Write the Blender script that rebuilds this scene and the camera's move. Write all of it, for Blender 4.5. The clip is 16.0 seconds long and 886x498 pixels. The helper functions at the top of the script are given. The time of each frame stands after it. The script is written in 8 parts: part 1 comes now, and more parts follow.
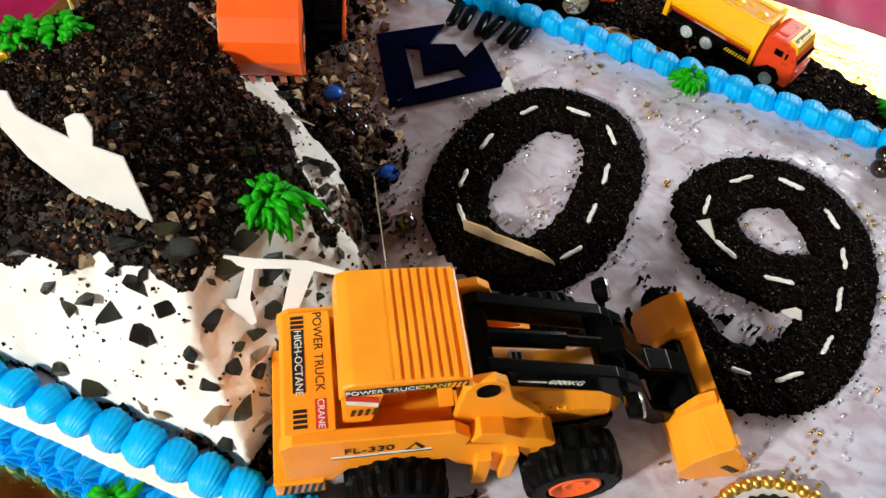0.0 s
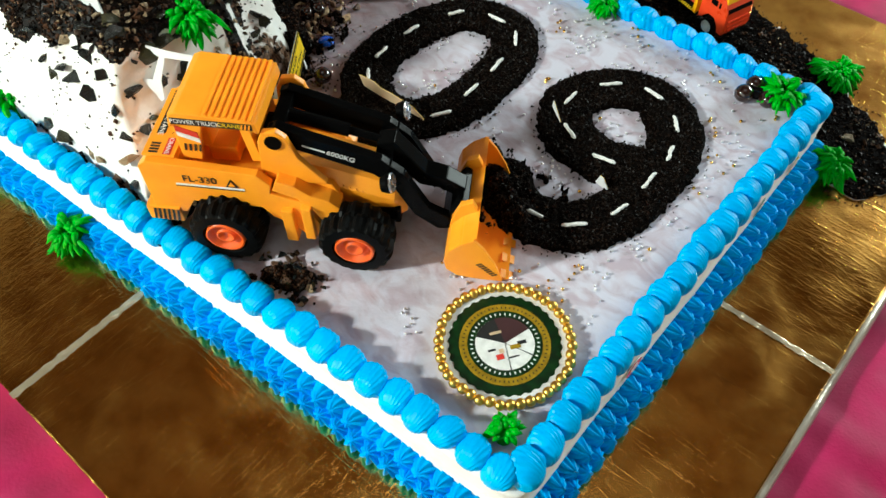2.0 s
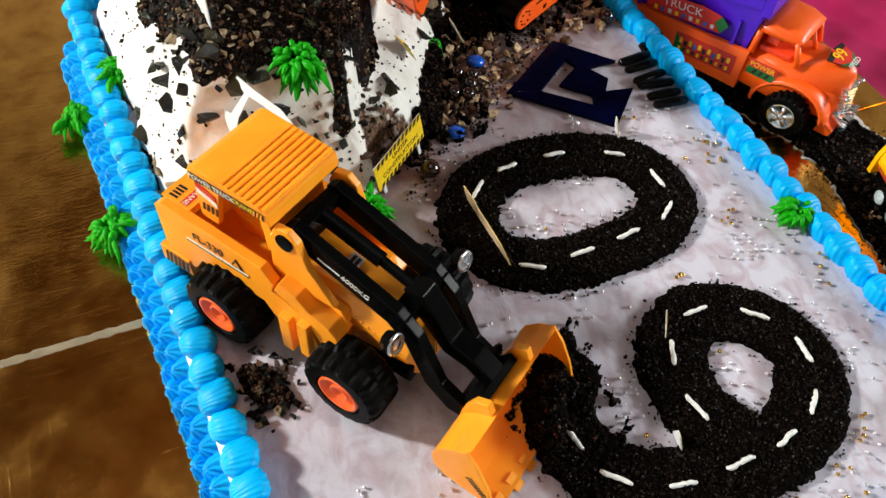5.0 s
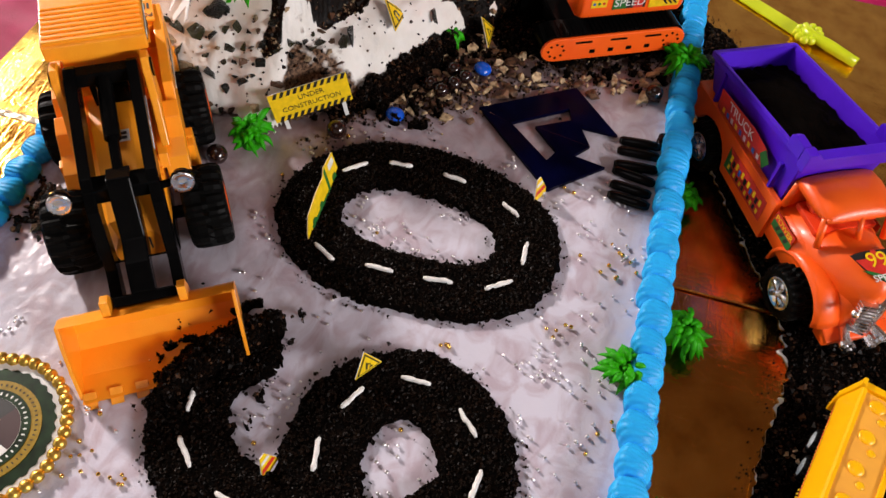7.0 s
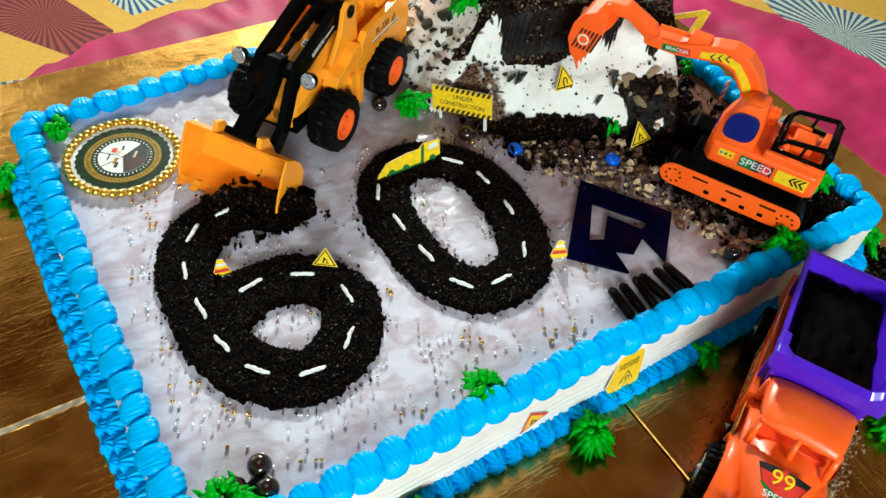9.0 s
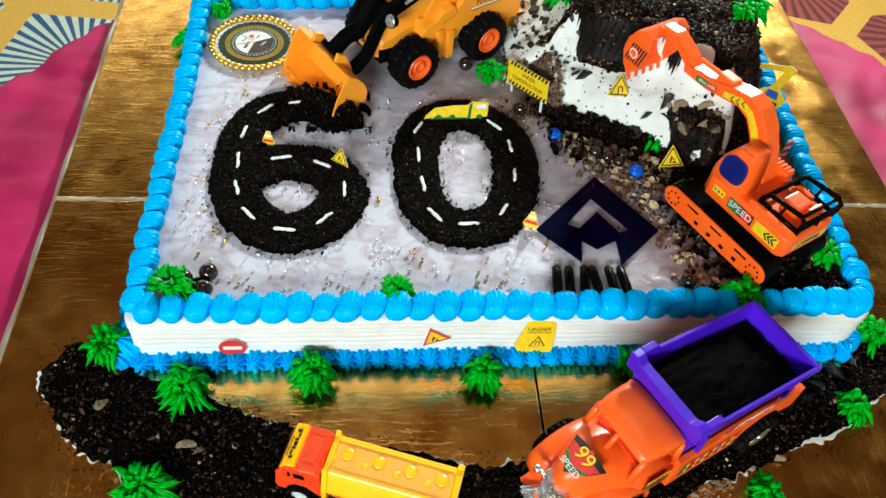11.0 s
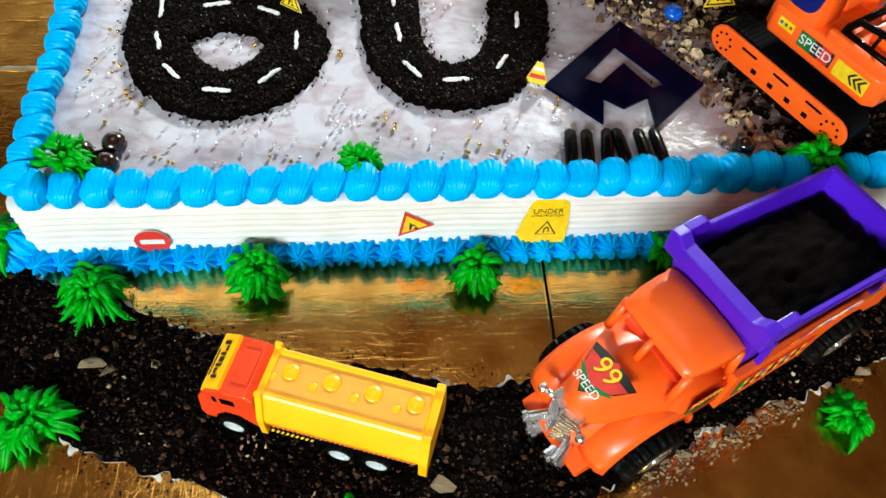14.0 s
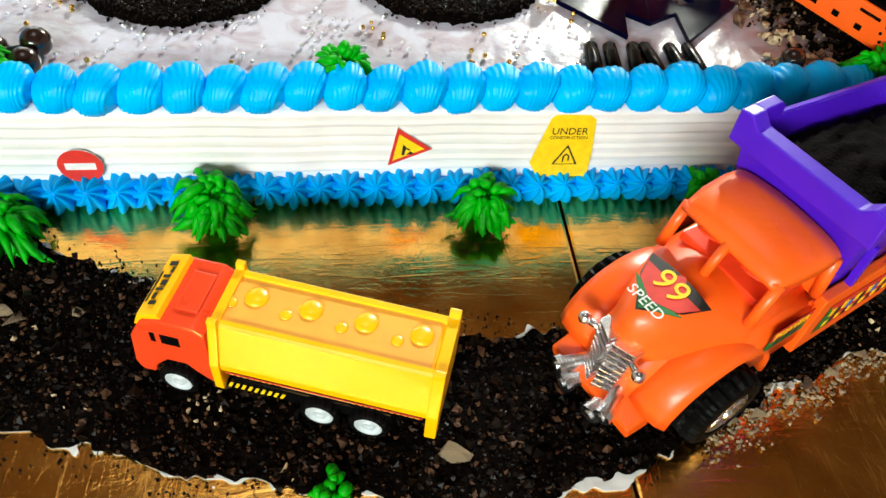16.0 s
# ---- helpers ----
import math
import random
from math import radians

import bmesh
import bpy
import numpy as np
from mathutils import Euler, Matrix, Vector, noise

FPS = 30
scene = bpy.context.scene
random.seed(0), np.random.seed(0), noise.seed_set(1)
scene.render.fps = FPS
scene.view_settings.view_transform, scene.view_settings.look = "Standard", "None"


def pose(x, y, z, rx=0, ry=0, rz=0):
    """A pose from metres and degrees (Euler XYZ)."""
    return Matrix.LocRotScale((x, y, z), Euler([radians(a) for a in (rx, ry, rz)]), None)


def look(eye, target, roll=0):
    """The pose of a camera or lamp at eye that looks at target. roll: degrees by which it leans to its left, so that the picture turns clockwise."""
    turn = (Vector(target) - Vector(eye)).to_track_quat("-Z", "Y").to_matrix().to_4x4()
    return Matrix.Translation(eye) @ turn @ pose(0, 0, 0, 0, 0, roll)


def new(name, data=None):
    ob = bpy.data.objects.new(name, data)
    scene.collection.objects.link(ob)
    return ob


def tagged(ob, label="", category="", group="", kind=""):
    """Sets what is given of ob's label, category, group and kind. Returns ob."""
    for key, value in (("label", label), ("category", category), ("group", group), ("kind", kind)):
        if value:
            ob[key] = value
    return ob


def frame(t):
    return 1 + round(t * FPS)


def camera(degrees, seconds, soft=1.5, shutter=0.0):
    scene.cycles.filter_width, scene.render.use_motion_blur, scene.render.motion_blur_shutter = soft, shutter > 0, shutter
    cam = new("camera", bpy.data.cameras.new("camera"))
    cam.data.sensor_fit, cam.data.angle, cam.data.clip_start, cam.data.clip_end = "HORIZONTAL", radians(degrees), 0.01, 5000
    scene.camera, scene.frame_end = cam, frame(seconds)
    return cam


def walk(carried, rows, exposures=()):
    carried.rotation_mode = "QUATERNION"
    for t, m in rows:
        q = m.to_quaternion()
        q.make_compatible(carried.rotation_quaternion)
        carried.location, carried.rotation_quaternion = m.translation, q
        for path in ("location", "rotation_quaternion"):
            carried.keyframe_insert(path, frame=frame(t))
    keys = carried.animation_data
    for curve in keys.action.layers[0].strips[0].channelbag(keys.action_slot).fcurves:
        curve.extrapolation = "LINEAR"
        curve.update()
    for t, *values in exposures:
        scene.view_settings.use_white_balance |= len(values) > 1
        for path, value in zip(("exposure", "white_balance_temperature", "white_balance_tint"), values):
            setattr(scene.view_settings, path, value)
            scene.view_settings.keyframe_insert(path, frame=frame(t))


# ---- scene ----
cam = camera(58.74, 16.0)
PATH = [
    (0, 0.19, 0.5355, 0.4815, 35.15, -4.11, -154.56),
    (0.5, 0.1601, 0.5456, 0.4832, 35.19, -2.95, -150.77),
    (1, 0.092, 0.5477, 0.4979, 35.02, -1.37, -145.12),
    (1.5, -0.0185, 0.5506, 0.5143, 34.81, -1.35, -141.56),
    (2, -0.0879, 0.5722, 0.5268, 35.45, 0.1, -139.6),
    (2.5, -0.0692, 0.5388, 0.5266, 37.85, 0.55, -137.95),
    (3, -0.0311, 0.493, 0.5074, 38.96, -1.16, -134.85),
    (3.5, -0.015, 0.4795, 0.4849, 37.61, -2.55, -131.17),
    (4, -0.0049, 0.4595, 0.4912, 37.14, -3.21, -127.9),
    (4.2, -0.002, 0.4557, 0.4889, 36.93, -3.27, -126.05),
    (6.3, -0.1259, 0.2182, 0.4879, 37.6, -3.15, -85.97),
    (6.5, -0.1044, 0.1689, 0.4882, 36.77, -3.03, -82.68),
    (7, -0.0606, 0.0883, 0.481, 36.46, -3.24, -74.02),
    (7.5, -0.0454, -0.0471, 0.4981, 37.38, -1.35, -59.9),
    (8, -0.0852, -0.147, 0.535, 38.46, -3.45, -47.9),
    (8.5, -0.0825, -0.1731, 0.5406, 40.6, -3.6, -39.3),
    (9, -0.0153, -0.1843, 0.5236, 41.71, -4.93, -31.11),
    (9.5, 0.0201, -0.2045, 0.5201, 40.21, -5.71, -22.4),
    (10, 0.0659, -0.2965, 0.551, 40.59, -5.02, -13.23),
    (10.2, 0.0896, -0.3283, 0.5699, 40.26, -5.12, -10.17),
    (12.3, 0.1987, -0.365, 0.5903, 38.49, -3.68, -1.11),
    (12.5, 0.1971, -0.3405, 0.5704, 37.7, -3.74, -1.47),
    (13, 0.2029, -0.3019, 0.5212, 35.38, -2.95, -3.1),
    (13.5, 0.1939, -0.2883, 0.4795, 34.31, -2.75, -3.63),
    (14, 0.2044, -0.2981, 0.4445, 34.41, -2.52, -3.33),
    (14.5, 0.1959, -0.2995, 0.3946, 34.74, -1.8, -3.12),
    (15, 0.187, -0.3027, 0.3649, 37.19, -2.62, -3.83),
    (15.5, 0.1861, -0.3087, 0.3323, 39.43, -3.89, -4.64),
    (16, 0.1859, -0.3075, 0.3177, 40.4, -4.73, -5.64),
]
walk(cam, [(t, pose(*row)) for t, *row in PATH],
     exposures=[(0.0, -0.36, 6650, 4), (1.0, -0.32, 6600, -3), (2.5, -0.06, 6150, -9), (4.2, -0.03, 6400, -4), (7.0, -0.32, 7000, 18), (8.5, -0.02, 6300, -7), (12.5, 0.09, 6100, -7), (16.0, 0.16, 6600, -4)])

# ---- light ----
world = bpy.data.worlds.new("room_air")
scene.world = world
world.use_nodes = True
world.node_tree.nodes["Background"].inputs[0].default_value = (0.9, 0.92, 1.0, 1)
world.node_tree.nodes["Background"].inputs[1].default_value = 0.009


def area_lamp(name, eye, target, size, watts, colour):
    lamp = bpy.data.lights.new(name, "AREA")
    lamp.shape, lamp.size, lamp.size_y, lamp.energy, lamp.color = "RECTANGLE", size[0], size[1], watts, colour
    ob = new(name, lamp)
    ob.matrix_world = look(eye, target)
    return ob


area_lamp("window_light", (1.35, 2.35, 1.40), (0.25, 0.2, 0.05), (0.22, 0.22), 108, (1.0, 0.97, 0.93))
area_lamp("tube_light", (-0.75, -2.35, 1.15), (0.25, 0.15, 0.05), (1.4, 0.45), 98, (0.96, 0.98, 1.0))
# Weak overhead fill, added to lift the upper faces; no such lamp is known.
area_lamp("ceiling_light", (0.0, 0.3, 2.55), (0.25, 0.2, 0.0), (1.0, 1.0), 5, (0.92, 0.95, 1.0))
scene.view_settings.exposure = 0.0

# ---- helpers of this scene ----
TOP = 0.0625         # the cake's upper face; the gold board lies at 0
rnd = random.Random(7)


def part(name, bm, material, parent=None, label="", smooth=False):
    mesh = bpy.data.meshes.new(name)
    bm.normal_update()
    bm.to_mesh(mesh)
    bm.free()
    return part_of(name, mesh, material, parent, label, smooth)


def part_of(name, mesh, material, parent=None, label="", smooth=False):
    if not mesh.materials:
        for m in (material if isinstance(material, (list, tuple)) else [material]):
            mesh.materials.append(m)
    if smooth:
        mesh.shade_smooth()
    ob = new(name, mesh)
    ob.parent = parent
    return tagged(ob, label=label)


def thing(name, m, label, category, group="", kind=""):
    ob = new(name)
    ob.matrix_world = m
    ob.empty_display_size = 0.01
    return tagged(ob, label, category, group, kind)


def box(bm, x0, x1, y0, y1, z0, z1, bevel=0.0, m=None):
    vs = [bm.verts.new((x, y, z)) for x in (x0, x1) for y in (y0, y1) for z in (z0, z1)]
    for q in ((0, 1, 3, 2), (4, 6, 7, 5), (0, 4, 5, 1), (2, 3, 7, 6), (0, 2, 6, 4), (1, 5, 7, 3)):
        bm.faces.new([vs[i] for i in q])
    if bevel:
        edges = list({e for v in vs for e in v.link_edges})
        made = bmesh.ops.bevel(bm, geom=edges, offset=bevel, segments=2, profile=0.6, affect="EDGES")
        vs = list({v for f in made["faces"] for v in f.verts} | {v for v in vs if v.is_valid})
    if m is not None:
        bmesh.ops.transform(bm, matrix=m, verts=vs)
    return bm


def prism(bm, outline, a, b, axis="y", bevel=0.0):
    """A side view (pairs u, z) drawn out along y from a to b; axis 'z' draws a plan (x, y) out upwards, 'x' a view (y, z)."""
    def at(p, w):
        return {"y": (p[0], w, p[1]), "z": (p[0], p[1], w), "x": (w, p[0], p[1])}[axis]
    lo, hi = [bm.verts.new(at(p, a)) for p in outline], [bm.verts.new(at(p, b)) for p in outline]
    n = len(outline)
    fs = [bm.faces.new(lo), bm.faces.new(hi)]
    fs += [bm.faces.new((lo[i], lo[(i + 1) % n], hi[(i + 1) % n], hi[i])) for i in range(n)]
    bmesh.ops.recalc_face_normals(bm, faces=fs)
    if bevel:
        bmesh.ops.bevel(bm, geom=list({e for f in fs for e in f.edges}), offset=bevel, segments=2, profile=0.6, affect="EDGES")
    return bm


def rod(bm, p, q, r, seg=12, r2=None, caps=True):
    p, q = Vector(p), Vector(q)
    turn = (q - p).to_track_quat("Z", "Y").to_matrix().to_4x4()
    bmesh.ops.create_cone(bm, cap_ends=caps, segments=seg, radius1=r, radius2=r if r2 is None else r2, depth=(q - p).length,
                          matrix=Matrix.Translation((p + q) / 2) @ turn)
    return bm


def ball(bm, c, r, scale=(1, 1, 1), seg=12):
    bmesh.ops.create_uvsphere(bm, u_segments=seg, v_segments=max(6, seg * 2 // 3), radius=r,
                              matrix=Matrix.Translation(c) @ Matrix.Diagonal((*scale, 1)))
    return bm


def tube(bm, points, radii, seg=8):
    """A round, capped strand through the points."""
    pts = [Vector(p) for p in points]
    radii = [radii] * len(pts) if isinstance(radii, float) else radii
    rings, side = [], None
    for i, p in enumerate(pts):
        d = (pts[min(i + 1, len(pts) - 1)] - pts[max(i - 1, 0)]).normalized()
        side = d.orthogonal() if side is None else side - d * side.dot(d)
        side = side.normalized()
        up = d.cross(side)
        rings.append([bm.verts.new(p + radii[i] * (math.cos(a) * side + math.sin(a) * up)) for a in (math.tau * k / seg for k in range(seg))])
    for a, b in zip(rings, rings[1:]):
        for k in range(seg):
            bm.faces.new((a[k], a[(k + 1) % seg], b[(k + 1) % seg], b[k]))
    bm.faces.new(rings[0][::-1]), bm.faces.new(rings[-1])
    return bm


def lathe(bm, profile, seg=32, m=Matrix()):
    """Turns pairs (radius, height) round z; the first and last may lie on the axis."""
    rings = [[bm.verts.new(m @ Vector((r * math.cos(math.tau * k / seg), r * math.sin(math.tau * k / seg), z))) for k in range(seg)] if r > 1e-6
             else [bm.verts.new(m @ Vector((0, 0, z)))] for r, z in profile]
    for a, b in zip(rings, rings[1:]):
        for k in range(seg):
            j = (k + 1) % seg
            if len(a) == 1:
                bm.faces.new((a[0], b[j], b[k])) if len(b) > 1 else None
            elif len(b) == 1:
                bm.faces.new((a[k], a[j], b[0]))
            else:
                bm.faces.new((a[k], a[j], b[j], b[k]))
    return bm


def loft(bm, sections):
    """Skins closed rings of equal count, end to end."""
    rings = [[bm.verts.new(p) for p in s] for s in sections]
    n = len(rings[0])
    fs = [bm.faces.new(rings[0]), bm.faces.new(rings[-1])]
    for a, b in zip(rings, rings[1:]):
        fs += [bm.faces.new((a[k], a[(k + 1) % n], b[(k + 1) % n], b[k])) for k in range(n)]
    bmesh.ops.recalc_face_normals(bm, faces=fs)
    return bm


def words(text, size, material, parent, m, label=""):
    """Raised lettering in the built-in font, centred, in the plane of m."""
    curve = bpy.data.curves.new("words", "FONT")
    curve.body, curve.size, curve.extrude, curve.align_x, curve.align_y = text, size, 0.00012, "CENTER", "CENTER"
    holder = bpy.data.objects.new("words", curve)
    mesh = bpy.data.meshes.new_from_object(holder)
    bpy.data.objects.remove(holder)
    mesh.materials.clear()
    ob = part_of("lettering", mesh, material, parent, label)
    ob.matrix_local = m
    return ob


def plate(name, outline, thick, material, parent, m, label=""):
    bm = prism(bmesh.new(), outline, 0, thick, "z")
    ob = part(name, bm, material, parent, label)
    ob.matrix_local = m
    return ob


def rect(w, h, x=0.0, y=0.0):
    return [(x - w / 2, y - h / 2), (x + w / 2, y - h / 2), (x + w / 2, y + h / 2), (x - w / 2, y + h / 2)]


def disc(r, n=28):
    return [(r * math.cos(math.tau * k / n), r * math.sin(math.tau * k / n)) for k in range(n)]


def facing(origin, right, up):
    """A pose whose x goes along right and y along up, as a sign's face."""
    x = Vector(right).normalized()
    y = Vector(up)
    y = (y - x * y.dot(x)).normalized()
    z = x.cross(y)
    m = Matrix((x, y, z)).transposed().to_4x4()
    return Matrix.Translation(origin) @ m


# ---- materials ----
def material(name, colour, rough=0.5, metal=0.0, second=None, scale=60.0, bump=0.0, bump_scale=300.0, coat=0.0, mix=(0.35, 0.65), spread=0.0, detail=4.0, spec=0.5):
    m = bpy.data.materials.new(name)
    m.use_nodes = True
    nt = m.node_tree
    b = nt.nodes["Principled BSDF"]
    b.inputs["Roughness"].default_value, b.inputs["Metallic"].default_value = rough, metal
    b.inputs["Coat Weight"].default_value, b.inputs["Coat Roughness"].default_value = coat, 0.08
    b.inputs["Specular IOR Level"].default_value = spec
    place = nt.nodes.new("ShaderNodeTexCoord").outputs["Object"]
    colour = (*colour, 1)
    if second is None:
        second = tuple(c * 0.82 for c in colour[:3])
    n = nt.nodes.new("ShaderNodeTexNoise")
    n.inputs["Scale"].default_value, n.inputs["Detail"].default_value = scale, detail
    nt.links.new(place, n.inputs["Vector"])
    ramp = nt.nodes.new("ShaderNodeValToRGB")
    ramp.color_ramp.elements[0].position, ramp.color_ramp.elements[1].position = mix
    ramp.color_ramp.elements[0].color, ramp.color_ramp.elements[1].color = (*second, 1), colour
    nt.links.new(n.outputs["Fac"], ramp.inputs["Fac"])
    out = ramp.outputs["Color"]
    if spread:
        info = nt.nodes.new("ShaderNodeObjectInfo")
        hue = nt.nodes.new("ShaderNodeHueSaturation")
        span = nt.nodes.new("ShaderNodeMapRange")
        span.inputs["To Min"].default_value, span.inputs["To Max"].default_value = 1 - spread, 1 + spread
        nt.links.new(info.outputs["Random"], span.inputs["Value"])
        nt.links.new(span.outputs["Result"], hue.inputs["Value"])
        nt.links.new(out, hue.inputs["Color"])
        out = hue.outputs["Color"]
    nt.links.new(out, b.inputs["Base Color"])
    rough_span = nt.nodes.new("ShaderNodeMapRange")
    rough_span.inputs["To Min"].default_value, rough_span.inputs["To Max"].default_value = rough * 0.8, min(1, rough * 1.25)
    nt.links.new(n.outputs["Fac"], rough_span.inputs["Value"])
    nt.links.new(rough_span.outputs["Result"], b.inputs["Roughness"])
    if bump:
        n2 = nt.nodes.new("ShaderNodeTexNoise")
        n2.inputs["Scale"].default_value, n2.inputs["Detail"].default_value = bump_scale, 5
        nt.links.new(place, n2.inputs["Vector"])
        bn = nt.nodes.new("ShaderNodeBump")
        bn.inputs["Strength"].default_value, bn.inputs["Distance"].default_value = 0.6, bump
        nt.links.new(n2.outputs["Fac"], bn.inputs["Height"])
        nt.links.new(bn.outputs["Normal"], b.inputs["Normal"])
    return m


AMBER = material("amber_plastic", (1.0, 0.37, 0.02), 0.33, second=(0.95, 0.32, 0.016), scale=40, bump=0.0002, bump_scale=900)
ORANGE = material("orange_plastic", (1.0, 0.130, 0.010), 0.36, second=(0.95, 0.105, 0.008), scale=30, bump=0.0003, bump_scale=220, coat=0.06)
HUB = material("hub_orange_plastic", (1.0, 0.13, 0.015), 0.3, scale=80)
YELLOW = material("yellow_plastic", (1.0, 0.52, 0.005), 0.3, second=(0.96, 0.47, 0.004), scale=40, coat=0.2)
TANK_TOP = material("dull_yellow_plastic", (0.88, 0.41, 0.05), 0.55, second=(0.80, 0.36, 0.05), scale=60, spec=0.3)
RED = material("red_plastic", (0.85, 0.06, 0.015), 0.28, scale=40, coat=0.2)
PURPLE = material("purple_plastic", (0.075, 0.006, 0.58), 0.38, second=(0.060, 0.005, 0.50), scale=30, bump=0.0002, bump_scale=300, coat=0.05)
BLACK = material("black_plastic", (0.0022, 0.0022, 0.0024), 0.16, second=(0.003, 0.003, 0.003), scale=90, spec=0.035)
RUBBER = material("black_rubber", (0.0025, 0.0025, 0.0025), 0.42, second=(0.004, 0.004, 0.004), scale=120, bump=0.0003, bump_scale=700, spec=0.045)
CHROME = material("chrome", (0.9, 0.9, 0.92), 0.26, 1.0, scale=90, bump=0.0002, bump_scale=250)
GREYHUB = material("pale_grey_plastic", (0.55, 0.6, 0.62), 0.35, scale=120)
BLUEGLASS = material("dark_blue_window", (0.01, 0.015, 0.16), 0.12, coat=0.6)
WHITEPRINT = material("white_print", (0.8, 0.8, 0.78), 0.5, scale=200)
BLACKPRINT = material("black_print", (0.012, 0.012, 0.012), 0.45, scale=200)
REDPRINT = material("red_print", (0.65, 0.03, 0.02), 0.45, scale=200)
GREENPRINT = material("green_print", (0.012, 0.16, 0.03), 0.45, scale=200)
YELLOWPRINT = material("yellow_print", (0.92, 0.62, 0.01), 0.45, scale=200)
BLUEPRINT = material("blue_print", (0.02, 0.12, 0.55), 0.45, scale=200)
PAPER = material("white_card", (0.70, 0.71, 0.71), 0.6, second=(0.64, 0.65, 0.66), scale=50)
TANCARD = material("tan_card", (0.62, 0.45, 0.28), 0.6, scale=50)

BLUE = material("blue_cream", (0.0, 0.43, 0.90), 0.42, second=(0.0, 0.37, 0.84), scale=110, bump=0.0003, bump_scale=500, spread=0.07, spec=0.22)
STARBLUE = material("deep_blue_cream", (0.0, 0.41, 0.90), 0.45, second=(0.0, 0.33, 0.84), scale=140, bump=0.0003, bump_scale=500, spread=0.12, spec=0.22)
GREEN = material("green_cream", (0.011, 0.39, 0.002), 0.5, second=(0.006, 0.25, 0.0015), scale=260, bump=0.0003, bump_scale=600, spec=0.2)
CREAM = material("white_cream", (0.78, 0.78, 0.76), 0.45, second=(0.72, 0.71, 0.69), scale=45, bump=0.0006, bump_scale=140)
DASHWHITE = material("white_piping", (0.88, 0.87, 0.85), 0.4, scale=300, bump=0.0003, bump_scale=600)
NAVY = material("navy_jelly", (0.0008, 0.0013, 0.016), 0.15, second=(0.0005, 0.0007, 0.008), scale=60, bump=0.0005, bump_scale=45, coat=0.0, spec=0.05)
BLACKGEL = material("black_gel", (0.0015, 0.0015, 0.002), 0.2, scale=60, bump=0.0006, bump_scale=120, spec=0.14)
SOIL = material("chocolate_soil", (0.0045, 0.0018, 0.0008), 0.8, second=(0.0005, 0.0003, 0.0002), scale=420, bump=0.0014, bump_scale=700, mix=(0.4, 0.8), spec=0.03)
CRUMB = material("chocolate_crumb", (0.010, 0.0042, 0.0018), 0.45, second=(0.0006, 0.0003, 0.0002), scale=260, spec=0.10)
BROWNCRUMB = material("brown_crumb", (0.085, 0.036, 0.015), 0.6, second=(0.03, 0.012, 0.005), scale=200, spec=0.2)
ROCKDARK = material("dark_rock", (0.0035, 0.0055, 0.0060), 0.22, second=(0.034, 0.028, 0.014), scale=230, bump=0.0022, bump_scale=300, spread=0.5, spec=0.45, mix=(0.30, 0.44))
ROCKGREEN = material("green_black_rock", (0.006, 0.008, 0.005), 0.25, second=(0.085, 0.075, 0.022), scale=210, bump=0.0022, bump_scale=300, spread=0.4, spec=0.45, mix=(0.34, 0.52))
ROCKTAN = material("tan_rock", (0.46, 0.34, 0.20), 0.6, second=(0.20, 0.125, 0.065), scale=300, bump=0.0022, bump_scale=340, spread=0.35, mix=(0.36, 0.58))
ROCKBROWN = material("brown_rock", (0.17, 0.085, 0.045), 0.5, second=(0.035, 0.016, 0.008), scale=260, bump=0.0022, bump_scale=320, spread=0.4, mix=(0.36, 0.60))
SILVER = material("silver_ball", (0.9, 0.89, 0.9), 0.3, 1.0, second=(0.85, 0.84, 0.86))
GOLDBALL = material("gold_ball", (0.9, 0.55, 0.14), 0.16, 1.0)
GOLDBEAD = material("gold_bead", (0.85, 0.53, 0.11), 0.34, 1.0, scale=300, bump=0.0002, bump_scale=700)
BLUEGEM = material("blue_candy_shell", (0.0, 0.10, 0.66), 0.22, scale=80, coat=0.4)
DARKBALL = material("dark_chocolate_ball", (0.022, 0.008, 0.006), 0.16, second=(0.012, 0.005, 0.004), scale=80, coat=0.5)


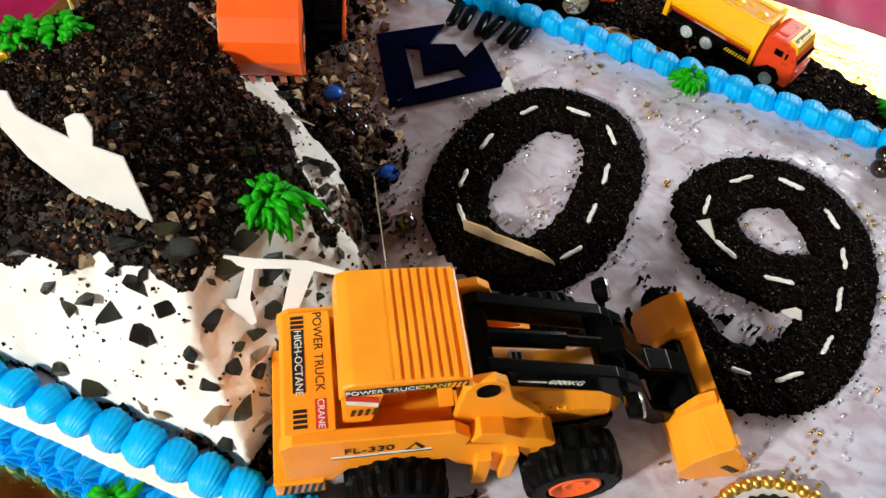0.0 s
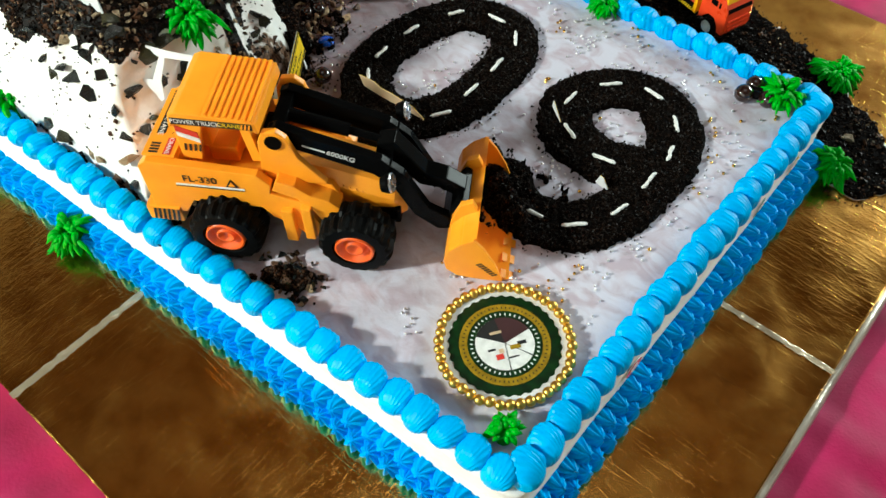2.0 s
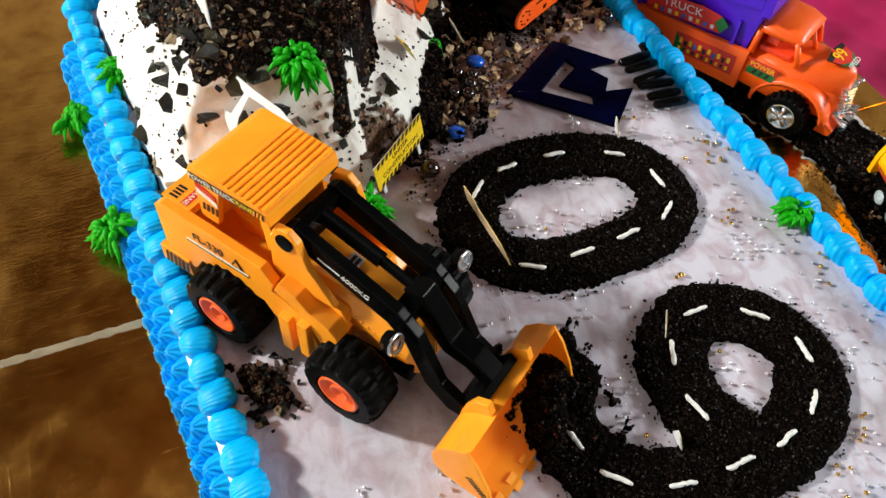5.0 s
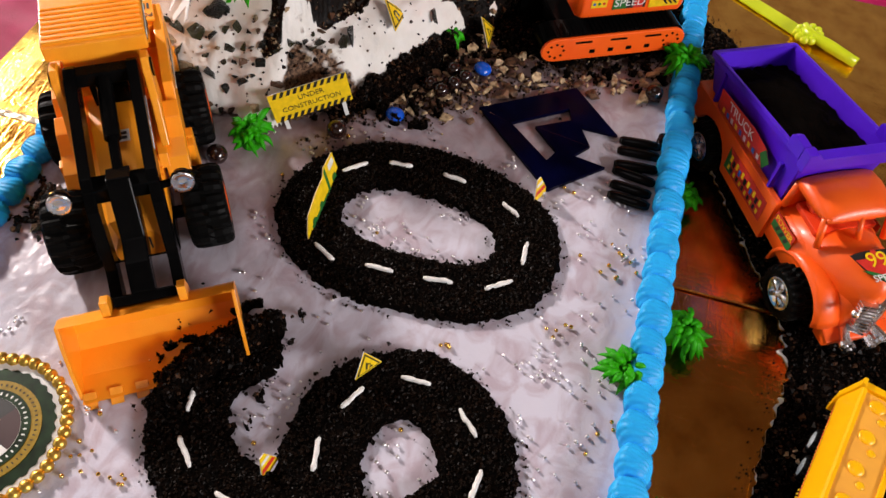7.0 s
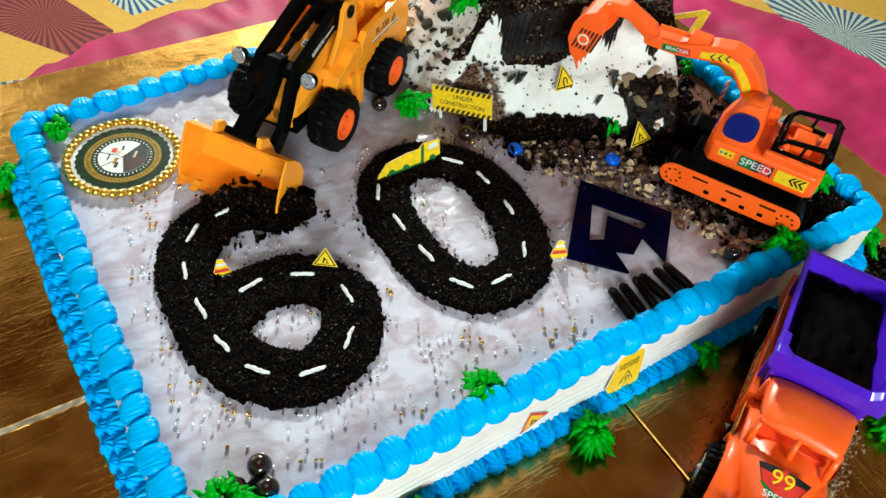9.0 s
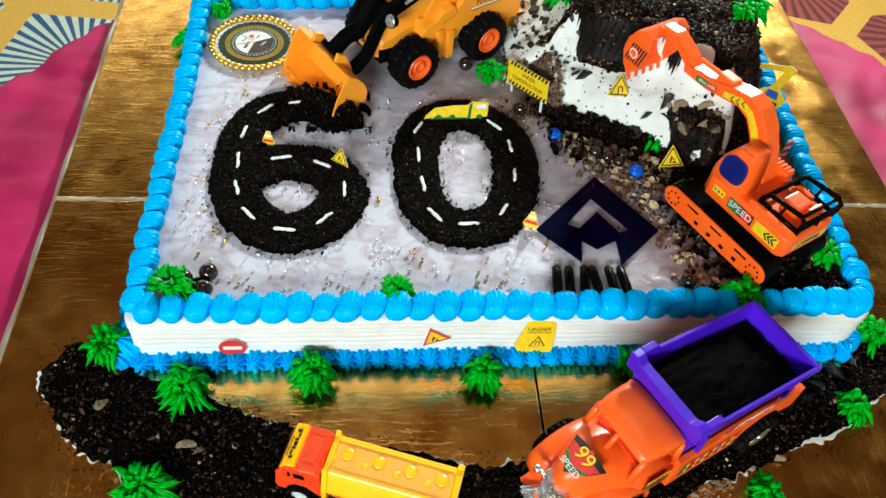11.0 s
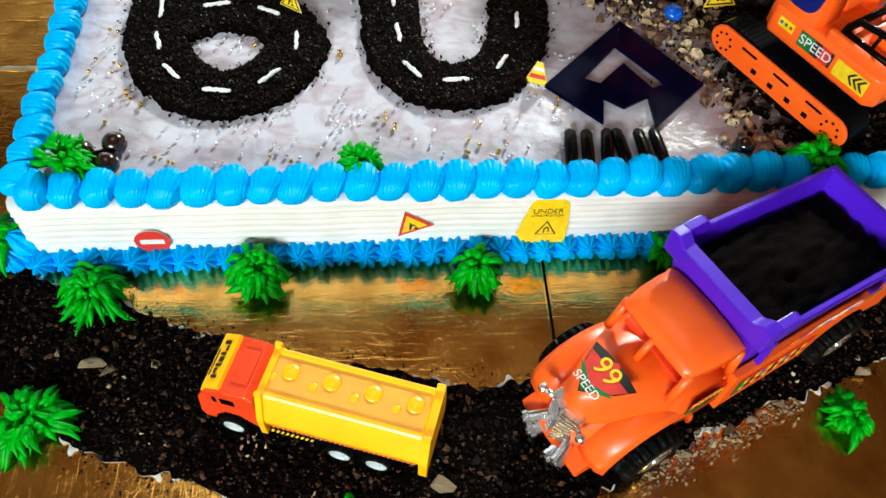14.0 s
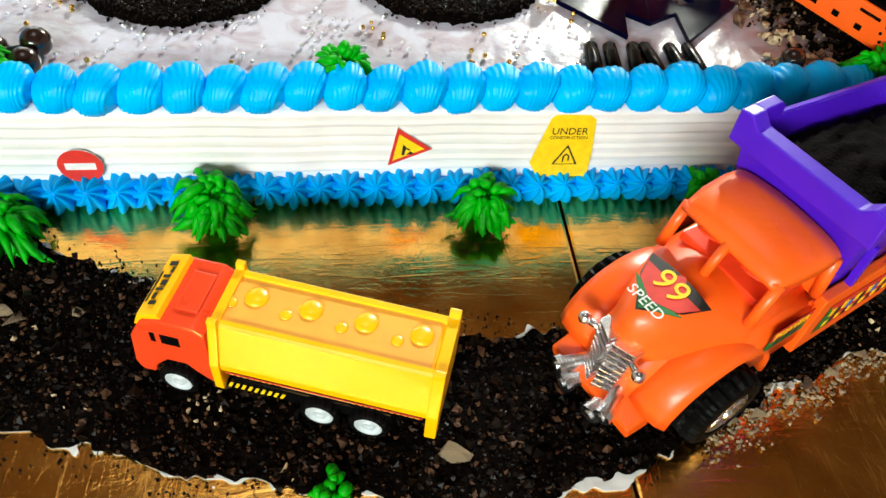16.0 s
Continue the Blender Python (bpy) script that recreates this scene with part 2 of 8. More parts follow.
# ---- the cake's upper face: a glossy glaze with brown stains towards the quarry, darkened there for the mound's shadow ----
def glaze_material():
    m = material("lavender_glaze", (0.62, 0.60, 0.70), 0.24, second=(0.49, 0.41, 0.48), scale=38, bump=0.0016, bump_scale=95, coat=0.3, mix=(0.36, 0.56), detail=9.0)
    nt = m.node_tree
    b = nt.nodes["Principled BSDF"]
    base = b.inputs["Base Color"].links[0].from_socket
    place = nt.nodes.new("ShaderNodeTexCoord").outputs["Object"]
    # smeared patches, drawn out along the palette knife's way, and creases in the skin of the glaze
    tint = b.inputs["Base Color"].links[0].from_node.inputs["Fac"].links[0].from_node
    tint.inputs["Distortion"].default_value = 1.2
    smear = nt.nodes.new("ShaderNodeMapping")
    smear.inputs["Rotation"].default_value, smear.inputs["Scale"].default_value = (0, 0, 0.5), (1.0, 1.5, 1.0)
    nt.links.new(place, smear.inputs["Vector"])
    nt.links.new(smear.outputs[0], tint.inputs["Vector"])
    crease = nt.nodes.new("ShaderNodeTexNoise")
    crease.noise_type = "RIDGED_MULTIFRACTAL"
    crease.inputs["Scale"].default_value, crease.inputs["Detail"].default_value, crease.inputs["Distortion"].default_value = 34, 4, 0.8
    nt.links.new(smear.outputs[0], crease.inputs["Vector"])
    fold = nt.nodes.new("ShaderNodeBump")
    fold.inputs["Strength"].default_value, fold.inputs["Distance"].default_value = 0.30, 0.0012
    nt.links.new(crease.outputs["Fac"], fold.inputs["Height"])
    nt.links.new(b.inputs["Normal"].links[0].from_socket, fold.inputs["Normal"])
    nt.links.new(fold.outputs["Normal"], b.inputs["Normal"])
    dot = nt.nodes.new("ShaderNodeVectorMath")
    dot.operation = "DOT_PRODUCT"
    dot.inputs[1].default_value = (0.83, 0.56, 0.0)
    nt.links.new(place, dot.inputs[0])
    n = nt.nodes.new("ShaderNodeTexNoise")
    n.inputs["Scale"].default_value, n.inputs["Detail"].default_value = 26, 6
    nt.links.new(place, n.inputs["Vector"])
    add = nt.nodes.new("ShaderNodeMath")
    add.operation = "MULTIPLY_ADD"
    add.inputs[1].default_value = 0.22
    nt.links.new(n.outputs["Fac"], add.inputs[0])
    nt.links.new(dot.outputs["Value"], add.inputs[2])
    span = nt.nodes.new("ShaderNodeMapRange")
    span.inputs["From Min"].default_value, span.inputs["From Max"].default_value = 0.40, 0.60
    nt.links.new(add.outputs[0], span.inputs["Value"])
    blend = nt.nodes.new("ShaderNodeMix")
    blend.data_type = "RGBA"
    # Brown soil stain, deepened to carry the shadow of mound and boom.
    blend.inputs["B"].default_value = (0.15, 0.065, 0.04, 1)
    split = nt.nodes.new("ShaderNodeSeparateXYZ")
    nt.links.new(place, split.inputs[0])
    end = nt.nodes.new("ShaderNodeMapRange")
    end.inputs["From Min"].default_value, end.inputs["From Max"].default_value = 0.355, 0.310
    nt.links.new(split.outputs["Y"], end.inputs["Value"])
    both = nt.nodes.new("ShaderNodeMath")
    both.operation = "MULTIPLY"
    nt.links.new(span.outputs["Result"], both.inputs[0])
    nt.links.new(end.outputs["Result"], both.inputs[1])
    nt.links.new(both.outputs[0], blend.inputs["Factor"])
    nt.links.new(base, blend.inputs["A"])
    nt.links.new(blend.outputs["Result"], b.inputs["Base Color"])
    return m


def foil_material():
    m = material("gold_foil", (1.0, 0.55, 0.13), 0.19, 1.0, second=(0.66, 0.31, 0.06), scale=40, bump=0.0003, bump_scale=70, mix=(0.3, 0.62), detail=9.0)
    nt = m.node_tree
    b = nt.nodes["Principled BSDF"]
    place = nt.nodes.new("ShaderNodeTexCoord").outputs["Object"]
    vor = nt.nodes.new("ShaderNodeTexNoise")
    vor.inputs["Scale"].default_value, vor.inputs["Detail"].default_value, vor.inputs["Distortion"].default_value = 7, 8, 1.2
    nt.links.new(place, vor.inputs["Vector"])
    bn = nt.nodes.new("ShaderNodeBump")
    bn.inputs["Strength"].default_value, bn.inputs["Distance"].default_value = 0.35, 0.0014
    nt.links.new(vor.outputs["Fac"], bn.inputs["Height"])
    nt.links.new(b.inputs["Normal"].links[0].from_socket, bn.inputs["Normal"])
    last = bn
    for turn, stretch, depth in ((0.35, (22, 150, 1), 0.00030), (-0.9, (170, 30, 1), 0.00025), (0.0, (240, 240, 1), 0.00016)):
        way = nt.nodes.new("ShaderNodeMapping")
        way.inputs["Rotation"].default_value, way.inputs["Scale"].default_value = (0, 0, turn), stretch
        nt.links.new(place, way.inputs["Vector"])
        n = nt.nodes.new("ShaderNodeTexNoise")
        n.inputs["Scale"].default_value, n.inputs["Detail"].default_value, n.inputs["Distortion"].default_value = 1.0, 4, 1.6
        nt.links.new(way.outputs[0], n.inputs["Vector"])
        sharp = nt.nodes.new("ShaderNodeMapRange")
        sharp.inputs["From Min"].default_value, sharp.inputs["From Max"].default_value = 0.50, 0.80
        nt.links.new(n.outputs["Fac"], sharp.inputs["Value"])
        scratch = nt.nodes.new("ShaderNodeBump")
        scratch.inputs["Strength"].default_value, scratch.inputs["Distance"].default_value = 0.35, depth
        nt.links.new(sharp.outputs["Result"], scratch.inputs["Height"])
        nt.links.new(last.outputs["Normal"], scratch.inputs["Normal"])
        last = scratch
    nt.links.new(last.outputs["Normal"], b.inputs["Normal"])
    # smeared dull patches
    n = nt.nodes.new("ShaderNodeTexNoise")
    n.inputs["Scale"].default_value, n.inputs["Detail"].default_value, n.inputs["Distortion"].default_value = 17, 9, 0.8
    nt.links.new(place, n.inputs["Vector"])
    span = nt.nodes.new("ShaderNodeMapRange")
    span.inputs["From Min"].default_value, span.inputs["From Max"].default_value = 0.38, 0.66
    span.inputs["To Min"].default_value, span.inputs["To Max"].default_value = 0.09, 0.25
    nt.links.new(n.outputs["Fac"], span.inputs["Value"])
    nt.links.new(span.outputs["Result"], b.inputs["Roughness"])
    return m


def cloth_material(name, a, b_, scale):
    m = material(name, a, 0.6, second=b_, scale=scale, bump=0.0004, bump_scale=420, spec=0.25)
    m.node_tree.nodes["Principled BSDF"].inputs["Sheen Weight"].default_value = 0.0
    return m


def rug_material():
    """A carpet of fan panels: ribs that run out from each panel's heart, maroon or pale and blue, with ochre bands between."""
    m = bpy.data.materials.new("patterned_carpet")
    m.use_nodes = True
    nt = m.node_tree
    def node(kind, **values):
        n = nt.nodes.new(kind)
        for k, v in values.items():
            n.inputs[k].default_value = v
        return n
    def maths(op, a, b=None):
        n = nt.nodes.new("ShaderNodeMath")
        n.operation = op
        for k, v in enumerate((a, b)):
            if isinstance(v, (int, float)):
                n.inputs[k].default_value = v
            elif v is not None:
                nt.links.new(v, n.inputs[k])
        return n.outputs[0]
    b = nt.nodes["Principled BSDF"]
    b.inputs["Roughness"].default_value = 0.85
    place = nt.nodes.new("ShaderNodeTexCoord").outputs["Object"]
    flat = nt.nodes.new("ShaderNodeMapping")
    flat.inputs["Scale"].default_value = (1, 1, 0)
    flat.inputs["Location"].default_value = (0.12, 0.1, 0)
    nt.links.new(place, flat.inputs["Vector"])
    cells = node("ShaderNodeTexVoronoi", Scale=2.1, Randomness=0.55)
    rim = node("ShaderNodeTexVoronoi", Scale=2.1, Randomness=0.55)
    rim.feature = "DISTANCE_TO_EDGE"
    for v in (cells, rim):
        nt.links.new(flat.outputs[0], v.inputs["Vector"])
    way = nt.nodes.new("ShaderNodeVectorMath")
    way.operation = "SUBTRACT"
    nt.links.new(flat.outputs[0], way.inputs[0])
    nt.links.new(cells.outputs["Position"], way.inputs[1])
    xyz = nt.nodes.new("ShaderNodeSeparateXYZ")
    nt.links.new(way.outputs[0], xyz.inputs[0])
    rib = maths("SINE", maths("MULTIPLY", maths("ARCTAN2", xyz.outputs["Y"], xyz.outputs["X"]), 44.0))
    rib = maths("GREATER_THAN", rib, -0.1)
    sep = nt.nodes.new("ShaderNodeSeparateColor")
    nt.links.new(cells.outputs["Color"], sep.inputs[0])
    def two(a, c):
        r = nt.nodes.new("ShaderNodeValToRGB")
        r.color_ramp.interpolation = "CONSTANT"
        r.color_ramp.elements[0].color, r.color_ramp.elements[1].color = (*a, 1), (*c, 1)
        r.color_ramp.elements[1].position = 0.5
        nt.links.new(sep.outputs[0], r.inputs["Fac"])
        return r.outputs["Color"]
    def blend(f, a, c):
        x = nt.nodes.new("ShaderNodeMix")
        x.data_type = "RGBA"
        nt.links.new(f, x.inputs["Factor"])
        for sock, v in (("A", a), ("B", c)):
            if isinstance(v, tuple):
                x.inputs[sock].default_value = (*v, 1)
            else:
                nt.links.new(v, x.inputs[sock])
        return x.outputs["Result"]
    panel = blend(rib, two((0.02, 0.06, 0.16), (0.08, 0.014, 0.014)), two((0.42, 0.48, 0.38), (0.24, 0.04, 0.035)))
    out = blend(maths("LESS_THAN", rim.outputs["Distance"], 0.085), panel, (0.52, 0.30, 0.045))
    fuzz = node("ShaderNodeTexNoise", Scale=160.0, Detail=4.0)
    nt.links.new(place, fuzz.inputs["Vector"])
    hue = nt.nodes.new("ShaderNodeHueSaturation")
    span = node("ShaderNodeMapRange")
    span.inputs["To Min"].default_value, span.inputs["To Max"].default_value = 0.7, 1.3
    nt.links.new(fuzz.outputs["Fac"], span.inputs["Value"])
    nt.links.new(span.outputs["Result"], hue.inputs["Value"])
    nt.links.new(out, hue.inputs["Color"])
    nt.links.new(hue.outputs["Color"], b.inputs["Base Color"])
    return m


GLAZE, FOIL, RUG = glaze_material(), foil_material(), rug_material()
PINK = cloth_material("pink_satin_cloth", (0.45, 0.010, 0.10), (0.26, 0.004, 0.05), 14)
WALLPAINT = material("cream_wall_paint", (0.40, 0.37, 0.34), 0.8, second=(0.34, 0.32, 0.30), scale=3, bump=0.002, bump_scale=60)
# Unseen ceiling coloured dark and reddish so that the foil mirrors brown.
CEIL_DARKENED = material("dull_ceiling_paint", (0.12, 0.065, 0.042), 0.85, scale=3)
# Unseen north wall coloured brighter, as if lit, for the foil to mirror.
NORTH_REFLECTOR = material("white_wall_paint", (0.66, 0.63, 0.58), 0.8, second=(0.58, 0.55, 0.50), scale=3, bump=0.002, bump_scale=60)

# ---- room ----
FLOOR = -0.76
bm = box(bmesh.new(), -2.6, 3.2, -2.6, 3.0, FLOOR - 0.1, FLOOR)
tagged(part("floor", bm, RUG), "patterned carpet in yellow, maroon and slate panels", "floor", kind="structure")
tagged(part("ceiling", box(bmesh.new(), -2.6, 3.2, -2.6, 3.0, 2.7, 2.8), CEIL_DARKENED), "plain unseen ceiling, darkened for the foil's reflections", "ceiling", kind="structure")
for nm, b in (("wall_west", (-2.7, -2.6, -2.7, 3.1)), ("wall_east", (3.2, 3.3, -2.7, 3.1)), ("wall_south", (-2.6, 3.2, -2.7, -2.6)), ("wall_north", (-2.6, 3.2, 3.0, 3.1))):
    tagged(part(nm, box(bmesh.new(), b[0], b[1], b[2], b[3], FLOOR - 0.1, 2.8), NORTH_REFLECTOR if nm == "wall_north" else WALLPAINT), "plain unseen cream wall, toned for the foil's reflections", "wall", kind="structure")

# two unseen glowing windows, added on the main light's side to brighten the foil
FRAMEWHITE = material("white_window_paint", (0.7, 0.7, 0.68), 0.5, scale=20)
GLOW = bpy.data.materials.new("bright_daylight")
GLOW.use_nodes = True
GLOW.node_tree.nodes["Principled BSDF"].inputs["Emission Color"].default_value = (1.0, 0.97, 0.92, 1)
GLOW.node_tree.nodes["Principled BSDF"].inputs["Emission Strength"].default_value = 2.0
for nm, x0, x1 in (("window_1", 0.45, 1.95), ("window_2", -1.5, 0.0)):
    win = thing(nm, Matrix.Translation(((x0 + x1) / 2, 3.0, 0.0)), "added glowing panel shaped as a white-framed window, out of view", "window", kind="structure")
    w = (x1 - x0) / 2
    part("pane", box(bmesh.new(), -w + 0.04, w - 0.04, -0.012, -0.004, 0.24, 1.66), GLOW, win, "glowing pane added to brighten the foil's reflections")
    for a in ((-w, w, 0.20, 0.26), (-w, w, 1.64, 1.70), (-w, -w + 0.06, 0.26, 1.64), (w - 0.06, w, 0.26, 1.64), (-0.03, 0.03, 0.26, 1.64)):
        part("frame", box(bmesh.new(), a[0], a[1], -0.045, -0.003, a[2], a[3], 0.004), FRAMEWHITE, win)

# ---- table with its cloth ----
table = thing("table", Matrix.Translation((0.33, 0.135, FLOOR)), "oval wooden table hidden under a pink satin cloth", "table")
WOOD = material("dark_wood", (0.14, 0.07, 0.035), 0.5, scale=20)
TX, TY, ROUND = 0.62, 0.56, 2.2
oval = [(math.cos(math.tau * k / 96), math.sin(math.tau * k / 96)) for k in range(96)]
oval = [(c * (TX - 0.02) / (abs(c) ** ROUND + abs(s) ** ROUND) ** (1 / ROUND), s * (TY - 0.02) / (abs(c) ** ROUND + abs(s) ** ROUND) ** (1 / ROUND)) for c, s in oval]
part("tabletop", prism(bmesh.new(), oval, 0.695, 0.722, "z"), WOOD, table)
for sx in (-1, 1):
    for sy in (-1, 1):
        part("leg", box(bmesh.new(), sx * (TX - 0.24) - 0.025, sx * (TX - 0.24) + 0.025, sy * (TY - 0.22) - 0.025, sy * (TY - 0.22) + 0.025, 0, 0.695, 0.003), WOOD, table)


def table_cloth():
    """One sheet that lies on the table top and falls in folds round it."""
    cx, cy, zt = 0.33, 0.135, -0.018
    n, rings = 360, []
    def rim(k, grow):
        a = math.tau * k / n
        c, s = math.cos(a), math.sin(a)
        r = (abs(c / TX) ** ROUND + abs(s / TY) ** ROUND) ** (-1 / ROUND)
        return Vector((cx + c * (r + grow), cy + s * (r + grow), 0))
    bm = bmesh.new()
    mid = bm.verts.new((cx, cy, zt))
    levels = [(-0.40, 0, 0)] + [(-0.30 + 0.014 * k, 0, 0) for k in range(21)] + [(-0.006, 0.0015, 0.002), (0.003, 0.006, 0.004), (0.009, 0.018, 0.006), (0.013, 0.04, 0.009), (0.02, 0.10, 0.016), (0.035, 0.22, 0.026), (0.05, 0.40, 0.036)]
    for grow, drop, fold in levels:
        ring = []
        for k in range(n):
            a = math.tau * k / n
            w = math.sin(a * 23 + 1.3 * math.sin(a * 5)) + 0.6 * math.sin(a * 41 + 2)
            p = rim(k, grow + (fold * w if drop > 0.002 else 0))
            q = Vector((p.x + 0.03 * noise.noise(p * 7), p.y + 0.03 * noise.noise(p * 7 + Vector((5, 5, 5))), 0))
            lump = 0.0050 * (1 - abs(noise.noise(Vector((q.x * 26, q.y * 9, 3)))) * 2) + 0.0040 * (1 - 2 * abs(noise.noise(Vector((q.x * 12, q.y * 34, 8))))) - 0.0065
            lump *= min(1, max(0, (grow + 0.30) / 0.06))
            ring.append(bm.verts.new((p.x, p.y, zt - drop + (lump if drop < 0.01 else 0) + (fold * 0.3 * w if drop <= 0.002 else 0))))
        rings.append(ring)
    for k in range(n):
        bm.faces.new((mid, rings[0][k], rings[0][(k + 1) % n]))
    for a, b in zip(rings, rings[1:]):
        for k in range(n):
            bm.faces.new((a[k], b[k], b[(k + 1) % n], a[(k + 1) % n]))
    bmesh.ops.recalc_face_normals(bm, faces=bm.faces[:])
    ob = part("tablecloth", bm, PINK, smooth=True)
    solid = ob.modifiers.new("thickness", "SOLIDIFY")
    solid.thickness, solid.offset = 0.0012, -1
    return tagged(ob, "crumpled shiny pink satin tablecloth over the table", "tablecloth")


table_cloth()

# ---- gold board: four foil-wrapped panels, taped together ----
board = thing("cake_board", Matrix(), "gold foil-wrapped cake board of four taped panels", "cake board")
BX, BY = (-0.137, 0.309, 0.736), (-0.225, 0.187, 0.590)
for i in (0, 1):
    for j in (0, 1):
        bm = box(bmesh.new(), BX[i] + 0.0006, BX[i + 1] - 0.0006, BY[j] + 0.0006, BY[j + 1] - 0.0006, -0.014, 0.0, 0.0016)
        part("panel", bm, FOIL, board)
TAPE = material("clear_tape", (0.62, 0.52, 0.36), 0.2, 0.6, scale=60, bump=0.001, bump_scale=90)
for x0, x1, y0, y1 in ((BX[0], -0.02, 0.1835, 0.1885), (BX[1] - 0.003, BX[1] + 0.0035, 0.47, 0.59), (0.62, BX[2], 0.185, 0.1905)):
    bm = bmesh.new()
    long_x = x1 - x0 > y1 - y0
    rows = []
    for k in range(41):
        u = k / 40
        row = []
        for v in (0, 0.2, 0.4, 0.6, 0.8, 1):
            w = v + 0.25 * noise.noise(Vector((k * 0.45, v, 3)))
            z = 0.0006 + (0.0011 * abs(noise.noise(Vector((k * 0.6, v * 4, 8)))) if 0 < v < 1 else 0)
            row.append(bm.verts.new((x0 + (x1 - x0) * (u if long_x else w), y0 + (y1 - y0) * (w if long_x else u), z)))
        rows.append(row)
    for a, b in zip(rows, rows[1:]):
        for j in range(5):
            bm.faces.new((a[j], a[j + 1], b[j + 1], b[j]))
    bmesh.ops.recalc_face_normals(bm, faces=bm.faces[:])
    strip = part("tape_strip", bm, TAPE, board, "crinkled clear tape over the joint")
    thick = strip.modifiers.new("thickness", "SOLIDIFY")
    thick.thickness = 0.0003
bm = bmesh.new()
tube(bm, [(BX[0] - 0.001, y, -0.006 + 0.002 * math.sin(y * 60)) for y in np.linspace(BY[0], BY[2], 60)], 0.0045, 8)
part("foil_edge", bm, material("silver_edge", (0.55, 0.5, 0.42), 0.3, 0.7, scale=50, bump=0.001, bump_scale=120), board, "folded silvery rim", True)

# ---- cake ----
CX0, CX1, CY0, CY1 = -0.0255, 0.602, 0.0, 0.450
CORNERS = ((-0.0255, -0.0005), (0.5985, 0.0050), (0.6145, 0.4745), (-0.0255, 0.4320))     # the slab is out of square


def slab(x, y):
    """Takes a place on a true rectangle to its place on the crooked slab."""
    u, v = (x - CX0) / (CX1 - CX0), (y - CY0) / (CY1 - CY0)
    a, b, c, d = CORNERS
    return tuple((1 - v) * ((1 - u) * a[k] + u * b[k]) + v * ((1 - u) * d[k] + u * c[k]) for k in (0, 1))


cake = thing("cake", Matrix(), "rectangular white cream slab cake with combed sides", "cake")


def cake_body():
    bm = bmesh.new()
    prof = []
    for k in range(64):
        z = 0.001 + k / 63 * 0.0555
        prof.append((0.0007 * math.sin(z * math.tau / 0.0062) * (0.5 + 0.5 * math.sin(k * 0.7)), z))
    prof += [(-0.001, 0.0580), (-0.003, 0.0592), (-0.009, 0.0597)]
    n = 220
    rings = []
    w, d, r = (CX1 - CX0) / 2, (CY1 - CY0) / 2, 0.010
    mid = Vector(((CX0 + CX1) / 2, (CY0 + CY1) / 2, 0))
    def rim(k, grow):
        per = 4 * (w + d)
        s = (k / n * per) % per
        for (ax, ay, bx, by) in ((-w, -d, w, -d), (w, -d, w, d), (w, d, -w, d), (-w, d, -w, -d)):
            ln = abs(bx - ax) + abs(by - ay)
            if s <= ln:
                x, y = ax + (bx - ax) * s / ln, ay + (by - ay) * s / ln
                break
            s -= ln
        ix, iy = max(-w + r, min(w - r, x)), max(-d + r, min(d - r, y))
        v = Vector((x - ix, y - iy, 0))
        if v.length > 0:
            v.normalize()
        return mid + Vector((ix, iy, 0)) + v * (r + grow)
    for off, z in prof:
        ring = []
        for k in range(n):
            p = rim(k, off)
            p += Vector((noise.noise(p * 22), noise.noise(p * 22 + Vector((9, 9, 9))), 0)) * 0.0012
            ring.append(bm.verts.new((*slab(p.x, p.y), z + 0.0006 * noise.noise(p * 30))))
        rings.append(ring)
    for a, b in zip(rings, rings[1:]):
        for k in range(n):
            bm.faces.new((a[k], a[(k + 1) % n], b[(k + 1) % n], b[k]))
    bm.faces.new(rings[-1])
    bm.faces.new(rings[0][::-1])
    return part("combed_side", bm, CREAM, cake, "white cream, combed in level ridges", True)


cake_body()
bm = bmesh.new()
nx, ny = 150, 110
grid = [[bm.verts.new((CX0 + 0.008 + (CX1 - CX0 - 0.016) * i / nx, CY0 + 0.008 + (CY1 - CY0 - 0.016) * j / ny, 0)) for j in range(ny + 1)] for i in range(nx + 1)]
for row in grid:
    for v in row:
        v.co.x, v.co.y = slab(v.co.x, v.co.y)
        v.co.z = TOP - 0.0008 + 0.0007 * noise.noise(v.co * 40) + 0.0005 * noise.noise(Vector((v.co.x * 160, v.co.y * 60, 0)))
for i in range(nx):
    for j in range(ny):
        bm.faces.new((grid[i][j], grid[i + 1][j], grid[i + 1][j + 1], grid[i][j + 1]))
part("glaze_top", bm, GLAZE, cake, "glossy lavender-white glaze, brown towards the quarry", True)


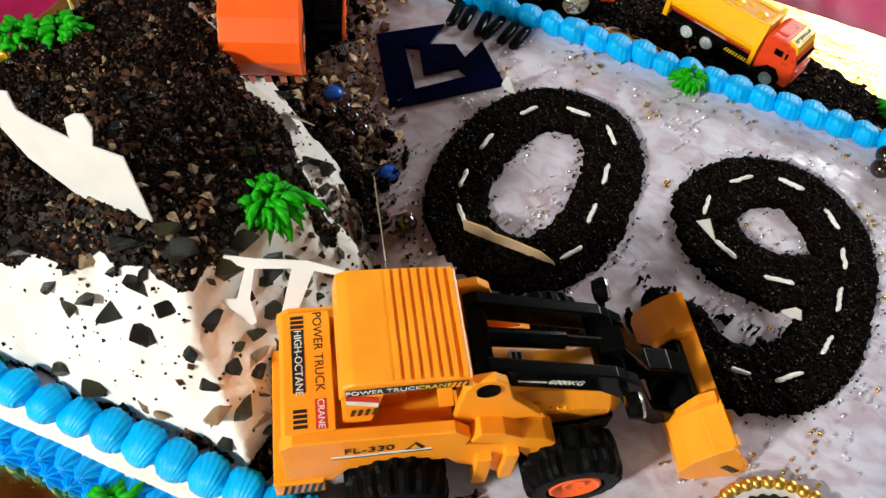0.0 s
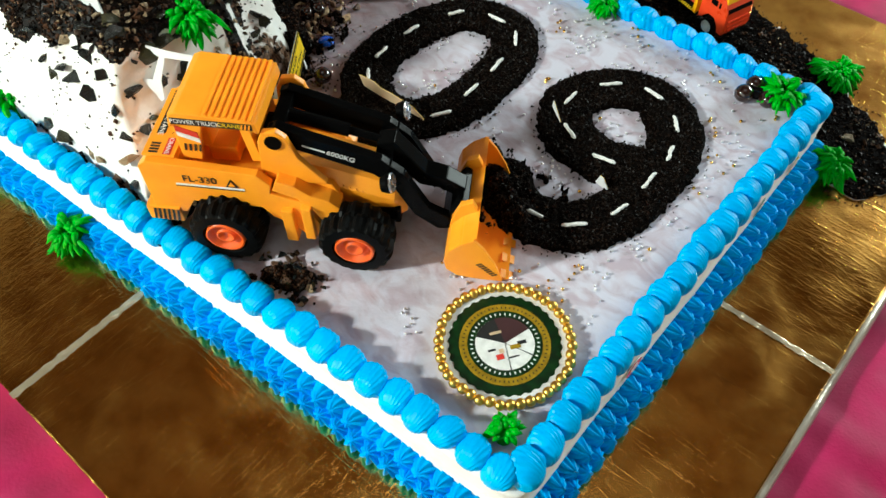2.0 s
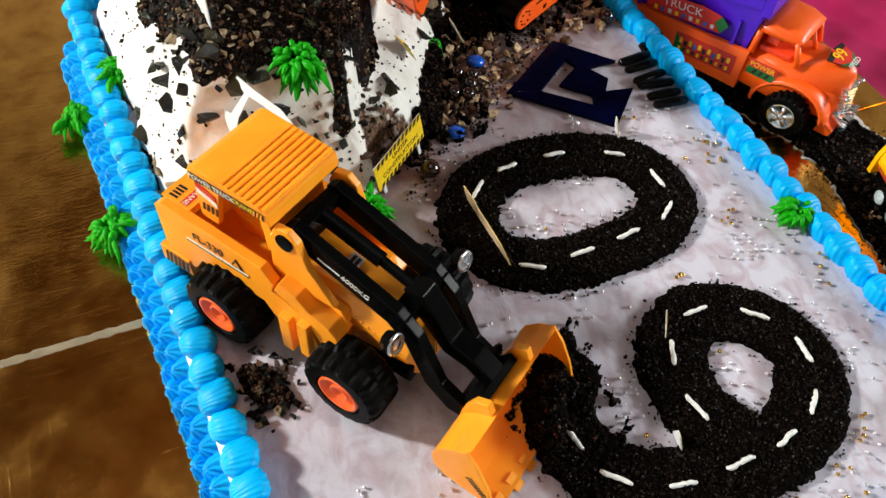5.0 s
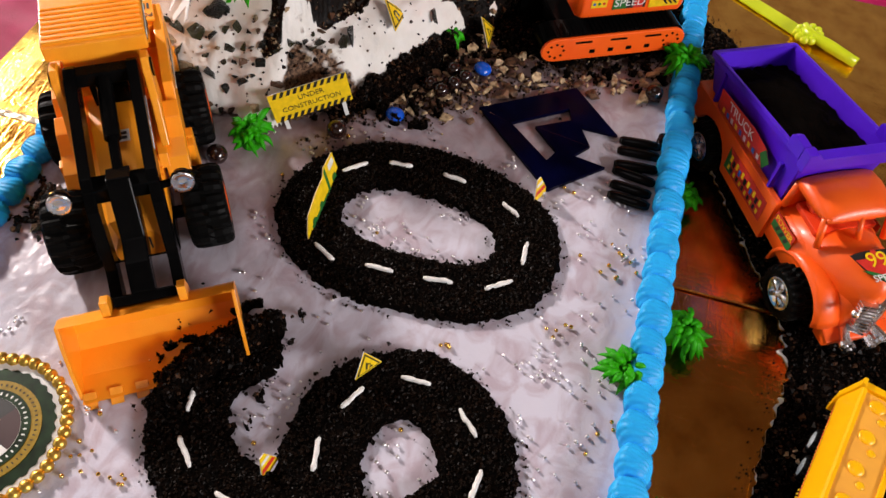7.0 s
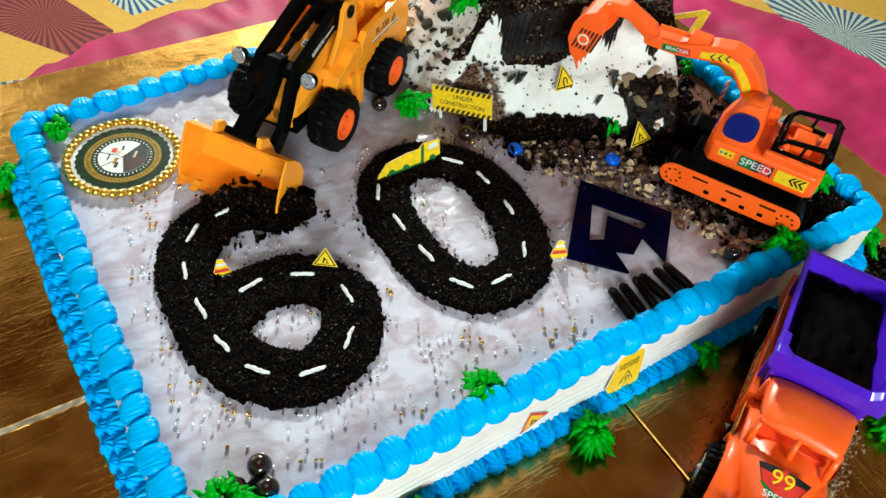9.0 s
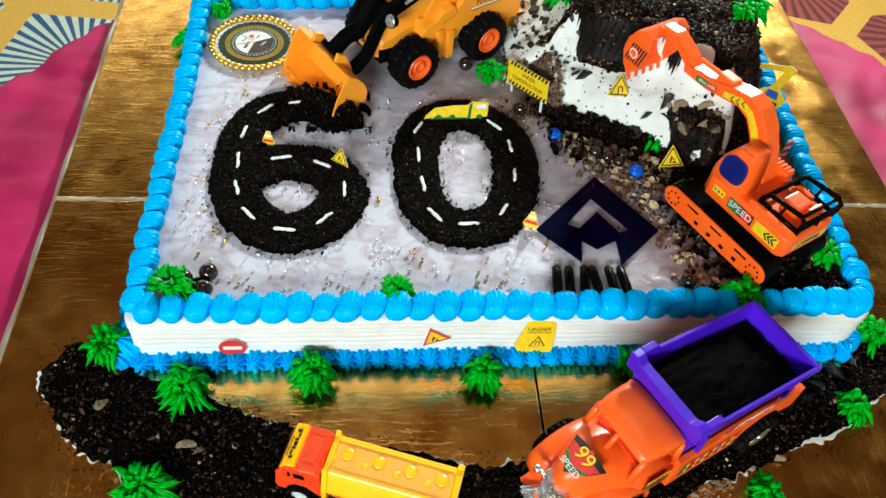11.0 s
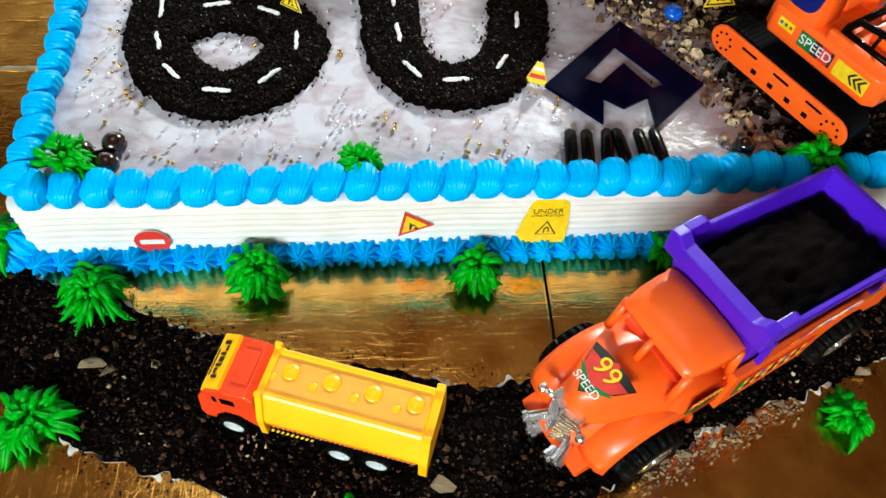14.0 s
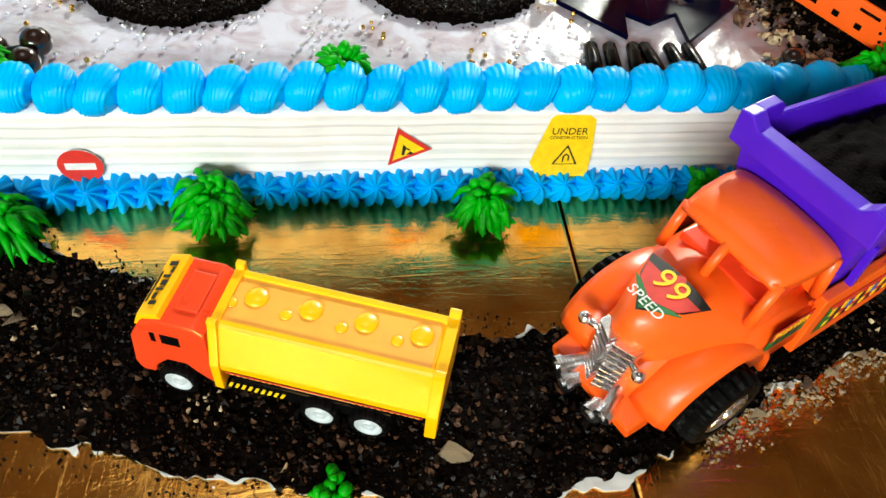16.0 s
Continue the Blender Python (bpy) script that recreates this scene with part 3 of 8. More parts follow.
# ---- borders of piped cream ----
def shell_mesh(seed):
    """A fat piped shell; x runs along the border, y points outwards. Fine ridges fan over it from the outer foot."""
    bm = bmesh.new()
    nu, nv = 64, 36
    rings = []
    for i in range(1, nu):
        a = math.pi * i / nu
        ring = []
        for k in range(nv):
            b = math.tau * k / nv
            x, y, z = -math.cos(a), math.sin(a) * math.cos(b), math.sin(a) * math.sin(b)
            x = math.copysign(abs(x) ** 0.92, x)
            fan = math.atan2(x + 0.25 * math.sin(seed), 1.9 - 0.9 * y)
            wave = math.sin(fan * 46 + seed)
            ridge = 1 + 0.022 * wave * min(1, 1.6 * math.sin(a))
            lump = 1 + 0.09 * noise.noise(Vector((x + seed * 3, y, z)) * 1.4)
            p = Vector((x * 0.0134, math.copysign(abs(y) ** 0.78, y) * 0.0110, math.copysign(abs(z) ** 0.78, z) * 0.0098)) * ridge * lump
            p.x += 0.0020 * z + 0.0016 * y * math.sin(seed * 2.3)
            p.z += 0.0012 * x - 0.0024 * y
            ring.append(bm.verts.new(p))
        rings.append(ring)
    lo, hi = bm.verts.new((-0.0129, 0, -0.002)), bm.verts.new((0.0129, 0, 0.002))
    for a, b in zip(rings, rings[1:]):
        for k in range(nv):
            bm.faces.new((a[k], a[(k + 1) % nv], b[(k + 1) % nv], b[k]))
    for k in range(nv):
        bm.faces.new((lo, rings[0][(k + 1) % nv], rings[0][k]))
        bm.faces.new((hi, rings[-1][k], rings[-1][(k + 1) % nv]))
    bm.normal_update()
    mesh = bpy.data.meshes.new("shell")
    bm.to_mesh(mesh)
    bm.free()
    mesh.materials.append(BLUE)
    mesh.shade_smooth()
    return mesh


def star_mesh(seed):
    """A piped star: nine soft ridges that run from a blunt tip down to a round foot."""
    bm = bmesh.new()
    pts, rows = 36, [(0.0010, 0.0100), (0.0026, 0.0094), (0.0048, 0.0078), (0.0070, 0.0054), (0.0090, 0.0026), (0.0098, 0.0), (0.0090, -0.0030)]
    rings = []
    for n, (r, z) in enumerate(rows):
        ring = []
        for k in range(pts):
            a = math.tau * k / pts
            fold = 0.5 + 0.5 * math.cos(9 * a)
            rr = r * (0.74 + 0.34 * fold ** 0.7) * (1 + 0.08 * math.sin(a * 2 + seed * 5))
            a += 0.35 * (z / 0.01) + seed
            ring.append(bm.verts.new((rr * math.cos(a), rr * math.sin(a), z - 0.0012 * (1 - fold))))
        rings.append(ring)
    bm.faces.new(rings[0])
    for a, b in zip(rings, rings[1:]):
        for k in range(pts):
            bm.faces.new((a[k], b[k], b[(k + 1) % pts], a[(k + 1) % pts]))
    bm.normal_update()
    mesh = bpy.data.meshes.new("star")
    bm.to_mesh(mesh)
    bm.free()
    mesh.materials.append(STARBLUE)
    mesh.shade_smooth()
    return mesh


def along_rim(step, inset):
    """Places round the cake: a point, the way along and the way out."""
    x0, x1, y0, y1 = CX0 + inset, CX1 - inset, CY0 + inset, CY1 - inset
    for ax, ay, bx, by in ((x0, y0, x1, y0), (x1, y0, x1, y1), (x1, y1, x0, y1), (x0, y1, x0, y0)):
        a, b = Vector((*slab(ax, ay), 0)), Vector((*slab(bx, by), 0))
        way = (b - a).normalized()
        n = round((b - a).length / step)
        for k in range(n):
            yield a.lerp(b, (k + 0.5) / n), way, Vector((way.y, -way.x, 0))


shells = [shell_mesh(s) for s in range(6)]
upper = thing("shell_border", Matrix(), "sky-blue piped cream shells round the cake's upper edge", "icing border")
for p, along, out in along_rim(0.0198, 0.0085):
    m = Matrix((along, out, Vector((0, 0, 1)))).transposed().to_4x4()
    s = rnd.uniform(0.93, 1.06)
    ob = part_of("shell", rnd.choice(shells), BLUE, upper)
    lift = TOP + 0.0048 + rnd.uniform(-0.001, 0.001)
    ob.matrix_local = Matrix.Translation(p + Vector((0, 0, lift)) + out * rnd.uniform(-0.0008, 0.0008)) @ m @ pose(0, 0, 0, rnd.uniform(-5, 5), rnd.uniform(-5, 5) + (7 if out.y > -0.5 else 0), rnd.uniform(-5, 5)) @ Matrix.Diagonal((s * 0.84, s, s * rnd.uniform(0.96, 1.08), 1))
stars = [star_mesh(s * 0.37) for s in range(5)]
lower = thing("star_border", Matrix(), "deep blue piped cream stars round the cake's foot", "icing border")
for row in (0, 1):
    for p, along, out in along_rim(0.0150, 0.0):
        if row and (out.y < -0.5 or out.x > 0.5):
            continue
        m = (out + Vector((0, 0, 0.9 if row == 0 else 1.3))).to_track_quat("Z", "Y").to_matrix().to_4x4()
        s = rnd.uniform(1.0, 1.18)
        ob = part_of("star", rnd.choice(stars), STARBLUE, lower)
        ob.matrix_local = Matrix.Translation(p + along * (0.0075 * row + rnd.uniform(-0.001, 0.001)) + out * (0.003 + 0.0075 * row) + Vector((0, 0, (0.0155 if out.y > -0.5 and out.x < 0.5 else 0.0086) - 0.0085 * row))) @ m @ pose(0, 0, 0, 0, 0, rnd.uniform(0, 90)) @ Matrix.Diagonal((s, s, s * 1.15, 1))


# ---- vehicles ----
def wheel_parts(parent, c, r, w, hub_r, hub_mat, sign, knobs=18, star=False):
    """A tyre with a lugged tread and a dished hub; the axle lies along y and sign points outwards."""
    wheel = new("wheel")
    wheel.parent = parent
    wheel.matrix_local = Matrix.Translation(c)
    t = pose(0, 0, 0, -90 * sign, 0, 0)
    bm = bmesh.new()
    h = w / 2
    prof = [(hub_r * 0.98, h * 0.55), (hub_r * 1.12, h), (r * 0.70, h), (r * 0.86, h * 0.98), (r * 0.95, h * 0.86), (r * 0.99, h * 0.55), (r * 0.99, h * 0.12), (r * 0.99, -h * 0.12), (r * 0.99, -h * 0.55), (r * 0.95, -h * 0.86), (r * 0.86, -h * 0.98), (hub_r * 1.1, -h), (0, -h * 0.9)]
    seg = knobs * 4
    rings = []
    for n, (rr_, z) in enumerate(prof):
        if rr_ < 1e-6:
            rings.append([bm.verts.new(t @ Vector((0, 0, z)))])
            continue
        ring = []
        for k in range(seg):
            a = math.tau * k / seg
            cut = 0.0
            if 3 <= n <= 10:
                shift = 2 if n >= 7 else 0
                cut = 0.075 * r if (k + shift) % 4 >= 2 else 0.0
                if n in (3, 10):
                    cut *= 0.35
            ring.append(bm.verts.new(t @ Vector(((rr_ - cut) * math.cos(a), (rr_ - cut) * math.sin(a), z))))
        rings.append(ring)
    for a, b in zip(rings, rings[1:]):
        for k in range(seg):
            j = (k + 1) % seg
            bm.faces.new((a[k], a[j], b[0]) if len(b) == 1 else (a[k], a[j], b[j], b[k]))
    bmesh.ops.recalc_face_normals(bm, faces=bm.faces[:])
    part("tyre", bm, RUBBER, wheel, "black lugged tyre")
    bm = bmesh.new()
    if star:
        lathe(bm, [(hub_r, h * 0.9), (hub_r * 0.9, h * 0.98), (hub_r * 0.82, h * 0.6), (0, h * 0.6)], 32, t)
        for k in range(5):
            a = math.tau * k / 5
            box(bm, -hub_r * 0.14, hub_r * 0.14, h * 0.60, h * 0.92, 0, hub_r * 0.85, 0.0, Matrix.Rotation(a, 4, "Y") @ Matrix.Diagonal((1, sign, 1, 1)))
        ball(bm, (0, sign * h * 0.85, 0), hub_r * 0.24)
    else:
        lathe(bm, [(hub_r, h * 0.62), (hub_r * 0.98, h * 0.98), (hub_r * 0.86, h * 0.99), (hub_r * 0.76, h * 0.60), (hub_r * 0.5, h * 0.58), (hub_r * 0.46, h * 0.88), (hub_r * 0.36, h * 0.9), (hub_r * 0.3, h * 0.7), (0, h * 0.7)], 36, t)
    bmesh.ops.recalc_face_normals(bm, faces=bm.faces[:])
    part("rim", bm, hub_mat, wheel, "", True)
    return wheel


def stripes(parent, m, n, w, h, slant, mat, name="stripe"):
    for k in range(n):
        x = -w / 2 + w * (k + 0.25) / n
        b = w / n * 0.5
        plate(name, [(x, -h / 2), (x + b, -h / 2), (x + b + slant, h / 2), (x + slant, h / 2)], 0.0003, mat, parent, m)


def wheel_loader():
    """x forward, y to its left, z up from the ground it stands on."""
    t = thing("toy_wheel_loader", pose(0.2164, 0.3500, TOP - 0.0008, 0, 0, 213.3) @ Matrix.Diagonal((1.005, 1.005, 1.02, 1)), "amber plastic toy wheel loader with black lift arms and raked bucket", "toy loader")
    # rear body: two cheeks with the wheel arch, floor and tail
    side = [(-0.110, 0.030), (-0.110, 0.074), (-0.104, 0.079), (-0.030, 0.075), (-0.022, 0.066), (-0.024, 0.058), (-0.002, 0.052), (0.006, 0.030), (0.004, 0.016), (-0.004, 0.016), (-0.012, 0.026), (-0.026, 0.034), (-0.032, 0.043), (-0.080, 0.043), (-0.088, 0.030)]
    for s in (-1, 1):
        bm = prism(bmesh.new(), side, s * 0.029, s * 0.0355, "y", 0.0007)
        cheek = part("side_panel", bm, AMBER, t)
        m = facing((-0.064, s * 0.0357, 0.0655), (-s if s > 0 else 1, 0, 0), (0, 0, 1))
        m = facing((-0.064, s * 0.0358, 0.0655), (1 if s < 0 else -1, 0, 0), (0, 0, 1))
        plate("name_strip", rect(0.047, 0.0016, 0.0, -0.0052), 0.0003, WHITEPRINT, cheek, m)
        plate("name_strip", rect(0.047, 0.0009, 0.0, -0.0066), 0.0003, BLACKPRINT, cheek, m)
        words("FL-330", 0.0085, BLACKPRINT, cheek, m @ Matrix.Translation((-0.006, 0.0005, 0.0001)))
        tri = m @ Matrix.Translation((0.0155, -0.0003, 0.0))
        plate("triangle", [(-0.0045, -0.0035), (0.0045, -0.0035), (0, 0.0042)], 0.0003, BLACKPRINT, cheek, tri)
        plate("triangle", [(-0.0026, -0.0024), (0.0026, -0.0024), (0, 0.0022)], 0.0005, AMBER, cheek, tri)
        # stepped fender in front of the cab
        bm = prism(bmesh.new(), [(-0.022, 0.062), (-0.006, 0.056), (0.004, 0.044), (0.012, 0.030), (0.020, 0.029), (0.022, 0.050), (0.016, 0.056), (0.004, 0.060), (-0.006, 0.068), (-0.018, 0.071)], s * 0.022, s * 0.036, "y", 0.0008)
        part("fender", bm, AMBER, t)
        bm = bmesh.new()
        box(bm, -0.018, -0.010, min(s * 0.026, s * 0.040), max(s * 0.026, s * 0.040), 0.014, 0.046, 0.0008)
        box(bm, -0.004, 0.003, min(s * 0.026, s * 0.040), max(s * 0.026, s * 0.040), 0.018, 0.050, 0.0008)
        part("step", bm, AMBER, t)
    bm = prism(bmesh.new(), [(-0.109, 0.034), (-0.109, 0.0745), (-0.104, 0.0783), (-0.084, 0.0773), (-0.084, 0.060), (-0.028, 0.058), (-0.028, 0.040), (-0.08, 0.045)], -0.0292, 0.0292, "y", 0.0006)
    body = part("body", bm, AMBER, t)
    # tail lid with its lettering
    lid = facing((-0.0955, 0.0, 0.0800), (0, -1, 0), (1, 0, 0.02))
    plate("tail_lid", rect(0.062, 0.022), 0.0012, AMBER, body, lid)
    up = lid @ Matrix.Translation((0, 0, 0.0013))
    words("POWER TRUCK", 0.0060, BLACKPRINT, body, up @ Matrix.Translation((-0.0095, 0.0052, 0)))
    plate("black_label", rect(0.031, 0.0058, -0.004, -0.0042), 0.0002, BLACKPRINT, body, up)
    words("HIGH-OCTANE", 0.0050, WHITEPRINT, body, up @ Matrix.Translation((-0.004, -0.0042, 0.0003)))
    plate("red_label", rect(0.0145, 0.0050, 0.0225, 0.0052), 0.0002, REDPRINT, body, up)
    words("CRANE", 0.0044, WHITEPRINT, body, up @ Matrix.Translation((0.0225, 0.0052, 0.0003)))
    for sgn in (-1, 1):
        for k in range(4):
            plate("bar", rect(0.0016, 0.0062, sgn * 0.0205 + sgn * k * 0.0025, -0.0042), 0.0002, BLACKPRINT, body, up)
    # bumper with hazard stripes
    bm = box(bmesh.new(), -0.1165, -0.092, -0.037, 0.037, 0.020, 0.0345, 0.001)
    bumper = part("bumper", bm, AMBER, t)
    stripes(bumper, facing((-0.1168, 0, 0.0292), (0, -1, 0), (0, 0, 1)), 12, 0.07, 0.0078, 0.0, BLACKPRINT)
    for s in (-1, 1):
        stripes(bumper, facing((-0.104, s * 0.0373, 0.0272), (-s, 0, 0), (0, 0, 1)), 6, 0.02, 0.0115, 0.0022, BLACKPRINT)
    # cab: back wall, posts, seat and ribbed roof
    part("cab_back", prism(bmesh.new(), [(-0.081, 0.076), (-0.081, 0.112), (-0.073, 0.113), (-0.071, 0.076)], -0.026, 0.026, "y", 0.0006), AMBER, t)
    for s in (-1, 1):
        part("cab_post", prism(bmesh.new(), [(-0.080, 0.076), (-0.080, 0.112), (-0.060, 0.113), (-0.064, 0.096), (-0.068, 0.076)], s * 0.0225, s * 0.0262, "y", 0.0005), AMBER, t)
    part("cab_front", prism(bmesh.new(), [(-0.036, 0.074), (-0.040, 0.112), (-0.034, 0.113), (-0.029, 0.074)], -0.022, 0.022, "y", 0.0005), AMBER, t)
    for s in (-1, 1):
        m = facing((-0.0720, s * 0.0264, 0.095), (-s, 0, 0), (0, 0, 1))
        plate("red_band", [(-0.007, 0.006), (0.007, 0.001), (0.007, 0.006), (-0.007, 0.011)], 0.0003, REDPRINT, t, m)
        plate("white_band", [(-0.007, 0.002), (0.007, -0.003), (0.007, 0.001), (-0.007, 0.006)], 0.0003, WHITEPRINT, t, m)
        stripes(t, m @ Matrix.Translation((0, -0.008, 0)), 4, 0.013, 0.006, 0.0012, BLACKPRINT)
    bm = bmesh.new()
    box(bm, -0.070, -0.050, -0.012, 0.012, 0.060, 0.074, 0.002)
    box(bm, -0.074, -0.066, -0.012, 0.012, 0.072, 0.096, 0.003)
    part("seat", bm, AMBER, t)
    bm = prism(bmesh.new(), [(-0.082, 0.105), (-0.080, 0.1165), (-0.075, 0.1190), (-0.031, 0.1165), (-0.025, 0.1145), (-0.024, 0.106), (-0.030, 0.110), (-0.075, 0.1115)], -0.0285, 0.0285, "y", 0.0010)
    roof = part("roof", bm, AMBER, t)
    for k in range(8):
        x = -0.028 - k * 0.0041
        z = 0.1166 + (-0.033 - x) * 0.053
        part("roof_rib", box(bmesh.new(), x - 0.0011, x + 0.0011, -0.0275, 0.0275, z - 0.0012, z + 0.0010, 0.0003), AMBER, roof)
    for s in (-1, 1):
        m = facing((-0.053, s * 0.0287, 0.1122), (1 if s < 0 else -1, 0, 0), (0, 0, 1))
        plate("roof_label", rect(0.052, 0.0052), 0.0002, BLACKPRINT, roof, m)
        words("POWER TRUCK", 0.0046, WHITEPRINT, roof, m @ Matrix.Translation((-0.010, 0, 0.0003)))
        words("CRANE", 0.0046, YELLOWPRINT, roof, m @ Matrix.Translation((0.0115, 0, 0.0003)))
        stripes(roof, m @ Matrix.Translation((0.0215, 0, 0.0002)), 3, 0.007, 0.004, 0.001, AMBER)
    # steering wheel and dark dash
    bm = bmesh.new()
    box(bm, -0.034, -0.020, -0.011, 0.011, 0.066, 0.088, 0.002)
    tube(bm, [(-0.040 + 0.006 * math.cos(a), 0.006 * math.sin(a), 0.094 + 0.003 * math.cos(a)) for a in np.linspace(0, math.tau, 18)], 0.0009, 6)
    part("dash", bm, BLACK, t, "black dash with a steering wheel")
    # hood: sloping nose between the front wheels
    bm = bmesh.new()
    secs = []
    for x, w, zb, zt in ((-0.026, 0.0225, 0.030, 0.074), (-0.006, 0.0215, 0.028, 0.072), (0.018, 0.020, 0.026, 0.066), (0.040, 0.0195, 0.026, 0.060), (0.056, 0.0185, 0.026, 0.055), (0.064, 0.014, 0.028, 0.050)):
        secs.append([(x, -w, zb), (x, -w, zt - 0.012), (x, -w * 0.72, zt - 0.002), (x, -w * 0.35, zt), (x, w * 0.35, zt), (x, w * 0.72, zt - 0.002), (x, w, zt - 0.012), (x, w, zb)])
    loft(bm, secs)
    hood = part("hood", bm, AMBER, t)
    for s in (-1, 1):
        for k in range(9):
            x = 0.022 + k * 0.0042
            part("rivet", ball(bmesh.new(), (x, s * (0.0197 - 0.0002 * k), 0.0545 - 0.0016 * k), 0.0009, seg=6), AMBER, hood)
        bm = prism(bmesh.new(), [(-0.020, 0.066), (0.016, 0.060), (0.020, 0.052), (-0.020, 0.056)], s * 0.019, s * 0.0245, "y", 0.0006)
        part("hood_step", bm, AMBER, hood)
        stripes(hood, facing((0.0648, s * 0.004, 0.040), (0, 1, 0), (0, 0, 1)), 3, 0.006, 0.010, 0.0, BLACKPRINT)
    plate("label", rect(0.012, 0.008), 0.0003, WHITEPRINT, hood, facing((0.006, 0, 0.0705), (0, 1, 0), (-1, 0, 0.25)))
    plate("label_bar", rect(0.009, 0.002, 0, 0.0014), 0.0005, BLACKPRINT, hood, facing((0.006, 0, 0.0705), (0, 1, 0), (-1, 0, 0.25)))
    plate("label_bar", rect(0.009, 0.002, 0, -0.0016), 0.0005, BLACKPRINT, hood, facing((0.006, 0, 0.0705), (0, 1, 0), (-1, 0, 0.25)))
    # hinge towers and the black linkage
    for s in (-1, 1):
        bm = prism(bmesh.new(), [(-0.030, 0.060), (-0.027, 0.098), (-0.023, 0.1065), (-0.014, 0.108), (-0.008, 0.103), (-0.003, 0.086), (0.014, 0.064)], s * 0.0225, s * 0.027, "y", 0.0008)
        tower = part("hinge_tower", bm, AMBER, t)
        part("hinge_cap", rod(bmesh.new(), (-0.0165, s * 0.0272, 0.0990), (-0.0165, s * 0.0282, 0.0990), 0.0055, 20), BLACK, tower)
        bm = prism(bmesh.new(), [(-0.022, 0.103), (-0.016, 0.106), (0.050, 0.084), (0.064, 0.072), (0.080, 0.040), (0.094, 0.032), (0.095, 0.020), (0.086, 0.019), (0.070, 0.032), (0.056, 0.060), (0.044, 0.070), (-0.018, 0.091)], s * 0.0140, s * 0.0205, "y", 0.0008)
        arm = part("lift_arm", bm, BLACK, t)
        m = facing((0.018, s * 0.0207, 0.0860), (1 if s < 0 else -1, 0, -0.3 if s < 0 else 0.3), (0, 0, 1))
        words("6000KG", 0.0056, WHITEPRINT, arm, m @ Matrix.Translation((0.006 if s < 0 else -0.006, 0.0, 0)))
        plate("printed_bar", rect(0.015, 0.0012, -0.012 if s < 0 else 0.012, 0.0), 0.0002, WHITEPRINT, arm, m)
        bm = bmesh.new()
        rod(bm, (0.054, s * 0.020, 0.074), (0.055, s * 0.031, 0.077), 0.0022, 8)
        lathe(bm, [(0, -0.004), (0.0055, -0.003), (0.0068, 0.001), (0.0068, 0.003)], 20, Matrix.Translation((0.055, s * 0.0325, 0.077)) @ pose(0, 0, 0, 0, 78, 0))
        lamp = part("headlamp", bm, BLACK, t)
        bm = bmesh.new()
        lathe(bm, [(0.0066, 0.0028), (0.0062, 0.0045), (0.005, 0.0036), (0.002, 0.0048), (0, 0.005)], 20, Matrix.Translation((0.055, s * 0.0325, 0.077)) @ pose(0, 0, 0, 0, 78, 0))
        part("reflector", bm, CHROME, lamp, "chromed lamp glass", True)
    part("cross_bar", box(bmesh.new(), -0.021, -0.012, -0.020, 0.020, 0.0945, 0.1030, 0.001), BLACK, t)
    part("cross_bar", box(bmesh.new(), 0.044, 0.056, -0.020, 0.020, 0.070, 0.080, 0.001), BLACK, t)
    bm = bmesh.new()
    rod(bm, (-0.014, 0, 0.098), (0.026, 0, 0.088), 0.0046, 14)
    rod(bm, (0.026, 0, 0.088), (0.052, 0, 0.080), 0.0030, 12)
    part("ram", bm, BLACK, t, "black hydraulic ram")
    bm = prism(bmesh.new(), [(0.044, 0.084), (0.056, 0.087), (0.076, 0.060), (0.090, 0.056), (0.104, 0.047), (0.100, 0.038), (0.086, 0.046), (0.072, 0.048), (0.054, 0.068)], -0.0065, 0.0065, "y", 0.001)
    part("tilt_link", bm, BLACK, t)
    bm = prism(bmesh.new(), [(0.088, 0.022), (0.094, 0.034), (0.102, 0.045), (0.107, 0.042), (0.098, 0.030), (0.094, 0.021)], -0.017, 0.017, "y", 0.001)
    part("bucket_bracket", bm, BLACK, t)
    # bucket: a bent sheet with end plates and teeth
    curve = [(0.1135, 0.0440), (0.1040, 0.0380), (0.0965, 0.0290), (0.0935, 0.0190), (0.0955, 0.0100), (0.1030, 0.0035), (0.1190, 0.0012), (0.1370, 0.0010)]
    bm = bmesh.new()
    outer = curve
    inner = [(x + 0.0018, z + 0.0016) for x, z in curve]
    prism(bm, outer + inner[::-1], -0.046, 0.046, "y")
    bucket = part("bucket", bm, AMBER, t, "", False)
    for s in (-1, 1):
        bm = prism(bmesh.new(), [(0.1135, 0.0445), (0.1040, 0.0382), (0.0963, 0.0290), (0.0933, 0.0190), (0.0953, 0.0095), (0.1030, 0.0030), (0.1190, 0.0010), (0.1350, 0.0010), (0.1290, 0.0190), (0.1210, 0.0350)], s * 0.0455, s * 0.0475, "y", 0.0003)
        part("end_plate", bm, AMBER, bucket)
        stripes(bucket, facing((0.123, s * 0.0477, 0.014), (-s * 0.7, 0, -0.7 * s * -1), (0.5, 0, 1)), 7, 0.018, 0.004, 0.001, BLACKPRINT)
        bm = prism(bmesh.new(), [(0.094, 0.020), (0.096, 0.034), (0.102, 0.0485), (0.110, 0.0525), (0.1135, 0.0440), (0.1000, 0.0300), (0.097, 0.020)], s * 0.018, s * 0.0225, "y", 0.0005)
        part("lug", bm, AMBER, bucket)
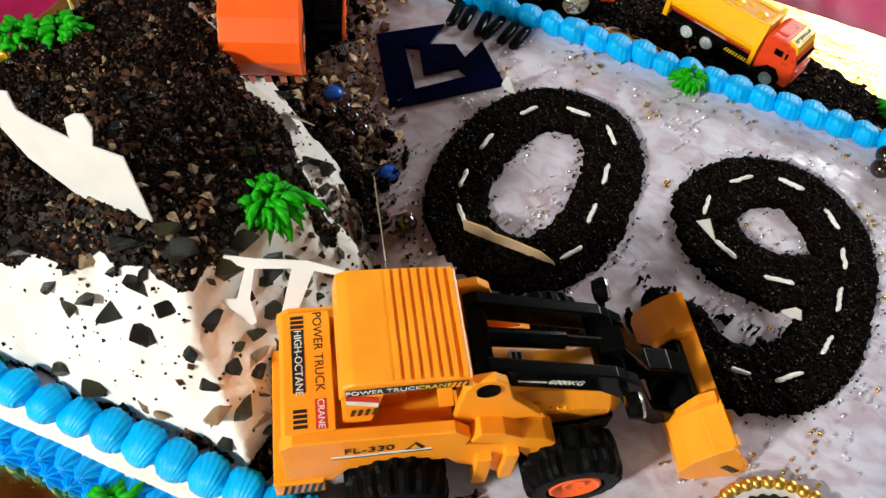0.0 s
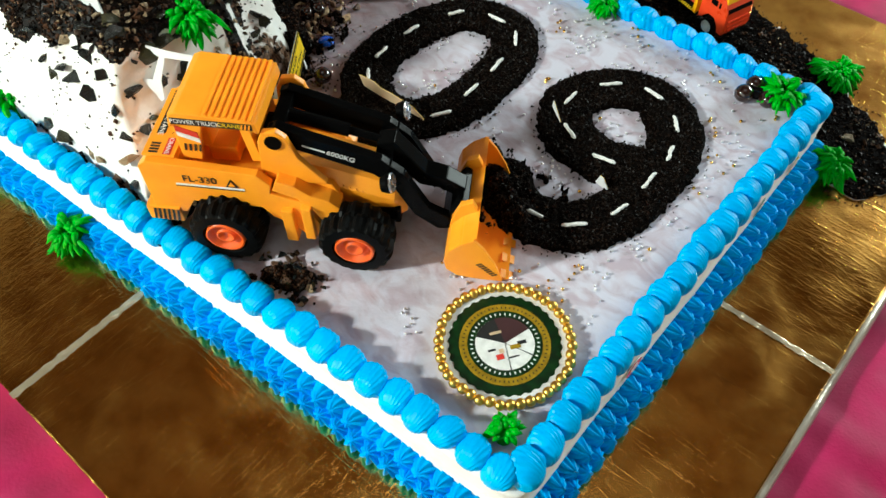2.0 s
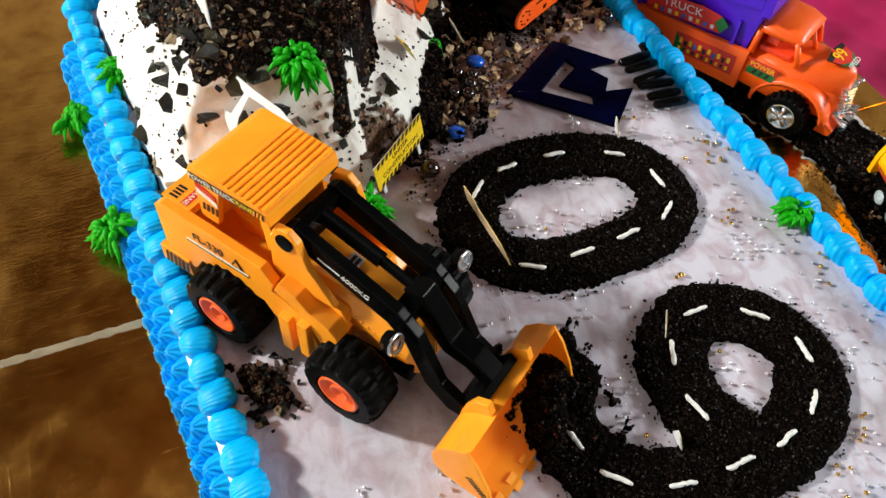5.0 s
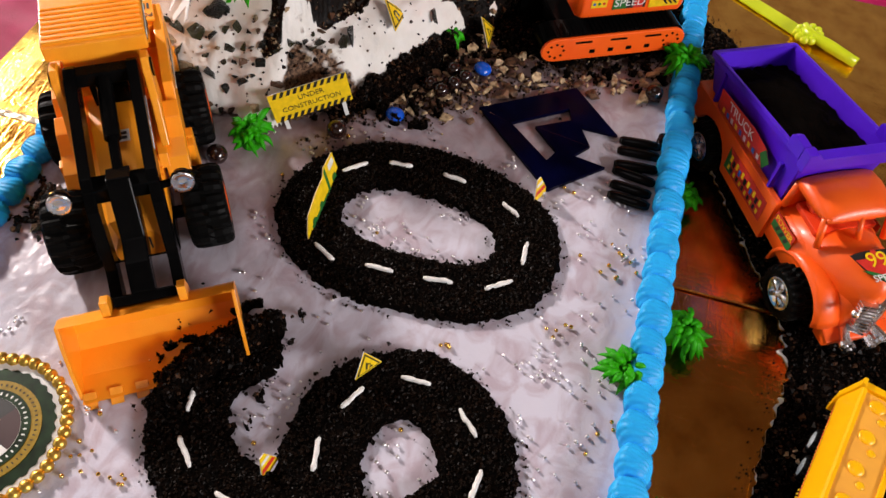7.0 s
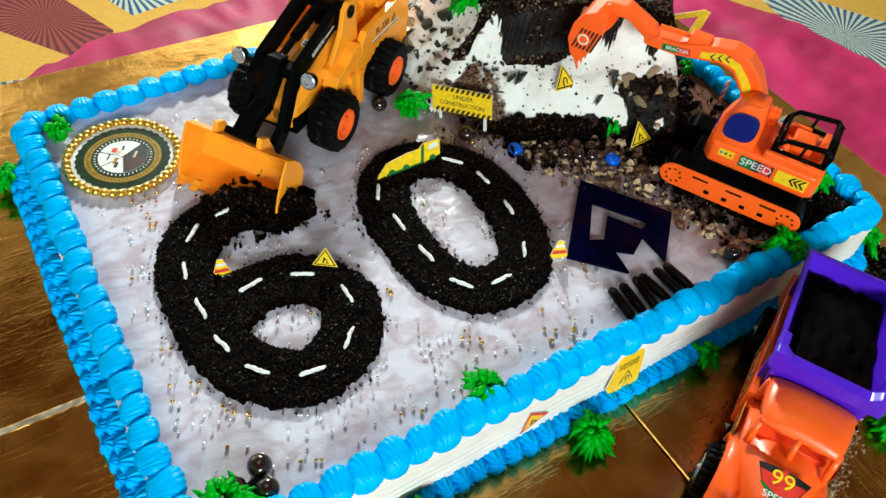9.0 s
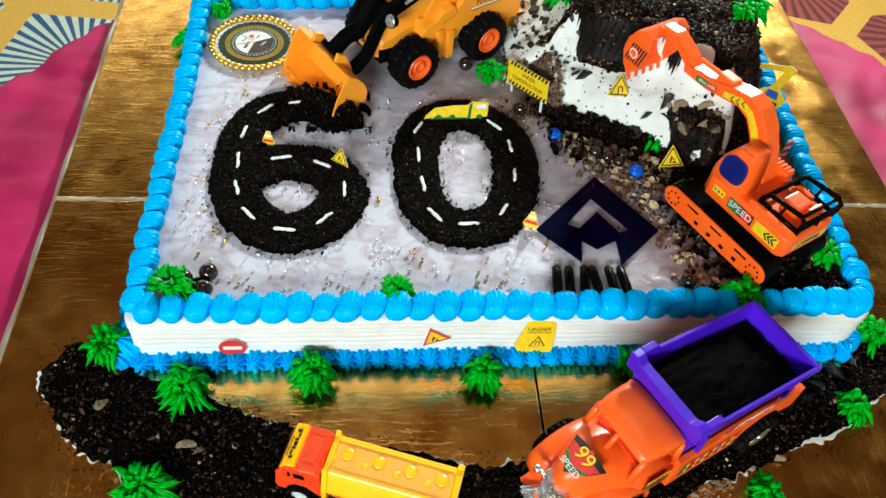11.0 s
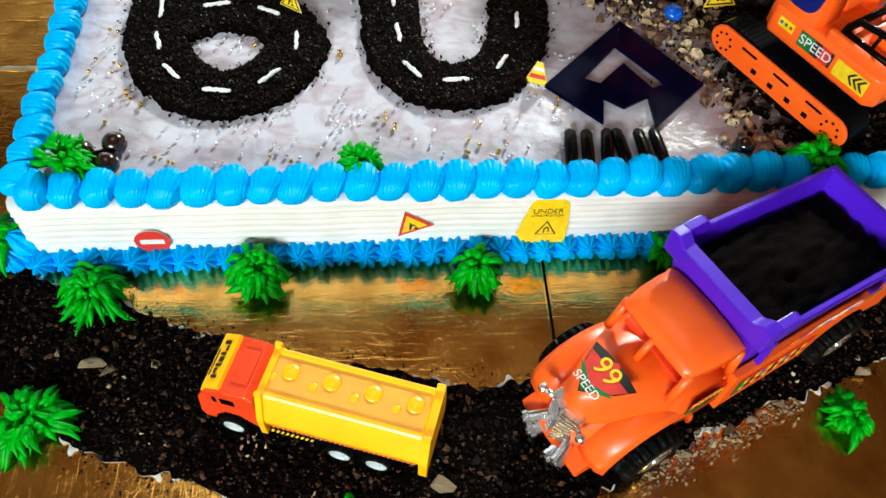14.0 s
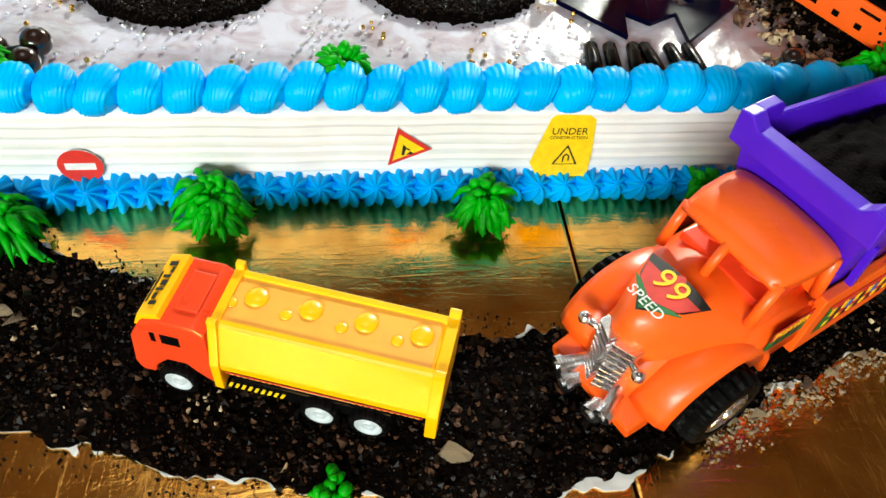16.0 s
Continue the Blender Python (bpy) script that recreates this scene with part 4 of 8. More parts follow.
    for k in range(7):
        y = -0.042 + k * 0.014
        part("tooth", prism(bmesh.new(), [(0.133, 0.0008), (0.142, 0.0008), (0.133, 0.004)], y - 0.0035, y + 0.0035, "y"), AMBER, bucket)
    for x, sgn in ((-0.057, -1), (-0.057, 1), (0.033, -1), (0.033, 1)):
        wheel_parts(t, (x, sgn * 0.0395, 0.0262), 0.0262, 0.026, 0.0138, HUB, sgn, 18)
    bm = bmesh.new()
    for x in (-0.057, 0.033):
        rod(bm, (x, -0.03, 0.0255), (x, 0.03, 0.0255), 0.004, 10)
    box(bm, -0.09, 0.06, -0.02, 0.02, 0.020, 0.036, 0.002)
    part("chassis", bm, BLACK, t)
    return t


wheel_loader()


def excavator():
    """x forward along the boom, y to its left."""
    t = thing("toy_excavator", pose(0.5035, 0.0853, TOP + 0.0100, 0, 0, 118.6) @ Matrix.Diagonal((0.965, 0.965, 0.965, 1)), "glossy orange toy excavator on tracks, boom reaching over the quarry", "toy excavator")
    for s in (-1, 1):
        y0, y1 = sorted((s * 0.019, s * 0.041))
        n = 30
        out = [(0.060 + 0.0125 * math.cos(a), 0.0125 + 0.0125 * math.sin(a)) for a in np.linspace(-math.pi / 2, math.pi / 2, 12)]
        out += [(-0.040 + 0.0125 * math.cos(a), 0.0125 + 0.0125 * math.sin(a)) for a in np.linspace(math.pi / 2, 1.5 * math.pi, 12)]
        track = part("track", prism(bmesh.new(), out, y0, y1 - 0.002 * s if s > 0 else y1, "y", 0.0006), BLACK, t, "black track belt")
        lug = None
        for k in range(26):
            x = -0.04 + 0.1 * k / 25
            for z in (0.0004, 0.0248):
                if lug is None:
                    ob = part("tread_lug", box(bmesh.new(), -0.0011, 0.0011, y0 + 0.001, y1 - 0.001, -0.0006, 0.0006), BLACK, track)
                    lug = ob.data
                else:
                    ob = part_of("tread_lug", lug, BLACK, track)
                ob.matrix_local = Matrix.Translation((x, 0, z))
        cover = [(x0 * 1.0, 0.0125 + (z0 - 0.0125) * 0.88) for x0, z0 in out]
        ya, yb = sorted((s * 0.0395, s * 0.0425))
        cov = part("track_cover", prism(bmesh.new(), cover, ya, yb, "y", 0.0012), ORANGE, t)
        bm = bmesh.new()
        for k in range(3):
            box(bm, -0.030 + k * 0.030, -0.016 + k * 0.030, s * 0.0422 - 0.0008, s * 0.0422 + 0.0008, 0.0178, 0.0196, 0.0003)
        for k in range(4):
            box(bm, -0.022 + k * 0.016, -0.0175 + k * 0.016, s * 0.0422 - 0.0008, s * 0.0422 + 0.0008, 0.0070, 0.0105, 0.0003)
        for cx in (-0.040, 0.060):
            for k in range(8):
                a = math.tau * k / 8
                rod(bm, (cx + 0.0065 * math.cos(a), s * 0.0418, 0.0125 + 0.0065 * math.sin(a)), (cx + 0.0065 * math.cos(a), s * 0.0431, 0.0125 + 0.0065 * math.sin(a)), 0.0010, 6)
        part("slot", bm, BLACK, cov, "dark slots in the cover")
    bm = bmesh.new()
    box(bm, -0.035, 0.055, -0.02, 0.02, 0.008, 0.022, 0.002)
    rod(bm, (0.0, 0, 0.02), (0.0, 0, 0.036), 0.022, 24)
    part("undercarriage", bm, BLACK, t)
    plan = [(-0.050, -0.024), (-0.046, -0.027), (0.036, -0.027), (0.040, -0.022), (0.044, 0.0), (0.044, 0.027), (0.040, 0.032), (-0.044, 0.032), (-0.050, 0.027)]
    bm = prism(bmesh.new(), plan, 0.0335, 0.056, "z", 0.0025)
    body = part("house", bm, ORANGE, t, "", True)
    bm = prism(bmesh.new(), [(-0.050, 0.026), (0.000, 0.026), (0.000, 0.031), (-0.046, 0.031)], 0.054, 0.063, "z", 0.002)
    part("deck", bm, ORANGE, body)
    # cab with its round-cornered window
    bm = bmesh.new()
    loft(bm, [[(0.046 - k, 0.008, z), (0.046 - k, 0.028, z), (0.042 - k, 0.0315 - k * 0.15, z), (0.012 + k * 0.25, 0.0315 - k * 0.15, z), (0.008 + k * 0.25, 0.028, z), (0.008 + k * 0.25, 0.008, z)]
              for z, k in ((0.037, 0.0), (0.064, 0.001), (0.078, 0.005), (0.089, 0.011), (0.096, 0.017), (0.098, 0.022))])
    bmesh.ops.bevel(bm, geom=bm.edges[:], offset=0.0012, segments=2, affect="EDGES")
    cab = part("cab", bm, ORANGE, t, "", True)
    win = [(0.0245 + 0.0130 * math.copysign(abs(math.cos(a)) ** 0.6, math.cos(a)) * (1 - 0.16 * max(0, math.sin(a))) - 0.0018 * math.sin(a), 0.0755 + 0.0135 * math.copysign(abs(math.sin(a)) ** 0.6, math.sin(a))) for a in np.linspace(0, math.tau, 32, endpoint=False)]
    bm = prism(bmesh.new(), win, 0.0300, 0.0322, "y", 0.0006)
    part("side_window", bm, BLUEGLASS, cab)
    bm = prism(bmesh.new(), [(0.008, 0.062), (0.027, 0.062), (0.025, 0.080), (0.010, 0.080)], 0.040, 0.0462, "x", 0.0006)
    bmesh.ops.rotate(bm, cent=(0.046, 0, 0.062), matrix=Matrix.Rotation(radians(-22), 3, "Y"), verts=bm.verts[:])
    part("windscreen", bm, BLUEGLASS, cab)
    m = facing((0.001, 0.0324, 0.0460), (-1, 0, 0), (0, 0, 1))
    plate("black_label", rect(0.020, 0.011, 0.004, 0), 0.0002, BLACKPRINT, body, m)
    plate("green_label", rect(0.012, 0.011, -0.008, 0), 0.0003, GREENPRINT, body, m)
    plate("red_label", rect(0.008, 0.011, 0.008, 0), 0.0003, REDPRINT, body, m)
    words("SPEED", 0.0098, WHITEPRINT, body, m @ Matrix.Translation((0.0, 0, 0.0004)))
    plate("yellow_label", rect(0.026, 0.012, 0.030, -0.0005), 0.0003, YELLOWPRINT, body, m)
    for k in range(3):
        x = 0.028 + k * 0.004
        plate("chevron", [(x, 0), (x + 0.004, 0.0045), (x + 0.006, 0.0045), (x + 0.002, 0), (x + 0.006, -0.0045), (x + 0.004, -0.0045)], 0.0005, BLACKPRINT, body, m)
    plate("yellow_label", rect(0.013, 0.007, -0.026, 0.001), 0.0003, YELLOWPRINT, body, m)
    for k in range(3):
        plate("dot", [(-0.030 + k * 0.004 + x, 0.001 + y) for x, y in disc(0.0013, 10)], 0.0005, (BLUEPRINT, GREENPRINT, REDPRINT)[k], body, m)
    m = facing((-0.0503, 0.0, 0.0445), (0, -1, 0), (0, 0, 1))
    plate("yellow_label", rect(0.042, 0.008), 0.0003, YELLOWPRINT, body, m)
    plate("printed_bar", rect(0.020, 0.004, 0.002, 0), 0.0005, BLACKPRINT, body, m)
    for k in range(2):
        plate("chevron", [(-0.018 + k * 0.005, -0.003), (-0.015 + k * 0.005, 0), (-0.018 + k * 0.005, 0.003), (-0.016 + k * 0.005, 0.003), (-0.013 + k * 0.005, 0), (-0.016 + k * 0.005, -0.003)], 0.0005, GREENPRINT, body, m)
    # open black cage with an orange seat at the rear
    cage = new("cage")
    cage.parent = t
    def bar(points, r):
        part("cage_bar", tube(bmesh.new(), points, r, 8), BLACK, cage, "", True)
    for y in (-0.0245, 0.0215):
        bar([(-0.046, y, 0.058), (-0.0485, y, 0.0730), (-0.0440, y, 0.0770), (-0.012, y, 0.0730), (-0.0065, y, 0.066), (-0.005, y, 0.058)], 0.0022)
        bar([(-0.046, y, 0.0610), (-0.005, y, 0.0610)], 0.0022)
        bar([(-0.026, y, 0.059), (-0.028, y, 0.0750)], 0.0013)
    for x, z in ((-0.0485, 0.0730), (-0.0440, 0.0770), (-0.0475, 0.0650), (-0.046, 0.0600), (-0.008, 0.0690), (-0.005, 0.0600)):
        bar([(x, -0.0245, z), (x, 0.0215, z)], 0.0016)
    bar([(-0.048, -0.002, 0.059), (-0.0485, -0.002, 0.0730)], 0.0013)
    bm = bmesh.new()
    box(bm, -0.034, -0.016, -0.011, 0.008, 0.055, 0.0680, 0.002)
    box(bm, -0.044, -0.038, -0.010, 0.007, 0.055, 0.0740, 0.002)
    box(bm, -0.028, -0.010, -0.022, -0.016, 0.055, 0.065, 0.002)
    part("engine_block", bm, ORANGE, t)
    bm = bmesh.new()
    box(bm, 0.001, 0.022, -0.0265, -0.0165, 0.054, 0.068, 0.002)
    for k in range(5):
        box(bm, 0.002 + k * 0.004, 0.004 + k * 0.004, -0.0255, -0.0175, 0.068, 0.0695)
    part("vent_box", bm, ORANGE, t)
    # boom, stick and bucket
    yc = -0.0045
    low = [(0.018, 0.052), (0.030, 0.070), (0.040, 0.090), (0.050, 0.102), (0.062, 0.106), (0.100, 0.0985), (0.128, 0.0985)]
    high = [(0.008, 0.060), (0.018, 0.087), (0.029, 0.107), (0.041, 0.1180), (0.055, 0.1220), (0.070, 0.1195), (0.100, 0.1095), (0.130, 0.1075)]
    bm = prism(bmesh.new(), low + high[::-1], yc - 0.0085, yc + 0.0085, "y", 0.0014)
    boom = part("boom", bm, ORANGE, t, "", False)
    for s in (-1, 1):
        y = yc + s * 0.0086
        m = facing((0.100, y, 0.1042), (-s, 0, s * 0.12), (0, 0, 1))
        plate("green_label", rect(0.014, 0.0058, -0.005 * s, 0), 0.0003, GREENPRINT, boom, m)
        plate("red_label", rect(0.010, 0.0058, 0.007 * s, 0), 0.0003, REDPRINT, boom, m)
        words("BRACKER", 0.0046, WHITEPRINT, boom, m @ Matrix.Translation((0.001 * s, 0, 0.0004)))
        lab = [(0.027, 0.088), (0.036, 0.101), (0.047, 0.1120), (0.062, 0.1160), (0.080, 0.1105), (0.080, 0.1050), (0.062, 0.1090), (0.050, 0.1060), (0.041, 0.096), (0.033, 0.081)]
        ya, yb = sorted((y, y + s * 0.0004))
        part("yellow_label", prism(bmesh.new(), lab, ya, yb, "y"), YELLOWPRINT, boom)
        for k in range(3):
            plate("chevron", [(0, 0), (0.003, 0.003), (0.0045, 0.003), (0.0015, 0), (0.0045, -0.003), (0.003, -0.003)], 0.0002, BLACKPRINT, boom, facing((0.060 + k * 0.006, y + s * 0.0005, 0.1120 - 0.0014 * k), (-s, 0, s * 0.25), (0, 0, 1)))
    bm = bmesh.new()
    box(bm, 0.076, 0.094, yc - 0.006, yc + 0.006, 0.110, 0.1205, 0.0018)
    rod(bm, (0.090, yc, 0.116), (0.120, yc, 0.1145), 0.0022, 10)
    part("ram", bm, ORANGE, boom)
    bm = prism(bmesh.new(), [(0.112, 0.097), (0.124, 0.1135), (0.150, 0.125), (0.168, 0.123), (0.172, 0.113), (0.160, 0.113), (0.146, 0.1125), (0.130, 0.103)], yc - 0.0065, yc + 0.0065, "y", 0.0014)
    stick = part("stick", bm, ORANGE, t)
    part("pin", rod(bmesh.new(), (0.120, yc - 0.010, 0.1050), (0.120, yc + 0.010, 0.1050), 0.0035, 12), ORANGE, stick)
    part("pin", rod(bmesh.new(), (0.165, yc - 0.010, 0.119), (0.165, yc + 0.010, 0.119), 0.0035, 12), ORANGE, stick)
    back = [(0.160, 0.116), (0.170, 0.120), (0.180, 0.114), (0.188, 0.102), (0.190, 0.088), (0.185, 0.074), (0.177, 0.066)]
    inn = [(0.177, 0.0675), (0.1835, 0.075), (0.188, 0.088), (0.186, 0.1015), (0.1785, 0.1125), (0.170, 0.118), (0.161, 0.1145)]
    bm = prism(bmesh.new(), back + inn, yc - 0.0235, yc + 0.0235, "y")
    bkt = part("bucket", bm, ORANGE, t, "", False)
    for s in (-1, 1):
        end = [(0.160, 0.115), (0.170, 0.1195), (0.180, 0.1135), (0.1875, 0.102), (0.1895, 0.088), (0.185, 0.075), (0.177, 0.0665), (0.166, 0.084), (0.160, 0.100)]
        ya, yb = sorted((yc + s * 0.0222, yc + s * 0.0245))
        part("bucket_cheek", prism(bmesh.new(), end, ya, yb, "y", 0.0006), ORANGE, bkt)
        m = facing((0.1755, yc + s * 0.0247, 0.092), (-s, 0, 0), (0, 0, 1))
        stripes(bkt, m, 6, 0.021, 0.020, 0.006, BLACKPRINT)
        plate("badge", disc(0.0062), 0.0004, ORANGE, bkt, m)
        plate("badge", disc(0.0050), 0.0006, WHITEPRINT, bkt, m)
        plate("badge", disc(0.0036), 0.0008, ORANGE, bkt, m)
    for k in range(5):
        y = yc - 0.0195 + k * 0.0098
        part("tooth", prism(bmesh.new(), [(0.1780, 0.068), (0.1760, 0.059), (0.181, 0.069)], y - 0.0022, y + 0.0022, "y"), ORANGE, bkt)
    return t


excavator()


def dump_truck():
    """x forward, y to its left, z up from the board."""
    t = thing("toy_dump_truck", pose(0.4322, -0.0650, 0.0022, 0, 0, 207.8) @ Matrix.Diagonal((0.985, 0.985, 0.985, 1)), "orange toy dump truck with a purple bed and chrome grille", "toy truck")
    # chassis and orange lower side panels
    bm = bmesh.new()
    box(bm, -0.062, 0.12, -0.022, 0.022, 0.016, 0.030, 0.002)
    for x in (-0.030, 0.118):
        rod(bm, (x, -0.034, 0.0215), (x, 0.034, 0.0215), 0.003, 10)
    part("chassis", bm, BLACK, t)
    for s in (-1, 1):
        ya, yb = sorted((s * 0.031, s * 0.036))
        arch = [(-0.030 + 0.026 * math.cos(a), 0.021 + 0.026 * math.sin(a)) for a in np.linspace(0.15, math.pi - 0.15, 12)]
        out = [(-0.072, 0.026), (-0.072, 0.056), (0.068, 0.062), (0.068, 0.022), (-0.003, 0.022)] + arch[1:-1]
        pan = part("side_panel", prism(bmesh.new(), out, ya, yb, "y", 0.0008), ORANGE, t)
        m = facing((0.030, s * 0.0362, 0.042), (1 if s < 0 else -1, 0, 0.04 if s < 0 else -0.04), (0, 0, 1))
        plate("dark_label", rect(0.060, 0.020), 0.0003, REDPRINT, pan, m)
        plate("green_label", [(-0.030, -0.010), (-0.018, -0.010), (-0.026, 0.004), (-0.030, 0.010)], 0.0004, GREENPRINT, pan, m)
        for k in range(11):
            x = -0.024 + k * 0.0048
            plate("printed_bar", rect(0.0030, 0.0055, x, 0.003 - 0.002 * (k % 2)), 0.0006, (YELLOWPRINT, BLACKPRINT, YELLOWPRINT, BLUEPRINT)[k % 4], pan, m)
            plate("printed_bar", rect(0.0026, 0.0040, x, -0.0055), 0.0006, (YELLOWPRINT, BLACKPRINT)[k % 2], pan, m)
    bm = bmesh.new()
    box(bm, -0.072, 0.070, -0.0315, 0.0315, 0.046, 0.056, 0.001)
    part("flat_bed", bm, ORANGE, t)
    # purple tipper: flaring walls with a thick rim and raised front lip
    def tip(grow, lean):
        return [(-0.060 - grow - lean, -0.029 - grow), (0.062 + grow, -0.029 - grow), (0.062 + grow, 0.029 + grow), (-0.060 - grow - lean, 0.029 + grow)]
    bed = new("bed")
    bed.parent = t
    bm = bmesh.new()
    def ring(bm, pts, z):
        return [bm.verts.new((x, y, z if isinstance(z, float) else z(x))) for x, y in pts]
    top_z = lambda x: 0.0905 + 0.16 * (x + 0.066) * 0.9
    o0 = ring(bm, tip(0.0, 0), 0.056)
    o1 = ring(bm, tip(0.0052, 0.002), lambda x: top_z(x) - 0.006)
    o2 = ring(bm, tip(0.0075, 0.002), lambda x: top_z(x) - 0.0055)
    o3 = ring(bm, tip(0.0075, 0.002), top_z)
    i3 = ring(bm, tip(0.0042, 0.0), top_z)
    i0 = ring(bm, tip(-0.0018, 0), 0.0585)
    for a, b in ((o0, o1), (o1, o2), (o2, o3), (o3, i3), (i3, i0)):
        for k in range(4):
            bm.faces.new((a[k], a[(k + 1) % 4], b[(k + 1) % 4], b[k]))
    bm.faces.new(i0), bm.faces.new(o0[::-1])
    bmesh.ops.recalc_face_normals(bm, faces=bm.faces[:])
    bmesh.ops.bevel(bm, geom=bm.edges[:], offset=0.0007, segments=2, affect="EDGES")
    part("tipper", bm, PURPLE, bed)
    bm = prism(bmesh.new(), [(-0.0375, 0.100), (-0.0375, 0.1165), (-0.031, 0.1175), (-0.026, 0.1125), (0.026, 0.1125), (0.031, 0.1175), (0.0375, 0.1165), (0.0375, 0.100)], 0.0640, 0.0725, "x", 0.001)
    part("front_lip", bm, PURPLE, bed)
    for s in (-1, 1):
        ya, yb = sorted((s * 0.0315, s * 0.0375))
        part("lip_wing", prism(bmesh.new(), [(0.048, 0.104), (0.048, 0.1135), (0.052, 0.1165), (0.064, 0.1165), (0.064, 0.104)], ya, yb, "y", 0.0008), PURPLE, bed)
    for s in (-1, 1):
        for x in (-0.045, 0.05):
            part("rib", box(bmesh.new(), x - 0.0014, x + 0.0014, s * 0.0335 - 0.0018, s * 0.0335 + 0.0018, 0.058, 0.086, 0.0004), PURPLE, bed)
    for s in (-1, 1):
        m = facing((0.0, s * 0.0368, 0.073), (1 if s < 0 else -1, 0, 0.1 if s < 0 else -0.1), (0, s * 0.12, 1))
        plate("label", [(-0.038, -0.009), (0.036, -0.010), (0.043, 0.0), (0.036, 0.008), (0.016, 0.012), (-0.036, 0.010)], 0.0004, REDPRINT, bed, m)
        plate("label", [(0.036, -0.010), (0.043, 0.0), (0.036, 0.008), (0.030, 0.0)], 0.0006, GREENPRINT, bed, m)
        words("TRUCK", 0.012, WHITEPRINT, bed, m @ Matrix.Translation((-0.002, 0.004, 0.0005)))
        for k in range(9):
            plate("printed_bar", rect(0.0034, 0.0046, -0.028 + k * 0.007, -0.0055), 0.0006, (YELLOWPRINT, BLUEPRINT, WHITEPRINT)[k % 3], bed, m)
    # load of dark soil
    bm = bmesh.new()
    g = 26
    vs = [[bm.verts.new((-0.058 + 0.118 * i / g, -0.0285 + 0.057 * j / g, 0.0770 + 0.020 * (i / g) + 0.008 * math.sin(math.pi * i / g) * math.sin(math.pi * j / g) + 0.004 * noise.noise(Vector((i * 0.4, j * 0.4, 5))) + 0.002 * noise.noise(Vector((i * 1.3, j * 1.3, 9)))) ) for j in range(g + 1)] for i in range(g + 1)]
    for i in range(g):
        for j in range(g):
            bm.faces.new((vs[i][j], vs[i + 1][j], vs[i + 1][j + 1], vs[i][j + 1]))
    part("soil_load", bm, SOIL, t, "load of dark chocolate soil", True)
    # cab and long nose, lofted across the width
    def sec(x, w, zb, zt, r):
        return [(x, -w, zb), (x, -w, zt - r), (x, -w + r * 0.35, zt - r * 0.3), (x, -w + r, zt), (x, w - r, zt), (x, w - r * 0.35, zt - r * 0.3), (x, w, zt - r), (x, w, zb)]
    bm = loft(bmesh.new(), [sec(0.066, 0.0335, 0.030, 0.058, 0.008), sec(0.100, 0.0330, 0.028, 0.058, 0.010), sec(0.112, 0.0300, 0.026, 0.056, 0.012), sec(0.128, 0.0240, 0.024, 0.053, 0.013), sec(0.145, 0.0185, 0.022, 0.049, 0.012), sec(0.153, 0.0140, 0.022, 0.044, 0.010)])
    part("cowl", bm, ORANGE, t, "", True)
    # a high hood, rounded over and drawn to a point at the grille
    def crown(x, w, zt):
        arc = [(w * math.cos(a), 0.044 + (zt - 0.044) * math.sin(a) ** 0.75) for a in np.linspace(0, math.pi, 13)]
        return [(x, -w, 0.036)] + [(x, -y, z) for y, z in arc] + [(x, w, 0.036)]
    bm = loft(bmesh.new(), [crown(0.066, 0.0325, 0.0640), crown(0.098, 0.0310, 0.0660), crown(0.110, 0.0285, 0.0700), crown(0.120, 0.0250, 0.0722), crown(0.132, 0.0200, 0.0728), crown(0.143, 0.0145, 0.0715), crown(0.151, 0.0095, 0.0680), crown(0.1545, 0.0050, 0.0600)])
    nose = part("hood", bm, ORANGE, t, "", True)
    # greenhouse: a low domed roof on posts with open windows
    def dome(x, w, zb, zt):
        arc = [(w * math.cos(a), zb + (zt - zb) * math.sin(a) ** 0.6) for a in np.linspace(0, math.pi, 13)]
        return [(x, -y, z) for y, z in arc]
    bm = loft(bmesh.new(), [dome(0.0655, 0.0280, 0.0830, 0.0885), dome(0.068, 0.0295, 0.0825, 0.0915), dome(0.078, 0.0300, 0.0825, 0.0935), dome(0.092, 0.0292, 0.0825, 0.0930), dome(0.101, 0.0275, 0.0825, 0.0900), dome(0.1055, 0.0255, 0.0830, 0.0860)])
    cabroof = part("cab_roof", bm, ORANGE, t, "", True)
    part("cab_back", box(bmesh.new(), 0.064, 0.068, -0.0285, 0.0285, 0.058, 0.084, 0.001), ORANGE, t)
    posts = [((0.1125, 0, 0.0690), (0.1040, 0, 0.0850), 0.0022), ((0.1035, -0.026, 0.0835), (0.1035, 0.026, 0.0835), 0.0020)]
    for s in (-1, 1):
        posts += [((0.0675, s * 0.0295, 0.060), (0.068, s * 0.0282, 0.083), 0.0028), ((0.1090, s * 0.0262, 0.062), (0.1010, s * 0.0258, 0.0840), 0.0026)]
    for a, b, r in posts:
        part("window_post", rod(bmesh.new(), a, b, r, 10), ORANGE, t, "", True)
    bm = bmesh.new()
    box(bm, 0.072, 0.100, -0.024, 0.024, 0.062, 0.0670, 0.001)
    for s in (-1, 1):
        box(bm, 0.074, 0.086, s * 0.013 - 0.008, s * 0.013 + 0.008, 0.068, 0.0795, 0.003)
        tube(bm, [(0.098 + 0.004 * math.cos(a), s * 0.012 + 0.006 * math.sin(a), 0.0765 + 0.002 * math.cos(a)) for a in np.linspace(0, math.tau, 14)], 0.0011, 6)
    part("interior", bm, RED, t, "orange-red seats behind the windows")
    # hood shield with its number
    m = facing((0.1365, 0, 0.0738), (0, 1, 0), (-1, 0, 0.10))
    k = 0.84
